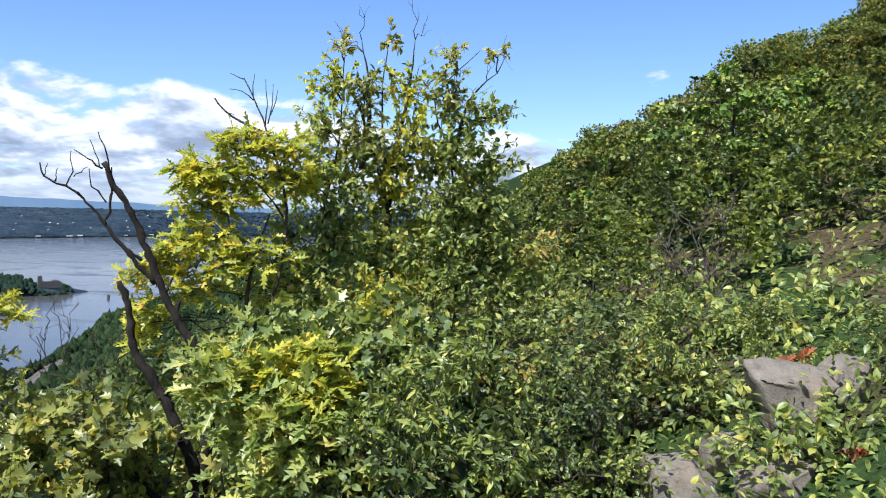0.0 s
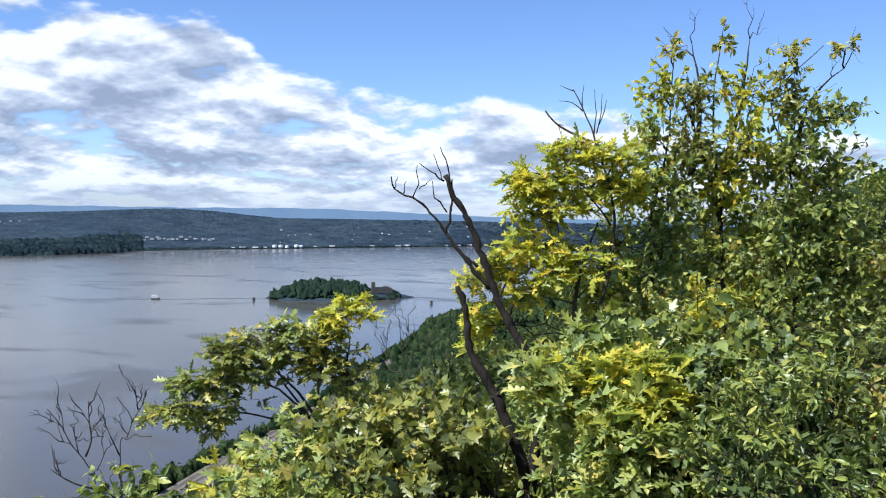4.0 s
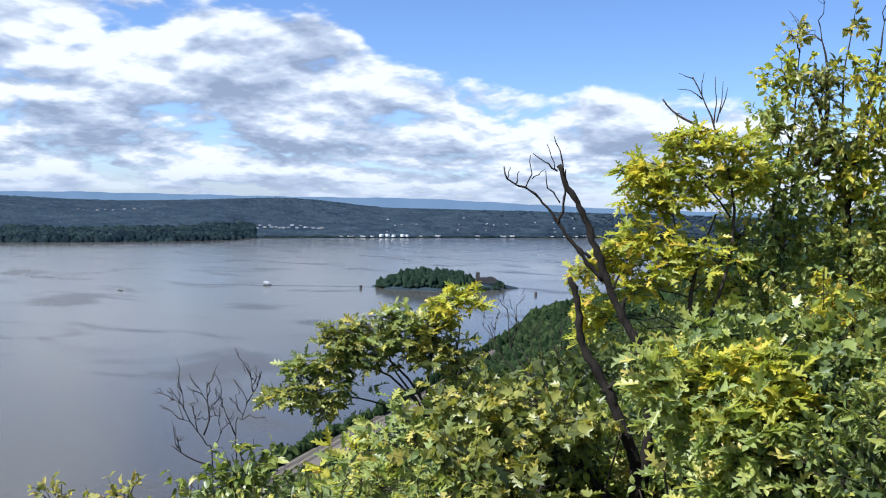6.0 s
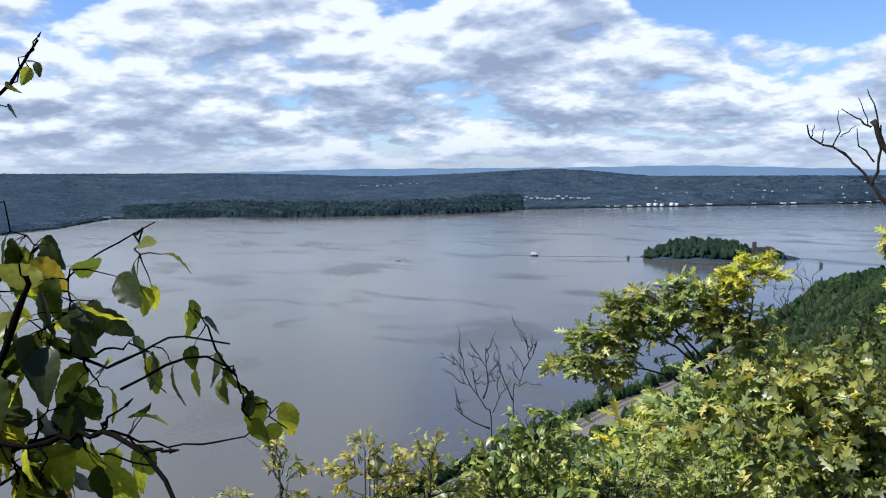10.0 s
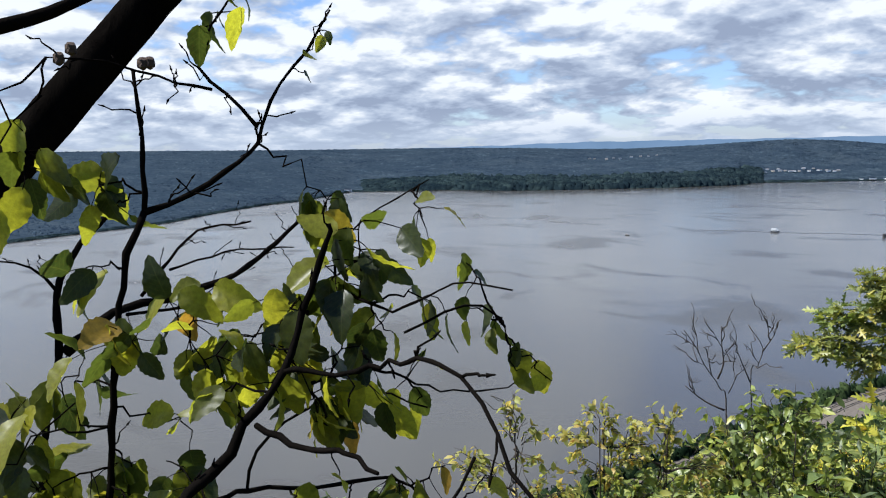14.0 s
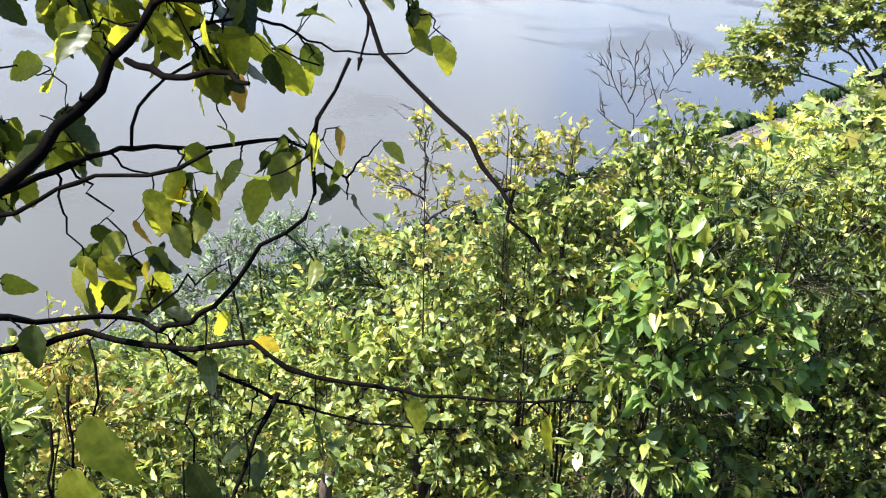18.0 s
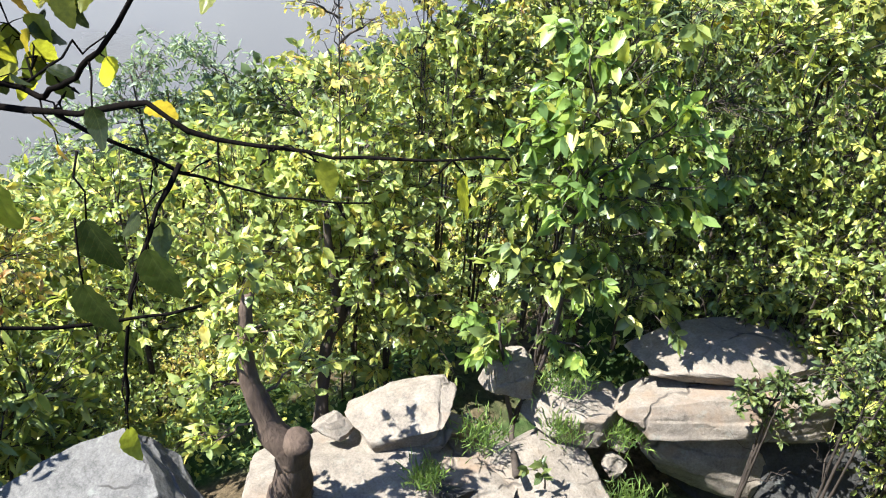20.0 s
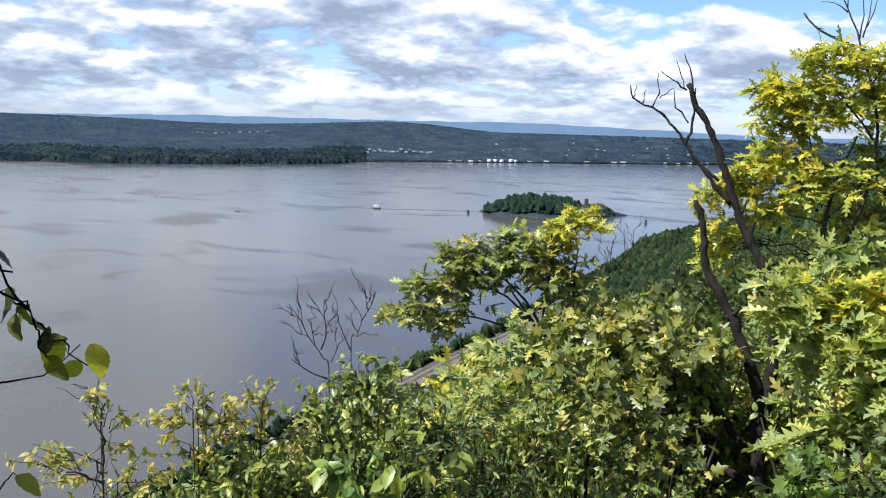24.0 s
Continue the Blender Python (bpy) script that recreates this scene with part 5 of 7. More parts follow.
plant("maple_tree", "bushy young maple with green and yellow leaves", "tree", foot(MAPLE), [
    [foot(MAPLE), MAPLE, (-0.315, 7.110, 0.448), (-0.387, 7.224, 1.462), (-0.471, 7.219, 2.386), (-0.418, 7.222, 2.938)],
    [MAPLE, (0.150, 7.231, 0.440), (0.121, 7.465, 1.857), (-0.036, 7.466, 2.427), (0.336, 7.458, 2.862)],
    [MAPLE, (-0.714, 6.965, 0.370), (-0.937, 7.175, 1.264), (-0.813, 7.189, 2.052), (-0.783, 7.193, 2.923)],
    [(-0.387, 7.224, 1.462), (-0.635, 7.207, 2.288), (-0.916, 7.177, 2.735)],
    [(-0.395, 7.223, 1.833), (-0.272, 7.345, 2.406), (-0.212, 7.347, 2.922)], [(0.121, 7.465, 1.857), (0.251, 7.461, 2.433), (0.484, 7.449, 2.675)],
    [(-0.626, 7.208, 1.827), (-0.568, 7.212, 2.382), (-0.646, 7.206, 2.884)],
], [((-0.81, 7.07, 2.80), (0.14, 0.2, 0.16), 16, M_WILT), ((-0.41, 7.11, 2.86), (0.12, 0.2, 0.16), 14, M_WILT), ((0.09, 7.12, 2.75), (0.16, 0.2, 0.16), 20, M_WILT), ((0.45, 7.10, 2.78), (0.16, 0.2, 0.10), 14, M_WILT),
    ((-0.88, 7.07, 2.49), (0.24, 0.4, 0.26), 55, M_YELLOW), ((-0.58, 7.09, 2.40), (0.29, 0.4, 0.29), 80, M_OLIVE), ((-0.26, 7.21, 2.45), (0.32, 0.4, 0.30), 90, M_YELLOW), ((0.10, 7.12, 2.40), (0.32, 0.4, 0.30), 90, M_OLIVE),
    ((0.42, 7.20, 2.28), (0.32, 0.4, 0.29), 80, M_LIME), ((-0.92, 7.06, 2.12), (0.32, 0.4, 0.26), 80, M_LIME), ((-0.57, 6.95, 2.05), (0.34, 0.4, 0.29), 100, M_OLIVE), ((-0.21, 7.11, 2.06), (0.34, 0.4, 0.29), 100, M_YELLOW),
    ((0.13, 6.98, 2.02), (0.34, 0.4, 0.26), 95, M_GREEN), ((0.50, 7.10, 1.88), (0.29, 0.4, 0.24), 75, M_GREEN), ((-1.06, 7.04, 1.72), (0.32, 0.4, 0.26), 80, M_YELLOW), ((-0.70, 6.90, 1.66), (0.37, 0.4, 0.29), 110, M_GREEN),
    ((-0.34, 7.11, 1.66), (0.37, 0.4, 0.29), 110, M_YELLOW), ((0.03, 6.92, 1.62), (0.37, 0.4, 0.29), 110, M_GREEN), ((0.40, 7.10, 1.52), (0.37, 0.4, 0.26), 100, M_GREEN), ((-1.20, 7.03, 1.28), (0.34, 0.4, 0.29), 90, M_LIME),
    ((-0.79, 6.87, 1.24), (0.37, 0.4, 0.29), 110, M_GREEN), ((-0.38, 7.01, 1.22), (0.39, 0.4, 0.31), 120, M_LIME), ((0.04, 6.82, 1.20), (0.39, 0.4, 0.31), 120, M_GREEN), ((0.45, 7.00, 1.21), (0.39, 0.4, 0.29), 110, M_GREEN),
    ((0.80, 7.17, 1.18), (0.32, 0.4, 0.24), 80, M_WILT), ((-1.31, 6.95, 0.82), (0.37, 0.4, 0.31), 110, M_YELLOW), ((-0.87, 6.77, 0.84), (0.39, 0.4, 0.31), 130, M_LIME), ((-0.41, 6.71, 0.82), (0.39, 0.4, 0.31), 130, M_YELLOW),
    ((0.05, 6.62, 0.83), (0.39, 0.4, 0.31), 130, M_GREEN), ((0.51, 6.80, 0.84), (0.39, 0.4, 0.31), 130, M_GREEN), ((0.96, 7.05, 0.82), (0.39, 0.4, 0.31), 120, M_LIME),
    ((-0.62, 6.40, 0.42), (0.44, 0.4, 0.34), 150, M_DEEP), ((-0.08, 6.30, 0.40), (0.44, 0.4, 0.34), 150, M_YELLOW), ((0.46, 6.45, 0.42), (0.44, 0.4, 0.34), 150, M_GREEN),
    ((-0.95, 7.40, 1.45), (0.34, 0.3, 0.28), 90, M_BRIGHT), ((-0.55, 7.40, 1.42), (0.34, 0.3, 0.28), 90, M_LIME), ((-0.15, 7.40, 1.42), (0.34, 0.3, 0.28), 90, M_YELLOW), ((0.22, 7.40, 1.40), (0.34, 0.3, 0.28), 90, M_BRIGHT), ((0.60, 7.40, 1.35), (0.34, 0.3, 0.28), 90, M_LIME), ((-0.75, 7.40, 1.90), (0.34, 0.3, 0.28), 90, M_YELLOW), ((-0.35, 7.40, 1.85), (0.34, 0.3, 0.28), 90, M_BRIGHT), ((0.00, 7.40, 1.85), (0.34, 0.3, 0.28), 90, M_LIME), ((0.30, 7.40, 1.75), (0.34, 0.3, 0.28), 90, M_YELLOW), ((-1.00, 7.30, 1.00), (0.34, 0.3, 0.28), 90, M_BRIGHT), ((-0.60, 7.30, 1.00), (0.34, 0.3, 0.28), 90, M_LIME), ((-0.15, 7.30, 1.00), (0.34, 0.3, 0.28), 90, M_YELLOW), ((0.25, 7.30, 1.00), (0.34, 0.3, 0.28), 90, M_BRIGHT), ((0.65, 7.30, 1.00), (0.34, 0.3, 0.28), 90, M_LIME)],
    leaf="ovate", size=0.064, mat=M_GREEN, r0=0.040, r1=0.003, bare=3, lots=4.6, twig=0.003)
for (c, mat, sz, lf, lab) in [
    ((-0.450, 5.901, 0.316), M_DEEP, 0.10, "ovate", "leafy green shrub under the maple, leaves darkened for shade"),
    ((0.319, 5.907, 0.331), M_DEEP, 0.10, "ovate", "leafy green shrub under the maple, leaves darkened for shade"),
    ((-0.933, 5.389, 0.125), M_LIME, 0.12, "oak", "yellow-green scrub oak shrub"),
    ((-0.155, 5.265, 0.034), M_DEEP, 0.09, "ovate", "leafy green shrub on the slope, leaves darkened for shade"),
    ((0.542, 5.035, 0.113), M_DEEP, 0.09, "ovate", "leafy green shrub on the slope, leaves darkened for shade"),
    ((-2.060, 6.817, -0.440), M_GREEN, 0.12, "oak", "green scrub oak shrub"),
    ((-2.618, 6.246, -0.333), M_GREEN, 0.09, "ovate", "leafy green shrub on the slope"),
    ((1.028, 6.026, 0.481), M_WILT, 0.08, "ovate", "browning shrub on the hillside"),
    ((1.271, 5.517, 0.357), M_DEEP, 0.08, "ovate", "dark green leafy hillside shrub"),
    ((2.094, 6.672, 0.566), M_GREEN, 0.08, "ovate", "leafy green hillside shrub"),
    ((1.615, 8.867, 0.808), M_GREEN, 0.08, "ovate", "leafy green hillside shrub"),
    ((2.643, 7.223, 0.590), M_DEEP, 0.08, "ovate", "dark green shrub on the hillside"),
    ((3.036, 6.554, 0.776), M_LIME, 0.09, "ovate", "yellow-green shrub on the hillside"),
    ((2.099, 4.368, 0.390), M_LIME, 0.07, "ovate", "yellow-green shrub between boulders"),
    ((1.010, 4.746, 0.109), M_GREEN, 0.07, "ovate", "leafy green shrub between boulders"),
    ((-0.460, 5.840, 0.701), M_GREEN, 0.10, "maple", "leafy green shrub under the maple"),
    ((-0.018, 5.396, 0.141), M_DEEP, 0.10, "ovate", "leafy green shrub on the slope, leaves darkened for shade"),
    ((-1.107, 5.933, -0.611), M_GREEN, 0.09, "ovate", "bright green leafy shrub on the slope"),
]:
    d = math.hypot(c[0], c[1])
    s = d * 0.085
    plant("shrub", lab, "shrub", foot(c), [[foot(c), c], [foot(c, 0.1, 0.1), (c[0] + s, c[1], c[2])], [foot(c, -0.1, 0), (c[0] - s, c[1] + 0.1, c[2] + 0.1)]],
          [(c, (s, s, s * 0.8), 330), ((c[0] - s, c[1], c[2] - 0.2 * s), (s * 0.8, s, s * 0.7), 260), ((c[0] + s, c[1], c[2] - 0.2 * s), (s * 0.8, s, s * 0.7), 260),
           ((c[0], c[1], c[2] - s), (s * 1.3, s, s * 0.7), 240)],
          leaf=lf, size=sz * (1.45 if lf == "oak" else 0.95), mat=mat, r0=0.02, group="slope shrubs", whorl=lf == "oak", lots=1.0)

for c in ((2.162, 4.258, 0.330), (2.060, 4.270, 0.217), (2.094, 4.931, 0.695)):
    plant("seedling", "small red-leaved seedling between boulders", "seedling", foot(c), [[foot(c), c]], [(c, (0.10, 0.10, 0.07), 40)], leaf="maple", size=0.05, mat=M_RED, r0=0.006, r1=0.003)

# ---------------------------------------------------------------- the oak over the river, dead shrub, slope shrubs
OAK = (-3.602, 6.730, -1.116)
plant("oak_tree", "spreading young oak with glossy lobed leaves above the river", "tree", foot(OAK), [
    [foot(OAK), (-3.606, 6.728, -0.912), (-3.630, 6.715, -0.569), (-3.667, 6.697, -0.287), (-3.671, 6.694, -0.061), (-3.628, 6.716, 0.250)],
    [(-3.631, 6.715, -0.513), (-3.764, 6.645, -0.234), (-3.916, 6.562, -0.010), (-3.993, 6.518, 0.213)],
    [(-3.652, 6.704, -0.372), (-3.820, 6.615, -0.064), (-4.065, 6.475, 0.187), (-4.276, 6.345, 0.325)],
    [(-3.715, 6.672, -0.318), (-3.963, 6.535, -0.036), (-4.206, 6.390, 0.042), (-4.504, 6.193, 0.017)],
    [(-3.659, 6.701, -0.686), (-3.911, 6.565, -0.347), (-4.293, 6.334, -0.223), (-4.764, 6.005, -0.232)],
    [(-3.637, 6.712, -0.458), (-3.517, 6.772, -0.228), (-3.445, 6.807, -0.025), (-3.451, 6.804, 0.280)],
    [(-3.564, 6.749, -0.315), (-3.418, 6.819, -0.225), (-3.344, 6.853, -0.082)],
    [(-3.449, 6.804, 0.200), (-3.431, 6.813, 0.395), (-3.458, 6.800, 0.589)],
    [(-3.662, 6.699, -0.514), (-3.814, 6.618, -0.401), (-3.984, 6.523, -0.322)],
], [((-3.460, 6.799, 0.688), (0.16, 0.2, 0.1), 80, M_YELLOW),
    ((-3.560, 6.751, 0.586), (0.16, 0.2, 0.08), 72, M_YELLOW),
    ((-3.332, 6.859, 0.607), (0.14, 0.2, 0.08), 64, M_YELLOW),
    ((-3.580, 6.740, 0.501), (0.16, 0.2, 0.08), 80, M_YELLOW),
    ((-3.877, 6.583, 0.484), (0.26, 0.26, 0.1), 144, M_GREEN),
    ((-4.115, 6.445, 0.421), (0.24, 0.26, 0.1), 128, M_OLIVE),
    ((-3.680, 6.690, 0.404), (0.28, 0.26, 0.12), 160, M_OLIVE),
    ((-4.276, 6.345, 0.310), (0.26, 0.26, 0.1), 128, M_OLIVE),
    ((-3.994, 6.517, 0.283), (0.3, 0.3, 0.12), 176, M_GREEN),
    ((-3.773, 6.641, 0.232), (0.3, 0.3, 0.12), 176, M_OLIVE),
    ((-3.527, 6.767, 0.268), (0.28, 0.3, 0.12), 160, M_OLIVE),
    ((-4.390, 6.271, 0.255), (0.22, 0.24, 0.08), 96, M_OLIVE),
    ((-4.207, 6.389, 0.141), (0.3, 0.3, 0.1), 160, M_GREEN),
    ((-3.625, 6.718, 0.080), (0.3, 0.3, 0.12), 144, M_OLIVE),
    ((-3.425, 6.816, 0.086), (0.2, 0.24, 0.12), 96, M_OLIVE),
    ((-4.412, 6.256, 0.041), (0.3, 0.3, 0.1), 144, M_OLIVE),
    ((-4.615, 6.115, 0.042), (0.2, 0.24, 0.08), 96, M_GREEN),
    ((-4.084, 6.464, 0.072), (0.26, 0.3, 0.1), 128, M_OLIVE),
    ((-4.547, 6.164, -0.097), (0.26, 0.26, 0.1), 112, M_OLIVE),
    ((-4.741, 6.023, -0.233), (0.16, 0.2, 0.08), 80, M_OLIVE),
    ((-4.612, 6.117, -0.235), (0.22, 0.24, 0.1), 96, M_GREEN),
    ((-4.384, 6.275, -0.238), (0.26, 0.26, 0.1), 80, M_OLIVE),
    ((-4.451, 6.230, -0.347), (0.18, 0.2, 0.1), 64, M_OLIVE),
    ((-3.344, 6.853, -0.082), (0.2, 0.24, 0.12), 96, M_OLIVE),
    ((-4.270, 6.349, -0.098), (0.24, 0.26, 0.1), 80, M_GREEN)],
    leaf="oak", size=0.115, lots=1.25, mat=M_OLIVE, r0=0.03, r1=0.004, per_twig=7, whorl=True, twig=0.0028,
    widths=((0.032, 0.008), (0.018, 0.006), (0.016, 0.005), (0.014, 0.005), (0.014, 0.004), (0.016, 0.005), (0.012, 0.004), (0.009, 0.003), (0.01, 0.004)))
for (c, mat, s) in [((-3.169, 5.484, -0.314), M_LIME, 0.6), ((-2.740, 5.929, -0.051), M_OLIVE, 0.6), ((-2.202, 5.901, -0.055), M_OLIVE, 0.6), ((-2.494, 5.091, -0.263), M_OLIVE, 0.6), ((-3.054, 4.804, -0.359), M_LIME, 0.5)]:
    plant("scrub_oak", "scrub oak with green and yellow lobed leaves", "tree", foot(c), [[foot(c), c], [foot(c), (c[0] - s * 0.8, c[1], c[2])], [foot(c), (c[0] + s * 0.8, c[1], c[2])]],
          [(c, (s, s, s * 0.5), 300), ((c[0] - s * 0.7, c[1], c[2] - 0.3), (s * 0.7, s, s * 0.5), 200), ((c[0] + s * 0.7, c[1], c[2] - 0.3), (s * 0.7, s, s * 0.5), 200)],
          leaf="oak" if mat is M_LIME else "maple", size=0.145 if mat is M_LIME else 0.10, mat=mat, second=M_YELLOW if mat is M_LIME else M_GREEN, r0=0.03, group="scrub oaks", whorl=mat is M_LIME, per_twig=7,
          lots=1.1 if mat is M_LIME else 1.5)
TWIGGY = (-3.625, 9.862, -1.041)
plant("dead_shrub", "leafless dark twiggy shrub above the wooded bank", "dead shrub", foot(TWIGGY), [
    [foot(TWIGGY), (-3.641, 9.857, -0.911), (-3.716, 9.830, -0.749), (-3.949, 9.744, -0.616), (-4.131, 9.672, -0.430), (-4.235, 9.629, -0.276), (-4.355, 9.578, 0.023)],
    [(-3.807, 9.797, -0.692), (-3.952, 9.743, -0.464), (-4.097, 9.685, -0.236), (-4.146, 9.666, 0.188)],
    [(-4.097, 9.685, -0.236), (-4.042, 9.708, 0.075), (-4.120, 9.676, 0.189)],
    [(-4.235, 9.629, -0.276), (-4.282, 9.609, -0.147), (-4.270, 9.614, 0.108)],
    [(-3.677, 9.844, -0.775), (-3.694, 9.838, -0.604), (-3.778, 9.808, -0.339), (-3.783, 9.806, -0.127)],
    [(-4.131, 9.672, -0.430), (-4.258, 9.619, -0.394), (-4.318, 9.594, -0.244)],
    [(-3.878, 9.771, -0.654), (-3.831, 9.788, -0.493), (-3.943, 9.746, -0.347)],
    [(-3.324, 9.962, -0.584), (-3.455, 9.920, -0.475), (-3.568, 9.882, -0.309), (-3.604, 9.870, -0.181)],
    [(-3.568, 9.882, -0.309), (-3.514, 9.900, -0.211)],
], [], bark=M_BARK, r0=0.02, r1=0.006, bare=3, twig=0.004, reach=1.0, stem_sides=6,
    widths=((0.02, 0.005), (0.012, 0.004), (0.007, 0.003), (0.007, 0.003), (0.01, 0.003), (0.007, 0.003), (0.006, 0.003), (0.01, 0.004), (0.006, 0.003)))
BRUSH = (2.67, 8.37, 0.82)
plant("dead_shrub", "leafless pale brown brush on the hillside", "dead shrub", foot(BRUSH), [
    [foot(BRUSH), BRUSH, (2.48, 8.43, 1.34)], [foot(BRUSH), (2.84, 8.42, 0.92), (2.96, 8.38, 1.40)], [BRUSH, (2.71, 8.25, 1.45)], [foot(BRUSH), (2.22, 8.40, 1.18)], [foot(BRUSH), (2.29, 8.27, 0.87)]],
    [], bark=M_GREY, r0=0.014, r1=0.004, bare=8, twig=0.005, reach=1.1, stem_sides=5)
BARE = (-10.741, 11.996, -3.494)
plant("dead_shrub", "leafless grey shrub against the water", "dead shrub", foot(BARE), [
    [foot(BARE), (-10.741, 11.996, -3.472), (-10.835, 11.914, -2.924), (-11.035, 11.734, -2.518), (-11.139, 11.639, -2.210), (-11.302, 11.486, -1.891)],
    [(-10.860, 11.891, -2.763), (-10.793, 11.951, -2.484), (-10.821, 11.926, -2.079), (-10.825, 11.923, -1.791)],
    [(-10.767, 11.973, -3.332), (-11.028, 11.741, -3.183), (-11.270, 11.516, -2.926)],
    [foot(BARE, 0.7, 0.3), (-10.433, 12.256, -2.950), (-10.350, 12.324, -2.486), (-10.289, 12.373, -2.164), (-10.399, 12.284, -1.911), (-10.482, 12.215, -1.753)],
    [(-10.296, 12.367, -2.228), (-10.145, 12.487, -1.904), (-10.099, 12.523, -1.680)],
    [(-10.209, 12.436, -2.002), (-10.248, 12.405, -1.588)],
    [(-10.443, 12.247, -2.789), (-10.579, 12.134, -2.363), (-10.620, 12.099, -2.235)],
    [(-11.035, 11.734, -2.518), (-11.206, 11.577, -2.434)],
    [(-11.139, 11.639, -2.210), (-11.232, 11.552, -2.114), (-11.322, 11.466, -2.146)],
    [(-11.115, 11.661, -2.305), (-11.141, 11.637, -1.986), (-11.211, 11.572, -1.859)],
    [(-10.820, 11.927, -2.175), (-10.925, 11.834, -1.920)],
    [(-10.802, 11.942, -2.366), (-10.709, 12.023, -2.173)],
    [(-10.940, 11.820, -2.700), (-10.990, 11.775, -2.369), (-10.985, 11.780, -2.176)],
    [(-10.722, 12.012, -3.019), (-10.638, 12.084, -2.760), (-10.656, 12.069, -2.600)],
    [(-11.154, 11.625, -3.055), (-11.201, 11.581, -2.926)],
    [(-10.634, 12.087, -2.428), (-10.754, 11.985, -2.430)],
    [(-10.342, 12.330, -2.422), (-10.418, 12.268, -2.295)],
    [(-10.136, 12.494, -1.904), (-10.196, 12.447, -1.778)],
], [], bark=M_BARK, r0=0.02, r1=0.006, bare=2, twig=0.008, reach=1.3, stem_sides=6,
    widths=((0.032, 0.007), (0.018, 0.006), (0.02, 0.007), (0.026, 0.006), (0.013, 0.005), (0.01, 0.004), (0.014, 0.005), (0.008, 0.004), (0.008, 0.004), (0.009, 0.004), (0.008, 0.004), (0.008, 0.004), (0.01, 0.004), (0.01, 0.004), (0.008, 0.004), (0.007, 0.004), (0.007, 0.004), (0.006, 0.003)))


def slope_shrub(c, s, mat, leaf="ovate", size=0.085, n=430, label="leafy green shrub on the slope above the river", second=None, droop=0.6, bare=1):
    f = foot(c)
    stems = [[f, (c[0], c[1], c[2] - s)], [f, (c[0] - s * 0.5, c[1] + 0.1, c[2] + s * 0.3)], [f, (c[0] + s * 0.5, c[1] - 0.1, c[2] + s * 0.2)]]
    drop = max(0.3, c[2] - f[2])
    clumps = [(c, (s, s, s), n), ((c[0] - s * 0.8, c[1] - 0.1, c[2] - s * 0.8), (s, s, s), n), ((c[0] + s * 0.8, c[1] + 0.1, c[2] - s * 0.8), (s, s, s), n)]
    if drop > 2.4 * s:
        clumps.append(((c[0], c[1], c[2] - 2.0 * s), (s * 1.5, s * 1.3, s), n))
    return plant("shrub", label, "shrub", f, stems, clumps, leaf=leaf, size=size, mat=mat, second=second, r0=0.008 if bare > 1 else 0.018, r1=0.003, group="slope shrubs", droop=droop, bare=bare)


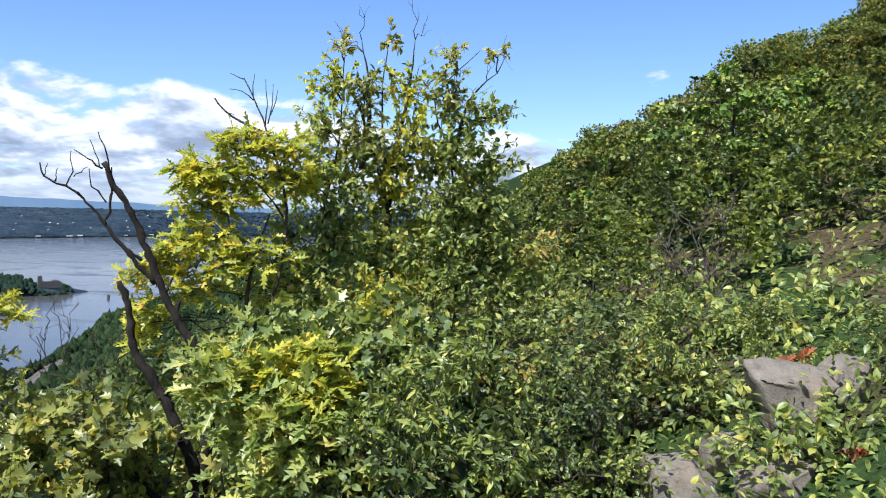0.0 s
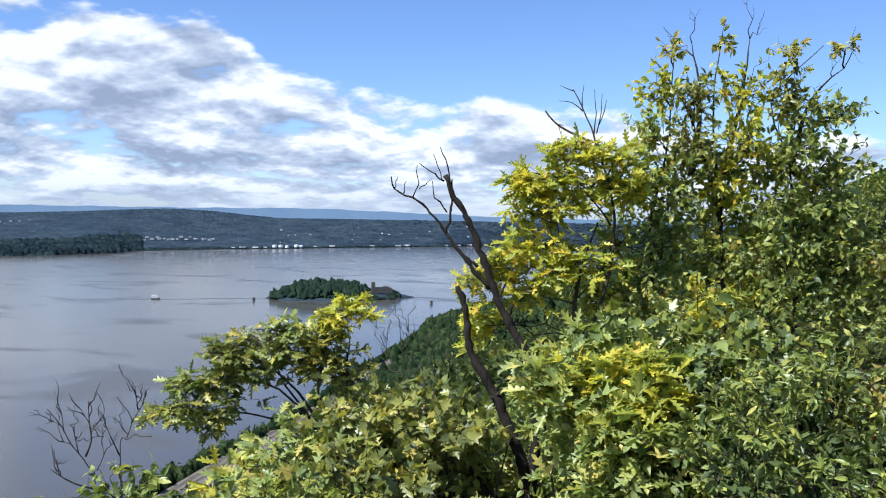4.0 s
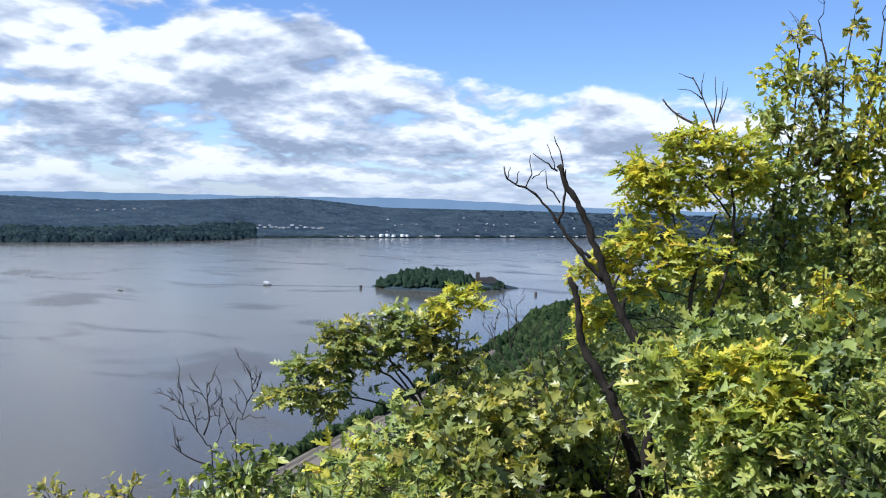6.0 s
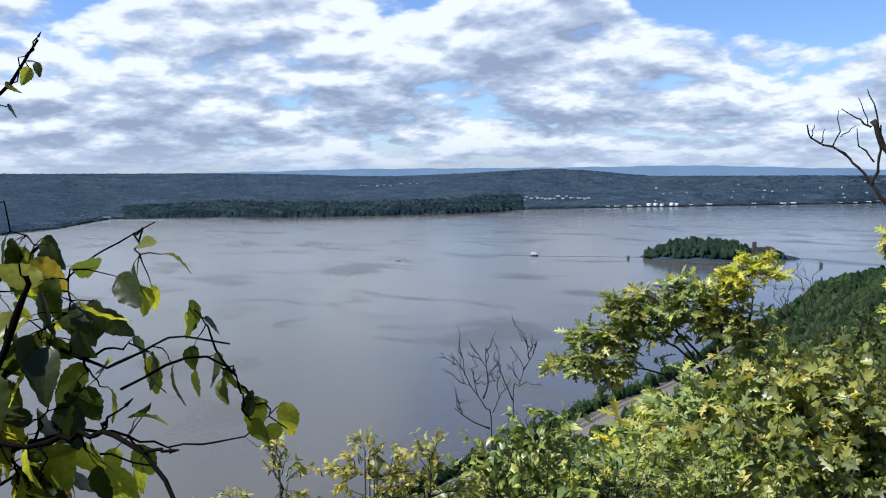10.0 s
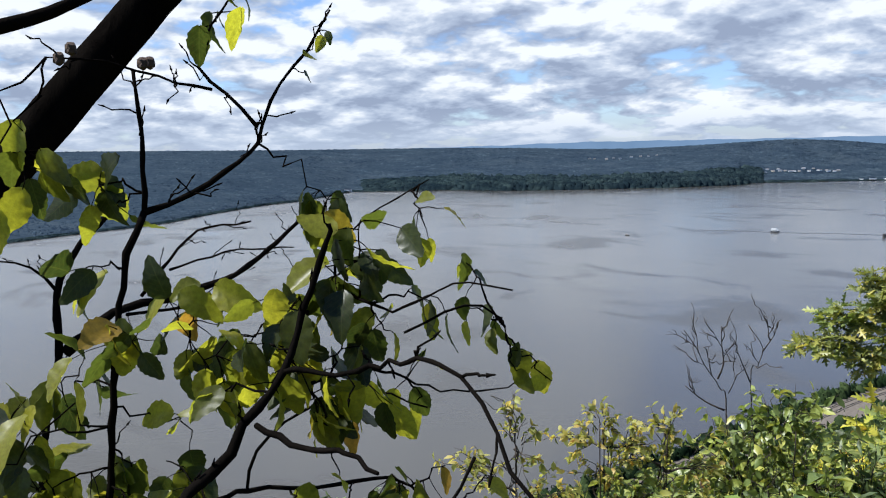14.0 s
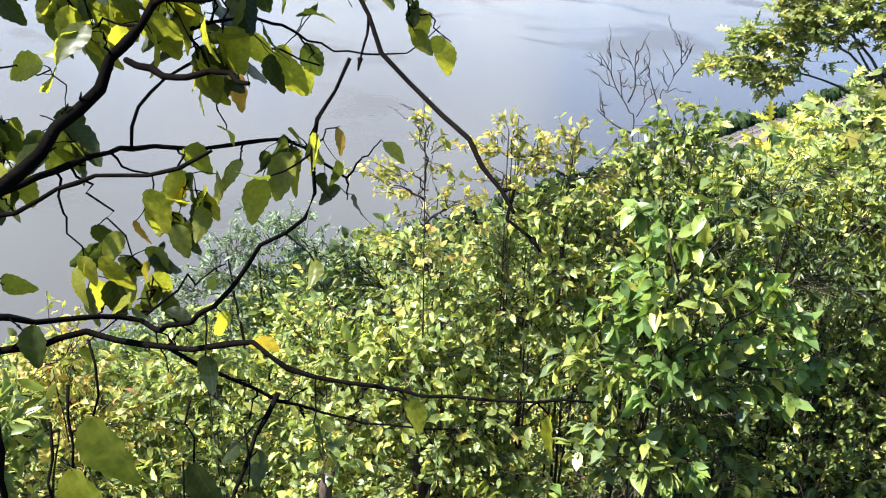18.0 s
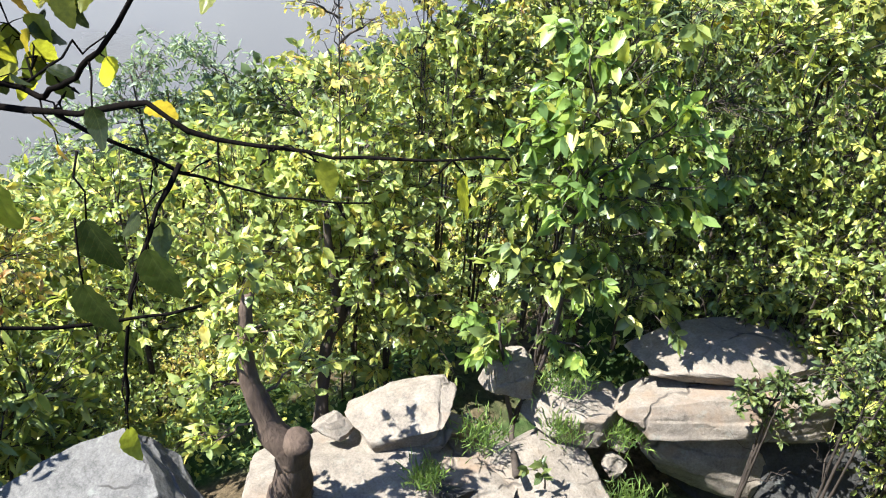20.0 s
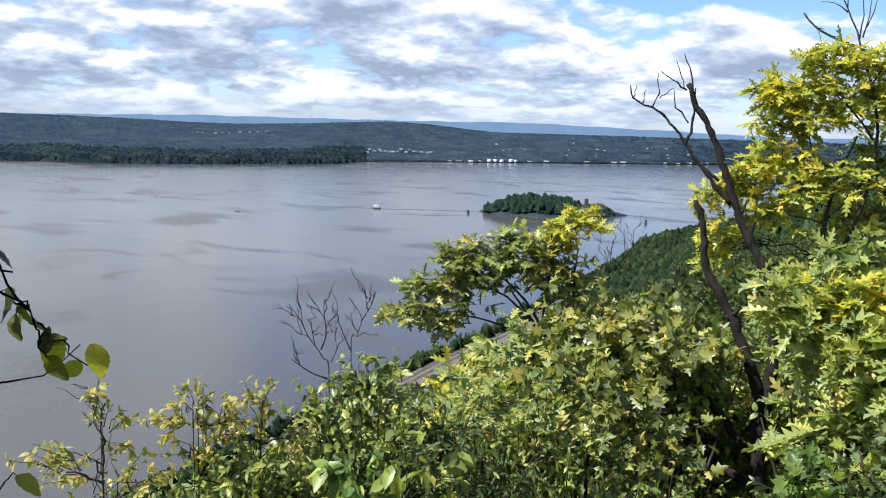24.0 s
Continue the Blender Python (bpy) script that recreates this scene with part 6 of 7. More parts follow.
for c, s, mat, size, lab in [
    ((-3.454, 3.932, -0.194), 0.34, M_GREEN, 0.085, "leafy green shrub on the slope above the river"),
    ((-3.451, 3.669, -0.472), 0.40, M_GREEN, 0.085, "leafy green shrub on the slope above the river"),
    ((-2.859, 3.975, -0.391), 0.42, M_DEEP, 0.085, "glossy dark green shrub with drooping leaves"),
    ((-2.498, 4.419, -0.476), 0.46, M_GREEN, 0.08, "leafy green shrub on the slope above the river"),
    ((-2.168, 4.675, -0.548), 0.46, M_GREEN, 0.07, "leafy green shrub on the slope"),
    ((-3.710, 3.286, -0.150), 0.22, M_WILT, 0.075, "wilting shrub with sparse yellowing leaves"),
    ((-3.884, 2.993, -0.078), 0.15, M_WILT, 0.07, "wilting shrub with sparse yellowing leaves"),
    ((-4.127, 2.563, -0.200), 0.28, M_WILT, 0.08, "wilting shrub with sparse yellowing leaves"),
    ((-3.736, 3.055, -0.546), 0.32, M_LIME, 0.08, "yellow-green shrub on the slope"),
    ((-4.227, 2.735, -1.217), 0.42, M_LIME, 0.085, "yellow-green shrub on the slope"),
    ((-4.546, 2.100, -1.572), 0.40, M_LIME, 0.085, "pale wilting shrub on the slope"),
    ((-3.626, 3.310, -0.891), 0.45, M_GREEN, 0.09, "leafy green shrub on the slope above the river"),
    ((-3.094, 3.832, -0.604), 0.50, M_GREEN, 0.09, "leafy green shrub on the slope above the river"),
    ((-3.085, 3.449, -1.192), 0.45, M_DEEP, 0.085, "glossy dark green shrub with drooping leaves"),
    ((-4.006, 2.578, -1.451), 0.42, M_LIME, 0.085, "yellow-green shrub on the slope"),
    ((-4.894, 1.489, -1.548), 0.40, M_LIME, 0.085, "yellow-green shrub on the slope"),
    ((-5.410, 0.752, -1.569), 0.40, M_WILT, 0.085, "pale wilting shrub on the slope"),
    ((-4.168, 1.894, -1.895), 0.36, M_LIME, 0.085, "yellow-green shrub beside the ledge"),
    ((-3.833, 2.722, -2.056), 0.40, M_LIME, 0.09, "yellow-green shrub beside the ledge"),
    ((-1.738, 4.360, -1.487), 0.45, M_GREEN, 0.06, "small-leaved green shrub over the boulders"),
    ((-1.150, 4.328, -1.658), 0.36, M_GREEN, 0.044, "small-leaved green shrub over the boulders"),
    ((-0.999, 4.127, -1.940), 0.26, M_GREEN, 0.05, "small-leaved green shrub over the boulders"),
    ((-1.576, 4.409, -2.339), 0.24, M_GREEN, 0.05, "small-leaved green shrub over the boulders"),
    ((-0.655, 3.867, -1.841), 0.26, M_LIME, 0.05, "small-leaved green shrub over the boulders"),
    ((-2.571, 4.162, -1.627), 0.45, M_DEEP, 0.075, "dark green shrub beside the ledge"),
]:
    slope_shrub(c, s, mat, size=size * (0.68 if "sparse" in lab else 0.82), n=120 if "sparse" in lab else 430, label=lab, leaf="lance" if "drooping" in lab else "ovate", bare=4 if "sparse" in lab else 1)

# lit shrubs behind the snag
for k, (az, d, el) in enumerate([(9.5, 7.2, -16), (11.5, 7.0, -18), (13.2, 7.1, -16.5), (15, 6.9, -18.5), (16.5, 7.1, -16), (18.5, 6.9, -17), (12.4, 6.8, -21), (15.8, 6.7, -21.5), (10.2, 6.8, -21)]):
    x, y = -math.sin(radians(az)) * d - 0.26, math.cos(radians(az)) * d - 0.11
    slope_shrub((x, y, 1.43 + d * math.tan(radians(el))), 0.42, (M_GREEN, M_LIME, M_WILT)[k % 3], size=0.07, n=430)

# bright maple scrub at the snag's foot, and a pale willow lower on the slope
for c in ((-0.93, 4.85, -0.39), (-0.61, 4.68, -0.64), (-0.92, 4.75, -0.97)):
    plant("maple_shrub", "bright green maple shrub with broad lobed leaves", "shrub", foot(c), [[foot(c), c], [foot(c), (c[0] + 0.25, c[1], c[2] + 0.1)], [foot(c), (c[0] - 0.2, c[1] + 0.1, c[2])]],
          [(c, (0.34, 0.34, 0.22), 120), ((c[0] + 0.28, c[1] + 0.05, c[2] - 0.12), (0.3, 0.3, 0.2), 100), ((c[0] - 0.2, c[1], c[2] - 0.22), (0.3, 0.3, 0.2), 90)],
          leaf="maple", size=0.10, mat=M_BRIGHT, r0=0.015, r1=0.004, group="maple shrubs")
WILLOW = (-7.29, 2.92, -2.24)
plant("willow", "pale grey-green willow with fine narrow leaves on the slope", "tree", foot(WILLOW), [[foot(WILLOW), WILLOW], [foot(WILLOW), (-7.31, 2.61, -2.00)], [foot(WILLOW), (-7.15, 3.45, -2.21)]],
      [((-7.34, 2.79, -2.00), (0.42, 0.4, 0.30), 150), ((-7.17, 3.17, -1.91), (0.42, 0.4, 0.30), 150), ((-7.45, 2.54, -2.26), (0.42, 0.4, 0.30), 150), ((-7.03, 3.44, -2.22), (0.42, 0.4, 0.30), 150), ((-7.27, 2.96, -2.37), (0.42, 0.4, 0.30), 150), ((-7.56, 2.22, -2.52), (0.42, 0.4, 0.30), 150), ((-7.66, 1.86, -2.75), (0.42, 0.4, 0.30), 150), ((-6.91, 3.67, -2.54), (0.42, 0.4, 0.30), 150), ((-7.12, 3.28, -2.70), (0.42, 0.4, 0.30), 150), ((-7.40, 2.64, -2.76), (0.42, 0.4, 0.30), 150)],
      leaf="lance", size=0.080, mat=M_SILVER, r0=0.05, r1=0.008, bare=2, droop=0.5, per_twig=10, lots=2.4)
for c, s in (((-1.53, 3.47, -1.77), 0.12), ((-1.13, 3.48, -1.34), 0.17)):
    slope_shrub(c, s, M_DEEP, size=0.045, n=170, label="small-leaved green shrub hanging over the boulders")

for c in ((-2.37, 4.11, -1.80), (-1.87, 4.21, -1.53), (-1.41, 4.25, -1.37), (-2.11, 4.55, -1.19), (-1.64, 4.60, -0.96), (-0.98, 4.03, -1.62), (-2.46, 4.40, -1.33)):
    slope_shrub(c, 0.30, M_GREEN, size=0.058, n=300, label="small-leaved green shrub behind the ledge")

# the sapling that grows from the ledge
SAP = (-2.301, 2.411, -2.420)
plant("sapling", "young leafy sapling growing from a crack in the ledge", "sapling", SAP, [
    [SAP, (-2.666, 2.761, -2.554), (-2.640, 2.885, -2.198), (-2.642, 3.009, -1.718), (-2.715, 3.079, -1.077)],
    [(-2.666, 2.761, -2.554), (-2.710, 2.699, -2.222), (-2.770, 2.647, -1.768)],
], [((-2.720, 3.075, -0.777), (0.3, 0.3, 0.28), 150), ((-2.859, 2.835, -1.053), (0.3, 0.3, 0.25), 130), ((-2.554, 3.314, -1.090), (0.3, 0.3, 0.25), 130), ((-2.766, 2.650, -1.848), (0.18, 0.2, 0.12), 50),
    ((-2.451, 3.022, -1.935), (0.16, 0.2, 0.1), 50), ((-2.683, 2.978, -1.530), (0.3, 0.3, 0.2), 110),
    ((-2.64, 2.88, -0.22), (0.26, 0.26, 0.2), 85), ((-2.51, 3.16, -0.16), (0.26, 0.26, 0.2), 85), ((-2.95, 3.02, -0.72), (0.26, 0.26, 0.2), 85), ((-2.48, 3.00, -0.53), (0.26, 0.26, 0.2), 85), ((-2.26, 3.32, -0.45), (0.26, 0.26, 0.2), 85), ((-3.08, 2.90, -1.15), (0.26, 0.26, 0.2), 85),
    ((-2.62, 2.90, -0.96), (0.26, 0.26, 0.2), 85), ((-2.40, 3.24, -1.02), (0.26, 0.26, 0.2), 85), ((-2.21, 3.52, -0.97), (0.26, 0.26, 0.2), 85), ((-2.77, 2.78, -1.41), (0.26, 0.26, 0.2), 85), ((-2.54, 3.14, -1.53), (0.26, 0.26, 0.2), 85), ((-2.30, 3.47, -1.75), (0.26, 0.26, 0.2), 85), ((-2.88, 2.68, -1.90), (0.26, 0.26, 0.2), 85)],
    leaf="ovate", size=0.105, mat=M_BRIGHT, second=M_GREEN, r0=0.022, r1=0.007, droop=0.9, lots=1.1)

# a broken brown trunk and a dark one at the ledge
STUMP = (-3.024, 1.444, -2.600)
plant("broken_trunk", "crooked brown trunk with a sawn stub beside the ledge", "tree trunk", STUMP, [
    [STUMP, (-2.909, 1.381, -2.266), (-2.917, 1.368, -2.015), (-3.009, 1.304, -1.849), (-3.076, 1.282, -1.664), (-3.121, 1.306, -1.397), (-3.140, 1.377, -1.124)],
    [(-2.912, 1.377, -2.139), (-2.880, 1.392, -2.003), (-2.850, 1.403, -1.927)],
], [((-3.076, 1.283, -1.355), (0.22, 0.2, 0.16), 110), ((-3.022, 1.582, -1.632), (0.2, 0.2, 0.14), 80), ((-3.162, 1.100, -1.644), (0.2, 0.2, 0.2), 110), ((-3.148, 1.362, -1.060), (0.3, 0.3, 0.25), 160), ((-3.068, 1.065, -1.914), (0.2, 0.2, 0.16), 80)],
    leaf="ovate", size=0.07, mat=M_LIME, bark=M_BROWN, r0=0.085, r1=0.005, stem_sides=13, widths=((0.125, 0.024), (0.080, 0.072)))
DARK = (-3.674, 2.055, -2.600)
plant("dark_sapling", "dark crooked stem with yellow-green leaves beside the ledge", "tree", DARK, [
    [foot(DARK), (-3.884, 2.274, -2.546), (-3.870, 2.383, -2.362), (-3.813, 2.545, -2.183), (-3.856, 2.653, -1.863)],
    [(-3.870, 2.383, -2.362), (-3.941, 2.368, -1.993), (-4.048, 2.388, -1.562)],
], [((-3.855, 2.655, -1.736), (0.5, 0.5, 0.35), 260), ((-4.165, 2.394, -1.502), (0.5, 0.5, 0.35), 260), ((-3.646, 2.752, -2.188), (0.35, 0.4, 0.25), 150)],
    leaf="ovate", size=0.10, mat=M_LIME, r0=0.06, r1=0.02)


# ---------------------------------------------------------------- grass tufts on the ledge
def grass(c, r, n):
    root = thing("grass_tuft", c, "tuft of bright green grass in a crack of the ledge", "grass", "grass tufts", "stuff")
    p = np.stack([RNG.normal(0, r, n), RNG.normal(0, r, n), np.zeros(n)], 1)
    tip = unit(RNG.standard_normal((n, 3)) * 0.5 + np.array([0, 0, 1.0]))
    v, t = leaf_cloud(p, tip, unit(RNG.standard_normal((n, 3))), RNG.uniform(0.05, 0.12, n), "blade")
    tri_object("blades", v, t, M_GRASS, root)


for c, r in [((-2.613, 2.436, -2.400), 0.07), ((-2.337, 2.817, -2.360), 0.06), ((-2.103, 3.075, -2.380), 0.06), ((-2.467, 2.931, -2.150), 0.07), ((-1.870, 2.912, -2.620), 0.07), ((-2.587, 2.010, -2.420), 0.05)]:
    grass(c, r, 260)
TINY = (-2.160, 2.489, -2.450)
plant("seedling", "small dark seedling before the pale ledge", "seedling", TINY, [[TINY, (-2.173, 2.485, -2.322)]],
      [((-2.173, 2.484, -2.313), (0.16, 0.16, 0.06), 26)], leaf="ovate", size=0.075, mat=M_DEEP, r0=0.006, r1=0.003)


# ---------------------------------------------------------------- shrubs of the slope and hillside trees: a few kinds, repeated
def shrub_kind(k, mats, leaf, size, label, count=230):
    rnd = random.Random(k)
    stems = [[(0, 0, -0.2), (0.16, 0.05, 0.6), (0.05, 0.22, 1.1), (0.2, 0.1, 1.6)], [(0.02, 0, 0), (-0.35, 0.2, 0.7), (-0.5, 0.1, 1.3)], [(0, 0.02, 0), (0.2, -0.35, 0.6), (0.4, -0.4, 1.2)]]
    clumps = []
    for i in range(12):
        a, u = rnd.uniform(0, 6.28), (i + 0.5) / 12
        r = 0.75 * math.sqrt(rnd.random()) * (1.1 - 0.6 * u)
        clumps.append(((r * math.cos(a), r * math.sin(a), 0.25 + 1.6 * u), (0.36, 0.36, 0.26), count))
    return plant("shrub", label, "shrub", (0, 0, -400), [[tuple(np.array(p) + (0, 0, -400)) for p in s] for s in stems],
                 [((c[0], c[1], c[2] - 400), r, n) for c, r, n in clumps], leaf=leaf, size=size, mat=mats[0], second=mats[1], r0=0.013, r1=0.004,
                 group="slope shrubs", per_twig=9, droop=0.5, stem_sides=5)


def tree_kind(kind):
    rnd = random.Random(kind + 50)
    h = 4.0
    off = np.array([0, 0, -400.0])
    stems = [[(0, 0, -0.3), (0.1, 0.1, h * 0.4), (rnd.uniform(-0.3, 0.3), rnd.uniform(-0.3, 0.3), h * 0.9)],
             [(0.02, 0.02, h * 0.2), (0.7, 0.1, h * 0.5), (1.0, 0.2, h * 0.7)]]
    clumps = []
    for i in range(30):
        # a domed crown of leafy boughs, fuller at the top and open below
        u = 1 - 1.55 * (i + 0.5) / 30
        a, out = i * 2.39996 + rnd.uniform(-0.3, 0.3), rnd.uniform(0.78, 1.08)
        r = 1.55 * math.sqrt(max(0.0, 1 - u * u)) * out
        clumps.append((tuple(off + (r * math.cos(a), r * math.sin(a), h * (0.50 + 0.46 * u * out))), (0.58, 0.58, 0.20), 165))
    for i in range(5):
        clumps.append((tuple(off + (rnd.uniform(-0.6, 0.6), rnd.uniform(-0.6, 0.6), h * rnd.uniform(0.3, 0.7))), (0.8, 0.8, 0.6), 95))
    mat, sec = ((M_GREEN, M_BRIGHT), (M_GREEN, M_DEEP), (M_OLIVE, M_GREEN), (M_GREEN, M_OLIVE), (M_BRIGHT, M_GREEN))[kind]
    return plant("hill_tree", "leafy green tree on the wooded hillside", "tree", tuple(off), [[tuple(off + np.array(p)) for p in s] for s in stems], clumps,
                 leaf="small", size=0.15, mat=mat, second=sec, r0=0.07, r1=0.02, group="hillside trees", twig=0.007, per_twig=22, stem_sides=5, outward=0.85, droop=0.6, lots=1.25)


SHRUBS = [shrub_kind(0, (M_GREEN, M_DEEP), "ovate", 0.070, "leafy green shrub on the steep slope"), shrub_kind(1, (M_LIME, M_GREEN), "ovate", 0.070, "yellow-green leafy shrub on the steep slope"),
          shrub_kind(2, (M_WILT, M_LIME), "ovate", 0.066, "pale wilting shrub on the steep slope"), shrub_kind(3, (M_GREEN, M_GREEN), "lance", 0.10, "narrow-leaved green shrub on the steep slope"),
          shrub_kind(4, (M_DEEP, M_GREEN), "ovate", 0.054, "small-leaved dark green shrub on the slope"), shrub_kind(5, (M_GREEN, M_LIME), "maple", 0.085, "lobed-leaf green shrub on the slope")]
# plainer ones for the thicket farther off
FAR_SHRUBS = [shrub_kind(10 + k, mats, "small", 0.085, "leafy shrub of the far thicket", 130) for k, mats in
              enumerate(((M_GREEN, M_DEEP), (M_LIME, M_GREEN), (M_WILT, M_LIME), (M_GREEN, M_GREEN), (M_DEEP, M_GREEN), (M_GREEN, M_LIME)))]
TREES = [tree_kind(k) for k in range(5)]
placed = set()


def put(src, x, y, sx, sz, sink=0.1):
    m = pose(x, y, float(ground_z(x, y)) - sink, rnd.uniform(-6, 6), rnd.uniform(-6, 6), rnd.uniform(0, 360))
    ob = src if src.name not in placed else copy_thing(src, m)
    placed.add(src.name)
    ob.matrix_basis = m
    ob.scale = (sx, sx, sz)


thicket = {}


def put_joined(src, x, y, sx, sz, sink=0.1):
    """A shrub past those that can be told apart, gathered into the thicket."""
    m = np.array(pose(x, y, float(ground_z(x, y)) - sink, rnd.uniform(-6, 6), rnd.uniform(-6, 6), rnd.uniform(0, 360)))
    for ob in src.children:
        me = ob.data
        if not ob.name.startswith("crown"):
            continue
        if me.materials[0] not in thicket:
            thicket[me.materials[0]] = []
        if me.name not in held:
            co = np.empty(len(me.vertices) * 3, np.float32)
            me.vertices.foreach_get("co", co)
            vi = np.empty(len(me.loops), np.int32)
            me.loops.foreach_get("vertex_index", vi)
            held[me.name] = (co.reshape(-1, 3), vi.reshape(-1, 3))
        co, vi = held[me.name]
        thicket[me.materials[0]].append((co * np.array([sx, sx, sz]) @ m[:3, :3].T + m[:3, 3], vi))


held = {}


def spread(n, want, dist, bearing, gap, seed):
    """Spots by distance and bearing, not closer to one another than gap(d)."""
    r2, out = random.Random(seed), []
    for _ in range(n):
        d, az = dist(r2), bearing(r2)
        x, y = -math.sin(radians(az)) * d, math.cos(radians(az)) * d
        if all((x - p) ** 2 + (y - q) ** 2 > gap(d) ** 2 for p, q, _, _ in out):
            out.append((x, y, d, az))
        if len(out) >= want:
            break
    return out


def joined_trees(name, label, spots, leaves, mat):
    """Far trees as one mesh of leaf sprays gathered in clumps, with no countable parts."""
    P, U, S = [], [], []
    for x, y, h, wide in spots:
        base = np.array([x, y, float(ground_z(x, y))])
        k = 16
        u = (np.arange(k) + 0.5) / k
        a = RNG.uniform(0, 6.28, k)
        r = wide * np.sqrt(RNG.random(k)) * (1.05 - 0.6 * u)
        c = base + np.stack([r * np.cos(a), r * np.sin(a), h * (0.1 + 0.85 * u)], 1)
        pick = RNG.integers(0, k, leaves)
        way = unit(RNG.standard_normal((leaves, 3)))
        P.append(c[pick] + way * np.array([0.42, 0.42, 0.26]) * wide * RNG.random((leaves, 1)) ** 0.4)
        U.append(unit(way * 0.8 + SUNWARD * 0.3 + RNG.standard_normal((leaves, 3)) * 0.7))
        S.append(RNG.uniform(0.7, 1.3, leaves) * wide * 0.13)
    P, U, S = np.concatenate(P), np.concatenate(U), np.concatenate(S)
    v, t = leaf_cloud(P, unit(RNG.standard_normal(P.shape)), U, S, "small")
    tagged(tri_object(name, v, t, mat), label, "woods", kind="stuff")


rnd = random.Random(11)
# skyline of the wooded hillside: bearing, elevation
SKYLINE = ([-60, -40, -30, -25, -22.8, -19, -16.4, -11.9, -9.8, -5.9, -3, 0], [20, 17, 14.5, 12.8, 12.0, 11.0, 8.3, 6.8, 5.9, 1.9, -1.0, -3.0])
far_spots = []
for i, (x, y, d, az) in enumerate(spread(9000, 330, lambda r: 11.5 + 70 * r.random() ** 1.5, lambda r: r.uniform(-46, -3), lambda d: 1.5 + 0.035 * d, 3)):
    under = rnd.uniform(1.0, 7.0) if d < 15 else rnd.uniform(0.0, 3.2) if d < 26 else rnd.uniform(0.3, 1.8)
    h = 1.5 + math.tan(radians(float(np.interp(az, *SKYLINE)) - under)) * d - float(ground_z(x, y))
    h = min(h, 7.0)
    if h < 0.3:
        continue
    tall = max(h, 2.3)
    wide = tall * rnd.uniform(1.05, 1.35)
    if d < 30:
        put(TREES[rnd.choice((0, 0, 1, 2, 3, 4))], x, y, wide / 4.0, tall / 4.0, tall - h + 0.1)
    else:
        far_spots.append((x, y, h, 1.5 * wide / 4.0))
joined_trees("hillside_woods", "green woods climbing the far hillside", far_spots[0::2], 1500, M_GREEN)
joined_trees("hillside_woods", "darker green woods climbing the far hillside", far_spots[1::2], 1500, M_OLIVE)
# trees of the bank below the viewpoint, out to the first woods
far_spots = []
for i, (x, y, d, az) in enumerate(spread(5000, 230, lambda r: 13 + 150 * r.random() ** 1.3, lambda r: r.uniform(4, 56), lambda d: 1.0 + 0.02 * d, 8)):
    top = 1.5 + math.tan(radians(float(np.interp(az, [4, 8, 15, 18, 22, 26, 30, 40, 46, 56], [-3, -4, -7, -8.5, -10, -12, -14.5, -18, -21, -24])))) * d - float(ground_z(x, y))
    h = min(top, 6.0) * rnd.uniform(0.75, 1.0)
    if h > 1.0:
        far_spots.append((x, y, h, 0.4 * h))
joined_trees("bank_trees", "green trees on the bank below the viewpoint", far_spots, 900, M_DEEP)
# highest sight line over the slope shrubs, by bearing
TOPS = ([-45, -27, -15, -8, -4, 0, 5, 10, 13, 18, 25, 31, 34, 36.5, 39.5, 42, 44, 47, 51, 55, 58, 62, 67, 76, 82, 90, 100],
        [-3, -3.5, -4, -4.5, -6, -6, -7, -9, -14, -13.5, -15, -15, -17, -18, -17, -19, -20.5, -23.5, -23.5, -23, -24, -24, -24.5, -27, -27.5, -29, -30])
for i, (x, y, d, az) in enumerate(spread(9000, 400, lambda r: 4.6 + 22 * r.random() ** 1.7, lambda r: r.uniform(-42, 98), lambda d: 0.42 + 0.03 * d, 4)):
    if d > 14 and az < -4:
        continue
    top = 1.5 + math.tan(radians(float(np.interp(az, *TOPS)))) * d - float(ground_z(x, y))
    if 8 < az < 75:
        top = min(top, 1.5 + math.tan(radians(float(np.interp(d, [5.2, 6, 7, 8.5, 11], [-31, -27, -24, -19.5, -8])))) * d - float(ground_z(x, y)))
    if 8 < az < 26 and d < 6.3:
        top = 1.5 - 0.40 * d - float(ground_z(x, y))
    h = min(top, 2.6 if az < 55 else 3.4, 1.1 if 48 < az < 84 and d < 6.8 else 9.0) * rnd.uniform(0.78, 1.0)
    if az < -10:
        h = min(h, 1.5 + math.tan(radians(-15.5 if d < 5.4 else -4.5)) * d - float(ground_z(x, y)))
    if h < 0.35 or (12 < az < 66 and d < 5.4):
        continue
    # to the right mostly the darkened leaves, which carry that side's shade
    kinds = (1, 2, 0, 0, 3) if az > 44 else (4, 3, 4, 5, 0, 1) if az > 6 else (4, 4, 3, 4, 0)
    near = d < 10.5
    (put if near else put_joined)((SHRUBS if near else FAR_SHRUBS)[rnd.choice(kinds)], x, y, max(h, 0.8) / 1.9 * rnd.uniform(0.95, 1.2), h / 1.9, 0.05)


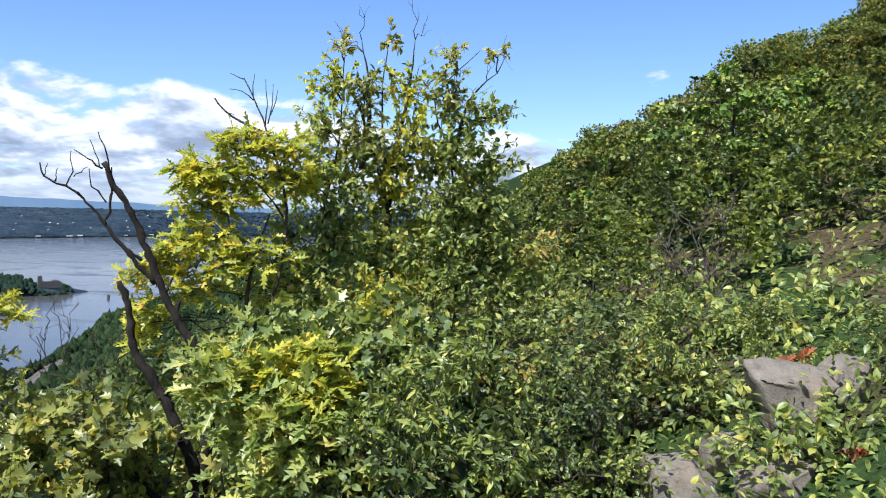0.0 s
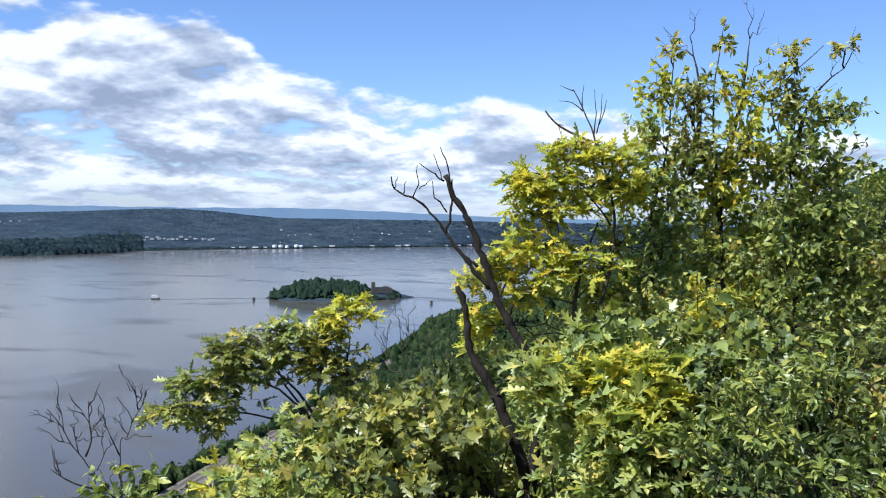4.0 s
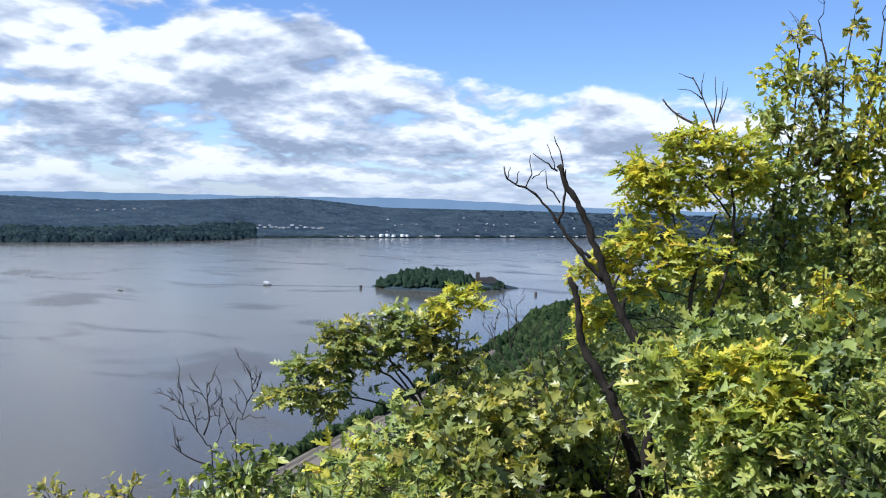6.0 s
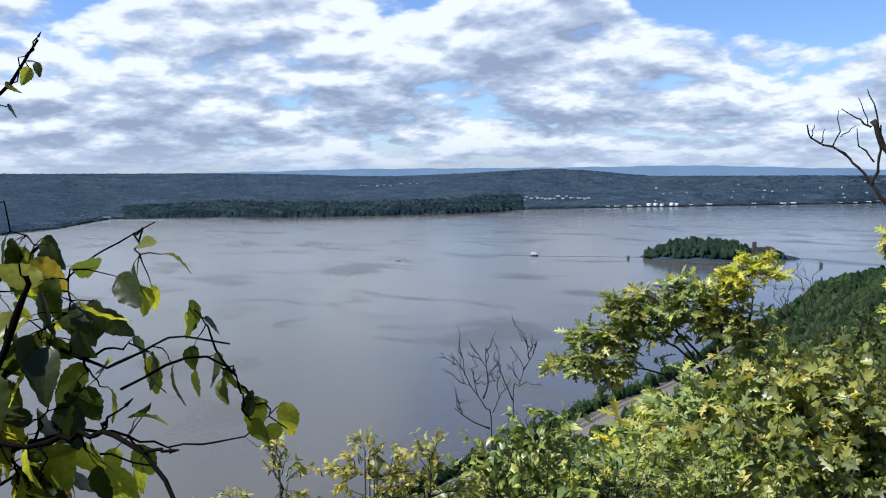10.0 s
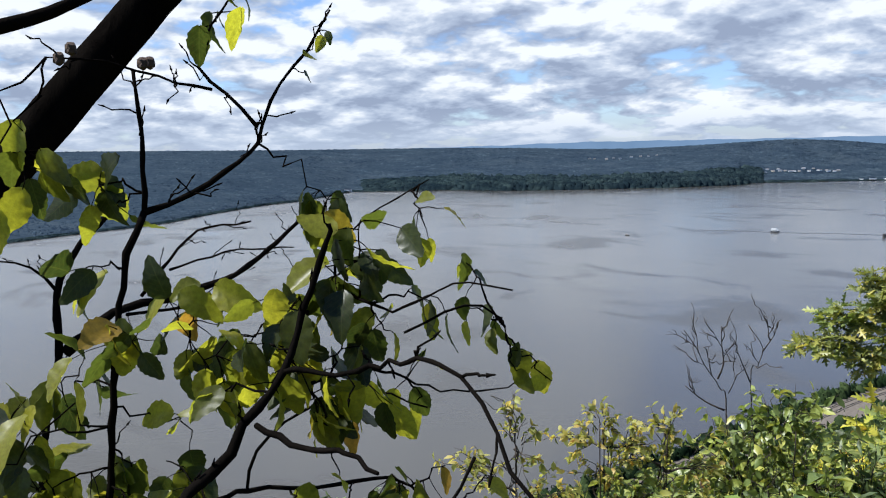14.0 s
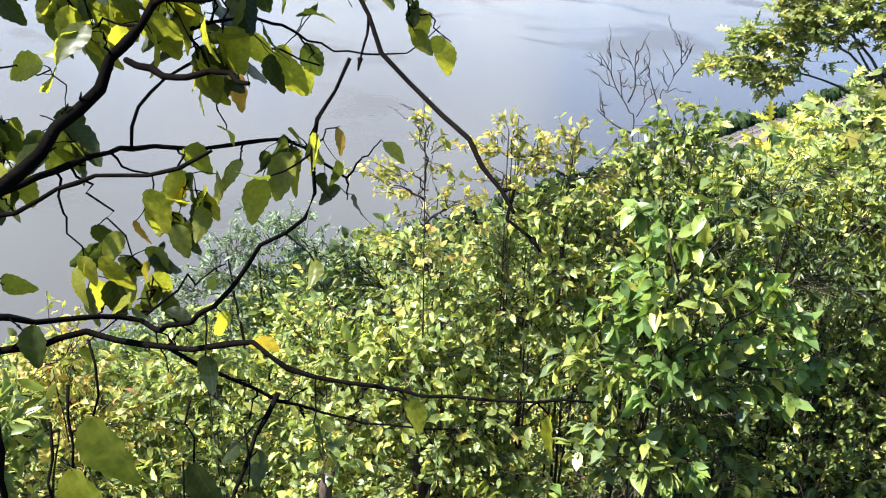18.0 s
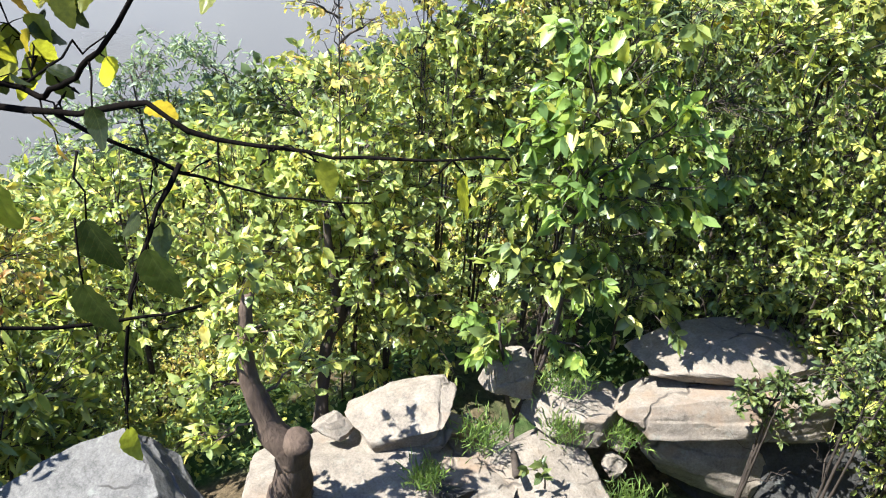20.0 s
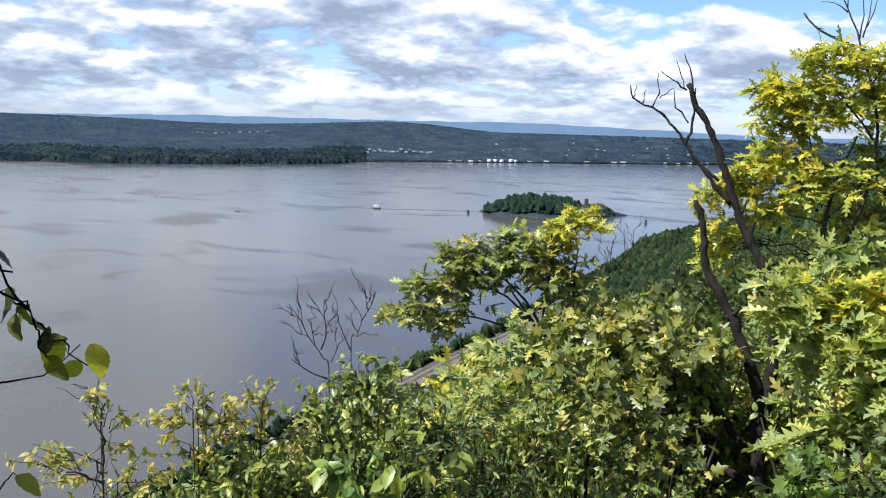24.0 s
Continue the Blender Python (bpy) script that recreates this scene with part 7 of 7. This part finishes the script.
for x, y, d, az in spread(4000, 130, lambda r: r.uniform(8.5, 19), lambda r: r.uniform(-44, -4), lambda d: 0.9, 21):
    h = rnd.uniform(0.9, 1.5)
    put_joined(FAR_SHRUBS[rnd.choice((0, 3, 4, 5, 0, 1))], x, y, h / 1.5, h / 1.9, 0.05)
for src in FAR_SHRUBS:
    for ob in list(src.children) + [src]:
        bpy.data.objects.remove(ob)
for mat, packs in thicket.items():
    starts = np.cumsum([0] + [len(v) for v, _ in packs[:-1]])
    ob = tri_object("thicket", np.concatenate([v for v, _ in packs]), np.concatenate([t + k for k, (_, t) in zip(starts, packs)]), mat)
    tagged(ob, "dense low green thicket covering the hillside", "thicket", kind="stuff")


# ---------------------------------------------------------------- low growth that hides the soil
def undergrowth():
    n = 64000
    az, d = np.radians(RNG.uniform(-46, 100, n)), 3.0 + 34 * RNG.random(n) ** 1.8
    x, y = -np.sin(az) * d, np.cos(az) * d
    ledge = ((np.abs(np.degrees(az) - 40) < 26) & (d < 4.5)) | ((np.abs(np.degrees(az) - 76) < 13) & (d < 4.4))
    x, y, d = x[~ledge], y[~ledge], d[~ledge]
    z = ground_z(x, y) + RNG.random(len(x)) ** 1.4 * (0.35 + 0.012 * d)
    k = len(x)
    tip = unit(RNG.standard_normal((k, 3)) + np.array([0, 0, 0.1]))
    up = unit(RNG.standard_normal((k, 3)) * 0.5 + np.array([0, 0, 0.5]) + SUNWARD * 0.7)
    v, t = leaf_cloud(np.stack([x, y, z], 1), tip, up, RNG.uniform(0.035, 0.065, k) * (0.8 + 0.075 * d), "ovate")
    tagged(tri_object("undergrowth", v, t, M_GREEN), "low green undergrowth covering the hillside soil", "undergrowth", kind="stuff")


undergrowth()


# ---------------------------------------------------------------- the witch hazel close to the viewpoint
HZ = (-1.45, 0.05, float(ground_z(-1.45, 0.05)))
hazel = thing("witch_hazel", HZ, "witch hazel with dark crooked branches and broad backlit leaves", "shrub")


def rise(p, dx=0.0, dy=0.0):
    """Even steps from the ground up to p."""
    q = np.array(foot(p, dx, dy))
    n = max(2, int(np.linalg.norm(np.array(p) - q) / 0.3))
    return [tuple(q + (np.array(p) - q) * k / n) for k in range(n)]


def branch(points, r0, r1, name="branch", sides=7):
    pts = curve_through([np.array(p) - np.array(HZ) for p in points], 0.025)
    pts[1:-1] += RNG.standard_normal((len(pts) - 2, 3)) * 0.0016
    w = Wood()
    w.tube(pts, r0 * 0.66, r1 * 0.66, sides, 0.13)
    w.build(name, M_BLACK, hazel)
    return pts


BR = [
    # the tall thin stem and its forks
    branch(rise((-1.572, -0.009, 0.801), 0.05, -0.2) + [(-1.572, -0.009, 0.801), (-1.611, 0.034, 0.974), (-1.608, 0.053, 1.170), (-1.603, 0.076, 1.306), (-1.607, 0.103, 1.363)], 0.011, 0.008),
    branch([(-1.607, 0.103, 1.363), (-1.597, 0.104, 1.471), (-1.599, 0.097, 1.560)], 0.0065, 0.004),
    branch([(-1.607, 0.103, 1.363), (-1.591, 0.167, 1.386), (-1.572, 0.230, 1.429), (-1.563, 0.258, 1.457), (-1.556, 0.277, 1.517), (-1.545, 0.330, 1.590), (-1.538, 0.368, 1.650)], 0.007, 0.0025),
    branch([(-1.563, 0.259, 1.481), (-1.593, 0.225, 1.531), (-1.621, 0.193, 1.568), (-1.615, 0.213, 1.629), (-1.607, 0.240, 1.666), (-1.603, 0.252, 1.698)], 0.005, 0.002),
    branch([(-1.599, 0.206, 1.536), (-1.595, 0.153, 1.545), (-1.589, 0.099, 1.559), (-1.585, 0.026, 1.573), (-1.591, -0.013, 1.573)], 0.0035, 0.0016),
    # the second, knotty stem
    branch(rise((-2.275, -0.007, 0.590), 0.1, -0.3) + [(-2.275, -0.007, 0.590), (-2.272, 0.022, 0.867), (-2.268, 0.060, 1.043), (-2.268, 0.062, 1.162), (-2.263, 0.099, 1.242), (-2.252, 0.168, 1.320)], 0.030, 0.010),
    branch([(-2.267, 0.070, 1.036), (-2.252, 0.167, 1.111), (-2.229, 0.281, 1.138), (-2.197, 0.396, 1.168), (-2.161, 0.503, 1.244), (-2.145, 0.545, 1.287), (-2.128, 0.586, 1.323)], 0.019, 0.005),
    branch([(-2.241, 0.224, 1.143), (-2.228, 0.285, 1.218), (-2.212, 0.344, 1.276), (-2.179, 0.453, 1.294)], 0.007, 0.003),
    branch([(-2.228, 0.283, 1.196), (-2.196, 0.399, 1.228), (-2.148, 0.537, 1.233)], 0.004, 0.002),
    branch([(-2.268, 0.062, 1.168), (-2.273, 0.018, 1.218), (-2.277, -0.037, 1.236)], 0.006, 0.003),
    # the dark leaning limb close by and its boughs
    branch([(-1.184, -0.309, 0.908), (-1.192, -0.241, 0.951), (-1.195, -0.170, 0.974), (-1.201, -0.088, 1.006), (-1.211, -0.016, 1.041), (-1.231, 0.073, 1.106), (-1.244, 0.132, 1.164), (-1.253, 0.168, 1.197), (-1.271, 0.202, 1.262), (-1.278, 0.237, 1.337), (-1.277, 0.240, 1.359)], 0.014, 0.005, "limb"),
    branch([(-1.209, -0.427, 0.952), (-1.189, -0.277, 0.981), (-1.195, -0.176, 1.007), (-1.262, -0.096, 1.007), (-1.329, 0.006, 0.999), (-1.411, 0.096, 0.989), (-1.487, 0.195, 0.974), (-1.473, 0.290, 0.960), (-1.428, 0.388, 0.969), (-1.386, 0.422, 0.945), (-1.366, 0.457, 0.915)], 0.012, 0.003),
    branch([(-1.195, -0.196, 0.923), (-1.195, -0.177, 1.007), (-1.195, -0.169, 1.068)], 0.013, 0.010),
    branch([(-1.253, 0.168, 1.197), (-1.116, 0.185, 1.222), (-0.978, 0.168, 1.265), (-0.874, 0.149, 1.288), (-0.826, 0.150, 1.271), (-0.780, 0.146, 1.236), (-0.709, 0.138, 1.215), (-0.663, 0.130, 1.198), (-0.620, 0.116, 1.192)], 0.0048, 0.0016),
    branch([(-1.235, 0.128, 1.147), (-1.135, 0.140, 1.148), (-1.026, 0.140, 1.176), (-0.951, 0.133, 1.182)], 0.006, 0.003),
    branch([(-1.201, -0.088, 1.006), (-1.129, -0.017, 1.051), (-1.034, 0.033, 1.101), (-0.985, 0.057, 1.114), (-0.928, 0.090, 1.142)], 0.005, 0.002),
    branch([(-1.421, -0.295, 0.840), (-1.312, -0.146, 0.895), (-1.229, -0.057, 0.912), (-1.222, -0.001, 0.891), (-1.207, 0.078, 0.880), (-1.179, 0.105, 0.869), (-0.990, 0.104, 0.981), (-0.929, 0.123, 1.056), (-0.887, 0.143, 1.091), (-0.881, 0.153, 1.166), (-0.869, 0.175, 1.212)], 0.008, 0.002),
    branch([(-1.420, -0.302, 0.816), (-1.312, -0.157, 0.853), (-1.250, -0.065, 0.859), (-1.223, -0.006, 0.863), (-1.195, 0.039, 0.878), (-1.118, 0.099, 0.875), (-1.035, 0.154, 0.903), (-1.003, 0.178, 0.885), (-0.961, 0.216, 0.874), (-0.904, 0.269, 0.875), (-0.839, 0.318, 0.882), (-0.784, 0.373, 0.891)], 0.009, 0.0018),
    branch([(-1.118, 0.099, 0.875), (-1.072, 0.170, 0.823), (-1.043, 0.232, 0.786), (-1.006, 0.296, 0.763), (-0.963, 0.357, 0.760)], 0.004, 0.0015),
    branch([(-1.063, 0.191, 0.816), (-1.032, 0.134, 0.771), (-1.015, 0.093, 0.685), (-1.021, 0.077, 0.569)], 0.004, 0.003),
    branch([(-1.255, -0.362, 0.717), (-1.079, -0.206, 0.799), (-0.932, -0.110, 0.858), (-0.924, -0.034, 0.807), (-0.907, 0.037, 0.790), (-0.879, 0.113, 0.790)], 0.006, 0.002),
    # leafy twigs
    branch([(-1.364, 0.239, 1.234), (-1.441, 0.314, 1.257), (-1.528, 0.364, 1.295), (-1.555, 0.425, 1.341), (-1.507, 0.512, 1.397)], 0.004, 0.0016),
    branch([(-1.438, 0.321, 1.257), (-1.316, 0.343, 1.238), (-1.202, 0.342, 1.278), (-1.139, 0.347, 1.299), (-1.088, 0.369, 1.292)], 0.004, 0.0015),
    branch([(-1.363, 0.243, 1.146), (-1.374, 0.338, 1.148), (-1.416, 0.470, 1.090), (-1.443, 0.611, 1.065), (-1.436, 0.671, 1.101)], 0.004, 0.0015),
    branch([(-1.309, 0.355, 1.209), (-1.269, 0.423, 1.244), (-1.288, 0.484, 1.222), (-1.398, 0.588, 1.148)], 0.003, 0.0015),
    branch([(-1.621, 0.073, 1.217), (-1.547, 0.169, 1.230), (-1.531, 0.221, 1.219), (-1.468, 0.250, 1.252)], 0.004, 0.002),
    branch([(-1.487, 0.195, 0.974), (-1.482, 0.209, 1.028), (-1.459, 0.272, 1.083), (-1.420, 0.360, 1.104), (-1.382, 0.430, 1.078)], 0.004, 0.002),
]
trunk = [(-2.475, -0.671, 0.711), (-2.512, -0.471, 0.907), (-2.531, -0.251, 1.135), (-2.530, -0.078, 1.319), (-2.524, 0.019, 1.428), (-2.506, 0.164, 1.599), (-2.473, 0.335, 1.802), (-2.434, 0.475, 1.975), (-2.381, 0.628, 2.238)]
LEANER = foot(trunk[0], -0.02, -0.02)
tree = thing("leaning_tree", LEANER, "leaning smooth dark tree trunk in silhouette", "tree")
w = Wood()
w.tube(curve_through([np.array(p) - np.array(LEANER) for p in [LEANER] + trunk], 0.06), 0.070, 0.050, 14, 0.03)
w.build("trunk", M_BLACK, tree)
w = Wood()
w.tube(curve_through([np.array(p) - np.array(LEANER) for p in ((-1.672, -0.164, 1.591), (-1.667, -0.058, 1.619), (-1.660, 0.006, 1.641), (-1.652, 0.057, 1.668))], 0.03), 0.013, 0.008, 8, 0.1)
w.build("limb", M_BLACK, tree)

w = Wood()
w.tube(curve_through([np.array(p) - np.array(LEANER) for p in ((-2.325, 0.050, 2.088), (-2.332, -0.026, 1.808), (-2.335, -0.068, 1.632), (-2.357, -0.097, 1.511), (-2.388, -0.140, 1.363), (-2.438, -0.224, 1.149), (-2.481, -0.349, 0.883))], 0.04), 0.020, 0.028, 9, 0.12)
w.build("limb", M_GREY, tree, "grey lichen-flecked stem")

# leaves, each one its own mesh object, on short petioles along the branches
LEAF_MESH = []
for k in range(8):
    rr = np.random.default_rng(k)
    n, cols = 13, (-1, -0.66, -0.33, 0, 0.33, 0.66, 1)
    v, f = [], []
    lean, fold, curl = rr.uniform(-0.10, 0.10), rr.uniform(0.05, 0.42), rr.uniform(0.05, 0.42)
    for i in range(n):
        u = i / (n - 1)
        half = 0.305 * math.sin(math.pi * (0.03 + 0.95 * u ** 0.80)) ** 0.80
        if i == 0:
            half = 0.02
        if i == n - 1:
            half = 0.012
        for s in cols:
            scallop = 1 + (0.07 if i % 2 else -0.03) * (abs(s) == 1) + rr.normal(0, 0.012)
            uneven = 1.0 + 0.14 * (1 if s > 0 else -1) * (1 if k % 2 else -1) * (1 - u)
            back = -0.05 * abs(s) * (1 if i < n - 2 else 0)
            z = fold * abs(s) * half + 0.018 * math.sin(i * 1.9 + 3 * abs(s)) * abs(s) - curl * u * u + rr.normal(0, 0.006)
            v.append((s * half * scallop * uneven + lean * math.sin(u * 3), u + back, z))
    w7 = len(cols)
    for i in range(n - 1):
        for j in range(w7 - 1):
            a = i * w7 + j
            f.append((a, a + 1, a + w7 + 1, a + w7))
    me = bpy.data.meshes.new("leaf")
    me.from_pydata(v, [], f)
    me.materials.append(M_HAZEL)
    me.polygons.foreach_set("use_smooth", np.ones(len(f), dtype=bool))
    LEAF_MESH.append(me)
petioles = Wood()


def hazel_leaf(p, tip, up, size, k):
    tip, up = Vector(tip).normalized(), Vector(up)
    x = tip.cross(up).normalized()
    z = x.cross(tip)
    ob = new("leaf", LEAF_MESH[k % 8])
    ob.parent = hazel
    ob.matrix_local = Matrix((x, tip, z)).transposed().to_4x4()
    ob.location = p
    ob.scale = (size, size, size)


def leafy(pts, count, size=0.085, lo=0.2, spread=0.05):
    n = len(pts)
    for k in range(count):
        i = int(n * (lo + (1 - lo) * (k + RNG.random()) / count)) - 1
        i = min(max(i, 1), n - 1)
        a = pts[i]
        b = a + RNG.standard_normal(3) * spread * 0.55 + np.array([0, 0, -0.01])
        petioles.wiggle(a, b, 0.0011, 0.0007, 0.15, 4, 4)
        tip = RNG.standard_normal(3) * 0.55 + np.array([0, 0, -1.25]) + (pts[i] - pts[i - 1]) * 8
        up = RNG.standard_normal(3) * 0.8 + np.array([-0.4, 0.2, 0.3])
        hazel_leaf(b, tip, up, 0.66 * size * RNG.uniform(0.6, 1.25), int(RNG.integers(8)))


SPURS = Wood()


def spurs(pts, count, lo=0.1, long=0.05):
    """Short side twigs with swollen buds."""
    for _ in range(count):
        i = int(len(pts) * RNG.uniform(lo, 0.98))
        i = min(max(i, 1), len(pts) - 2)
        way = unit(unit(pts[i + 1] - pts[i - 1]) * 0.8 + RNG.standard_normal(3) * 0.7 + (0, 0, 0.2))
        e = pts[i] + way * RNG.uniform(0.25, 1.0) * long
        SPURS.wiggle(pts[i], e, 0.0014, 0.0009, 0.3, 4, 5)
        SPURS.tube(np.array([e, e + way * 0.003, e + way * 0.008]), 0.0020, 0.0006, 5)


for k, count in ((0, 8), (1, 5), (2, 14), (3, 8), (4, 8), (5, 12), (6, 16), (7, 10), (8, 8), (9, 6), (10, 10), (11, 8), (13, 8), (16, 5), (17, 8), (18, 5)):
    spurs(BR[k], count, 0.1, 0.05 if k < 10 else 0.03)
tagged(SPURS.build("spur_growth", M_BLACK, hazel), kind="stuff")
for p in ((-1.586, 0.017, 1.584), (-1.587, 0.108, 1.568), (-1.585, 0.117, 1.569), (-1.589, 0.002, 1.571)):
    bm = bmesh.new()
    bmesh.ops.create_icosphere(bm, subdivisions=2, radius=0.0075)
    for v in bm.verts:
        v.co.z *= 1.25
        v.co += v.normal * 0.0012 * math.sin(900 * v.co.x) * math.cos(700 * v.co.z)
    part("seed_capsule", bm, M_BROWN, hazel, "brown dried seed capsule").location = np.array(p) - np.array(HZ)
HAZEL_CLUSTERS = [
    # centre, spread, leaves, leaf length
    ((-1.677, -0.033, 1.439), 0.048, 7, 0.065),
    ((-1.686, 0.055, 1.396), 0.035, 6, 0.067),
    ((-1.662, 0.075, 1.367), 0.017, 1, 0.065),
    ((-1.668, 0.038, 1.274), 0.028, 4, 0.065),
    ((-1.543, -0.110, 1.389), 0.035, 6, 0.058),
    ((-1.573, 0.061, 1.189), 0.049, 11, 0.061),
    ((-1.505, 0.132, 1.211), 0.051, 11, 0.058),
    ((-1.674, -0.004, 1.108), 0.043, 8, 0.065),
    ((-1.398, 0.143, 1.185), 0.043, 8, 0.054),
    ((-1.385, 0.185, 1.201), 0.032, 8, 0.054),
    ((-1.369, 0.226, 1.239), 0.043, 11, 0.054),
    ((-1.493, 0.321, 1.378), 0.028, 6, 0.061),
    ((-1.379, 0.329, 1.303), 0.056, 13, 0.056),
    ((-1.392, 0.301, 1.267), 0.041, 8, 0.056),
    ((-1.384, 0.426, 1.346), 0.043, 7, 0.058),
    ((-1.381, 0.431, 1.227), 0.035, 7, 0.058),
    ((-1.392, 0.508, 1.268), 0.032, 6, 0.061),
    ((-1.386, 0.518, 1.199), 0.028, 3, 0.061),
    ((-1.370, 0.542, 1.190), 0.020, 4, 0.061),
    ((-1.355, 0.562, 1.124), 0.024, 6, 0.061),
    ((-1.324, 0.603, 1.104), 0.011, 1, 0.061),
    ((-1.369, 0.350, 1.209), 0.026, 4, 0.056),
    ((-1.392, 0.413, 1.103), 0.043, 7, 0.058),
    ((-1.382, 0.324, 1.109), 0.048, 10, 0.056),
    ((-1.361, 0.248, 1.116), 0.039, 8, 0.054),
    ((-1.329, 0.192, 1.174), 0.041, 10, 0.051),
    ((-1.351, 0.126, 1.149), 0.024, 4, 0.051),
    ((-1.642, -0.090, 1.068), 0.051, 11, 0.064),
    ((-1.545, -0.152, 1.046), 0.019, 1, 0.058),
    ((-1.445, -0.173, 1.025), 0.018, 1, 0.054),
    ((-1.637, -0.027, 0.973), 0.055, 13, 0.064),
    ((-1.576, 0.045, 0.961), 0.032, 7, 0.061),
    ((-1.623, 0.062, 0.992), 0.034, 6, 0.064),
    ((-1.642, -0.093, 0.940), 0.046, 8, 0.064),
    ((-1.512, 0.106, 1.004), 0.039, 7, 0.058),
    ((-1.558, 0.126, 1.051), 0.028, 3, 0.061),
    ((-1.414, 0.249, 0.915), 0.037, 8, 0.056),
    ((-1.401, 0.198, 0.913), 0.033, 7, 0.055),
    ((-1.348, 0.137, 0.877), 0.044, 11, 0.051),
    ((-1.264, 0.219, 0.874), 0.014, 1, 0.049),
    ((-1.362, 0.088, 0.872), 0.027, 4, 0.051),
    ((-1.350, 0.273, 1.032), 0.016, 1, 0.054),
    ((-1.406, 0.386, 0.968), 0.039, 8, 0.058),
    ((-1.378, 0.436, 0.976), 0.031, 6, 0.058),
    ((-1.435, 0.328, 0.948), 0.008, 1, 0.058),
    ((-1.383, 0.523, 0.950), 0.010, 1, 0.061),
    ((-1.292, 0.146, 0.861), 0.023, 4, 0.049),
    ((-1.531, 0.009, 0.798), 0.019, 1, 0.058),
    ((-1.145, -0.193, 1.091), 0.013, 1, 0.039),
    ((-1.590, -0.059, 0.952), 0.041, 7, 0.061),
    ((-1.348, 0.277, 1.175), 0.036, 7, 0.054),
    ((-1.366, 0.457, 0.888), 0.023, 3, 0.058),
]
WOOD_POINTS = np.concatenate(BR)
for c, spread_, count, size in HAZEL_CLUSTERS:
    c = np.array(c) - np.array(HZ)
    a = WOOD_POINTS[np.argmin(np.linalg.norm(WOOD_POINTS - c - np.array([0, 0, 0.02]), axis=1))]
    e = c + np.array([0, 0, 0.3]) * spread_ + unit(c - a) * spread_ * 0.6
    shoot = petioles.wiggle(a, e, 0.0019, 0.0009, 0.16, 5, 9, 0.06)
    outer = c[1] + HZ[1] > 0.40
    for k in range(count if count < 3 else int(count * (0.75 if outer else 1.25))):
        p = c + RNG.standard_normal(3) * spread_ * 0.62
        a = shoot[np.argmin(np.linalg.norm(shoot - p, axis=1))]
        p = a + (p - a) * min(1.0, 0.030 / max(1e-6, float(np.linalg.norm(p - a)))) if count < 3 else a + (p - a) * 0.85
        petioles.wiggle(a, p, 0.0010, 0.0006, 0.10, 4, 4, 0.04)
        tip = RNG.standard_normal(3) * 0.62 + np.array([0, 0, -1.0]) + unit(p - a) * 0.4
        up = RNG.standard_normal(3) * 0.75 + np.array([0.25, -0.35, 0.35])
        hazel_leaf(p, tip, up, size * RNG.uniform(0.72, 1.22) * (0.78 if outer else 1.0), int(RNG.integers(8)))
leafy(BR[2], 4, 0.045, 0.85, 0.02)
leafy(BR[3], 6, 0.085, 0.6, 0.03)
leafy(BR[16], 12, 0.052, 0.2, 0.05)
leafy(BR[17], 7, 0.055, 0.2, 0.04)
leafy(BR[19], 6, 0.055, 0.1, 0.05)
for p, big in ((((-0.925, 0.048, 0.876)), 0.05), (((-0.827, -0.060, 0.984)), 0.05), (((-0.809, -0.077, 0.973)), 0.055), (((-0.909, 0.031, 0.830)), 0.05), (((-0.892, 0.080, 0.853)), 0.05), (((-0.873, -0.034, 0.986)), 0.06)):
    q = np.array(p) - np.array(HZ)
    petioles.wiggle(q + np.array([-0.02, 0.01, 0.05]), q, 0.0011, 0.0008, 0.15, 4, 4)
    hazel_leaf(q, (0.3, 0.2, -0.7), (0.1, -0.5, 0.6), big, 1)
hazel_leaf(np.array((-1.763, 0.915, 0.998)) - np.array(HZ), (0.15, 0.05, -1), (0.6, -0.7, 0.1), 0.075, 2)
tagged(petioles.build("twig_spray", M_BLACK, hazel), kind="stuff")
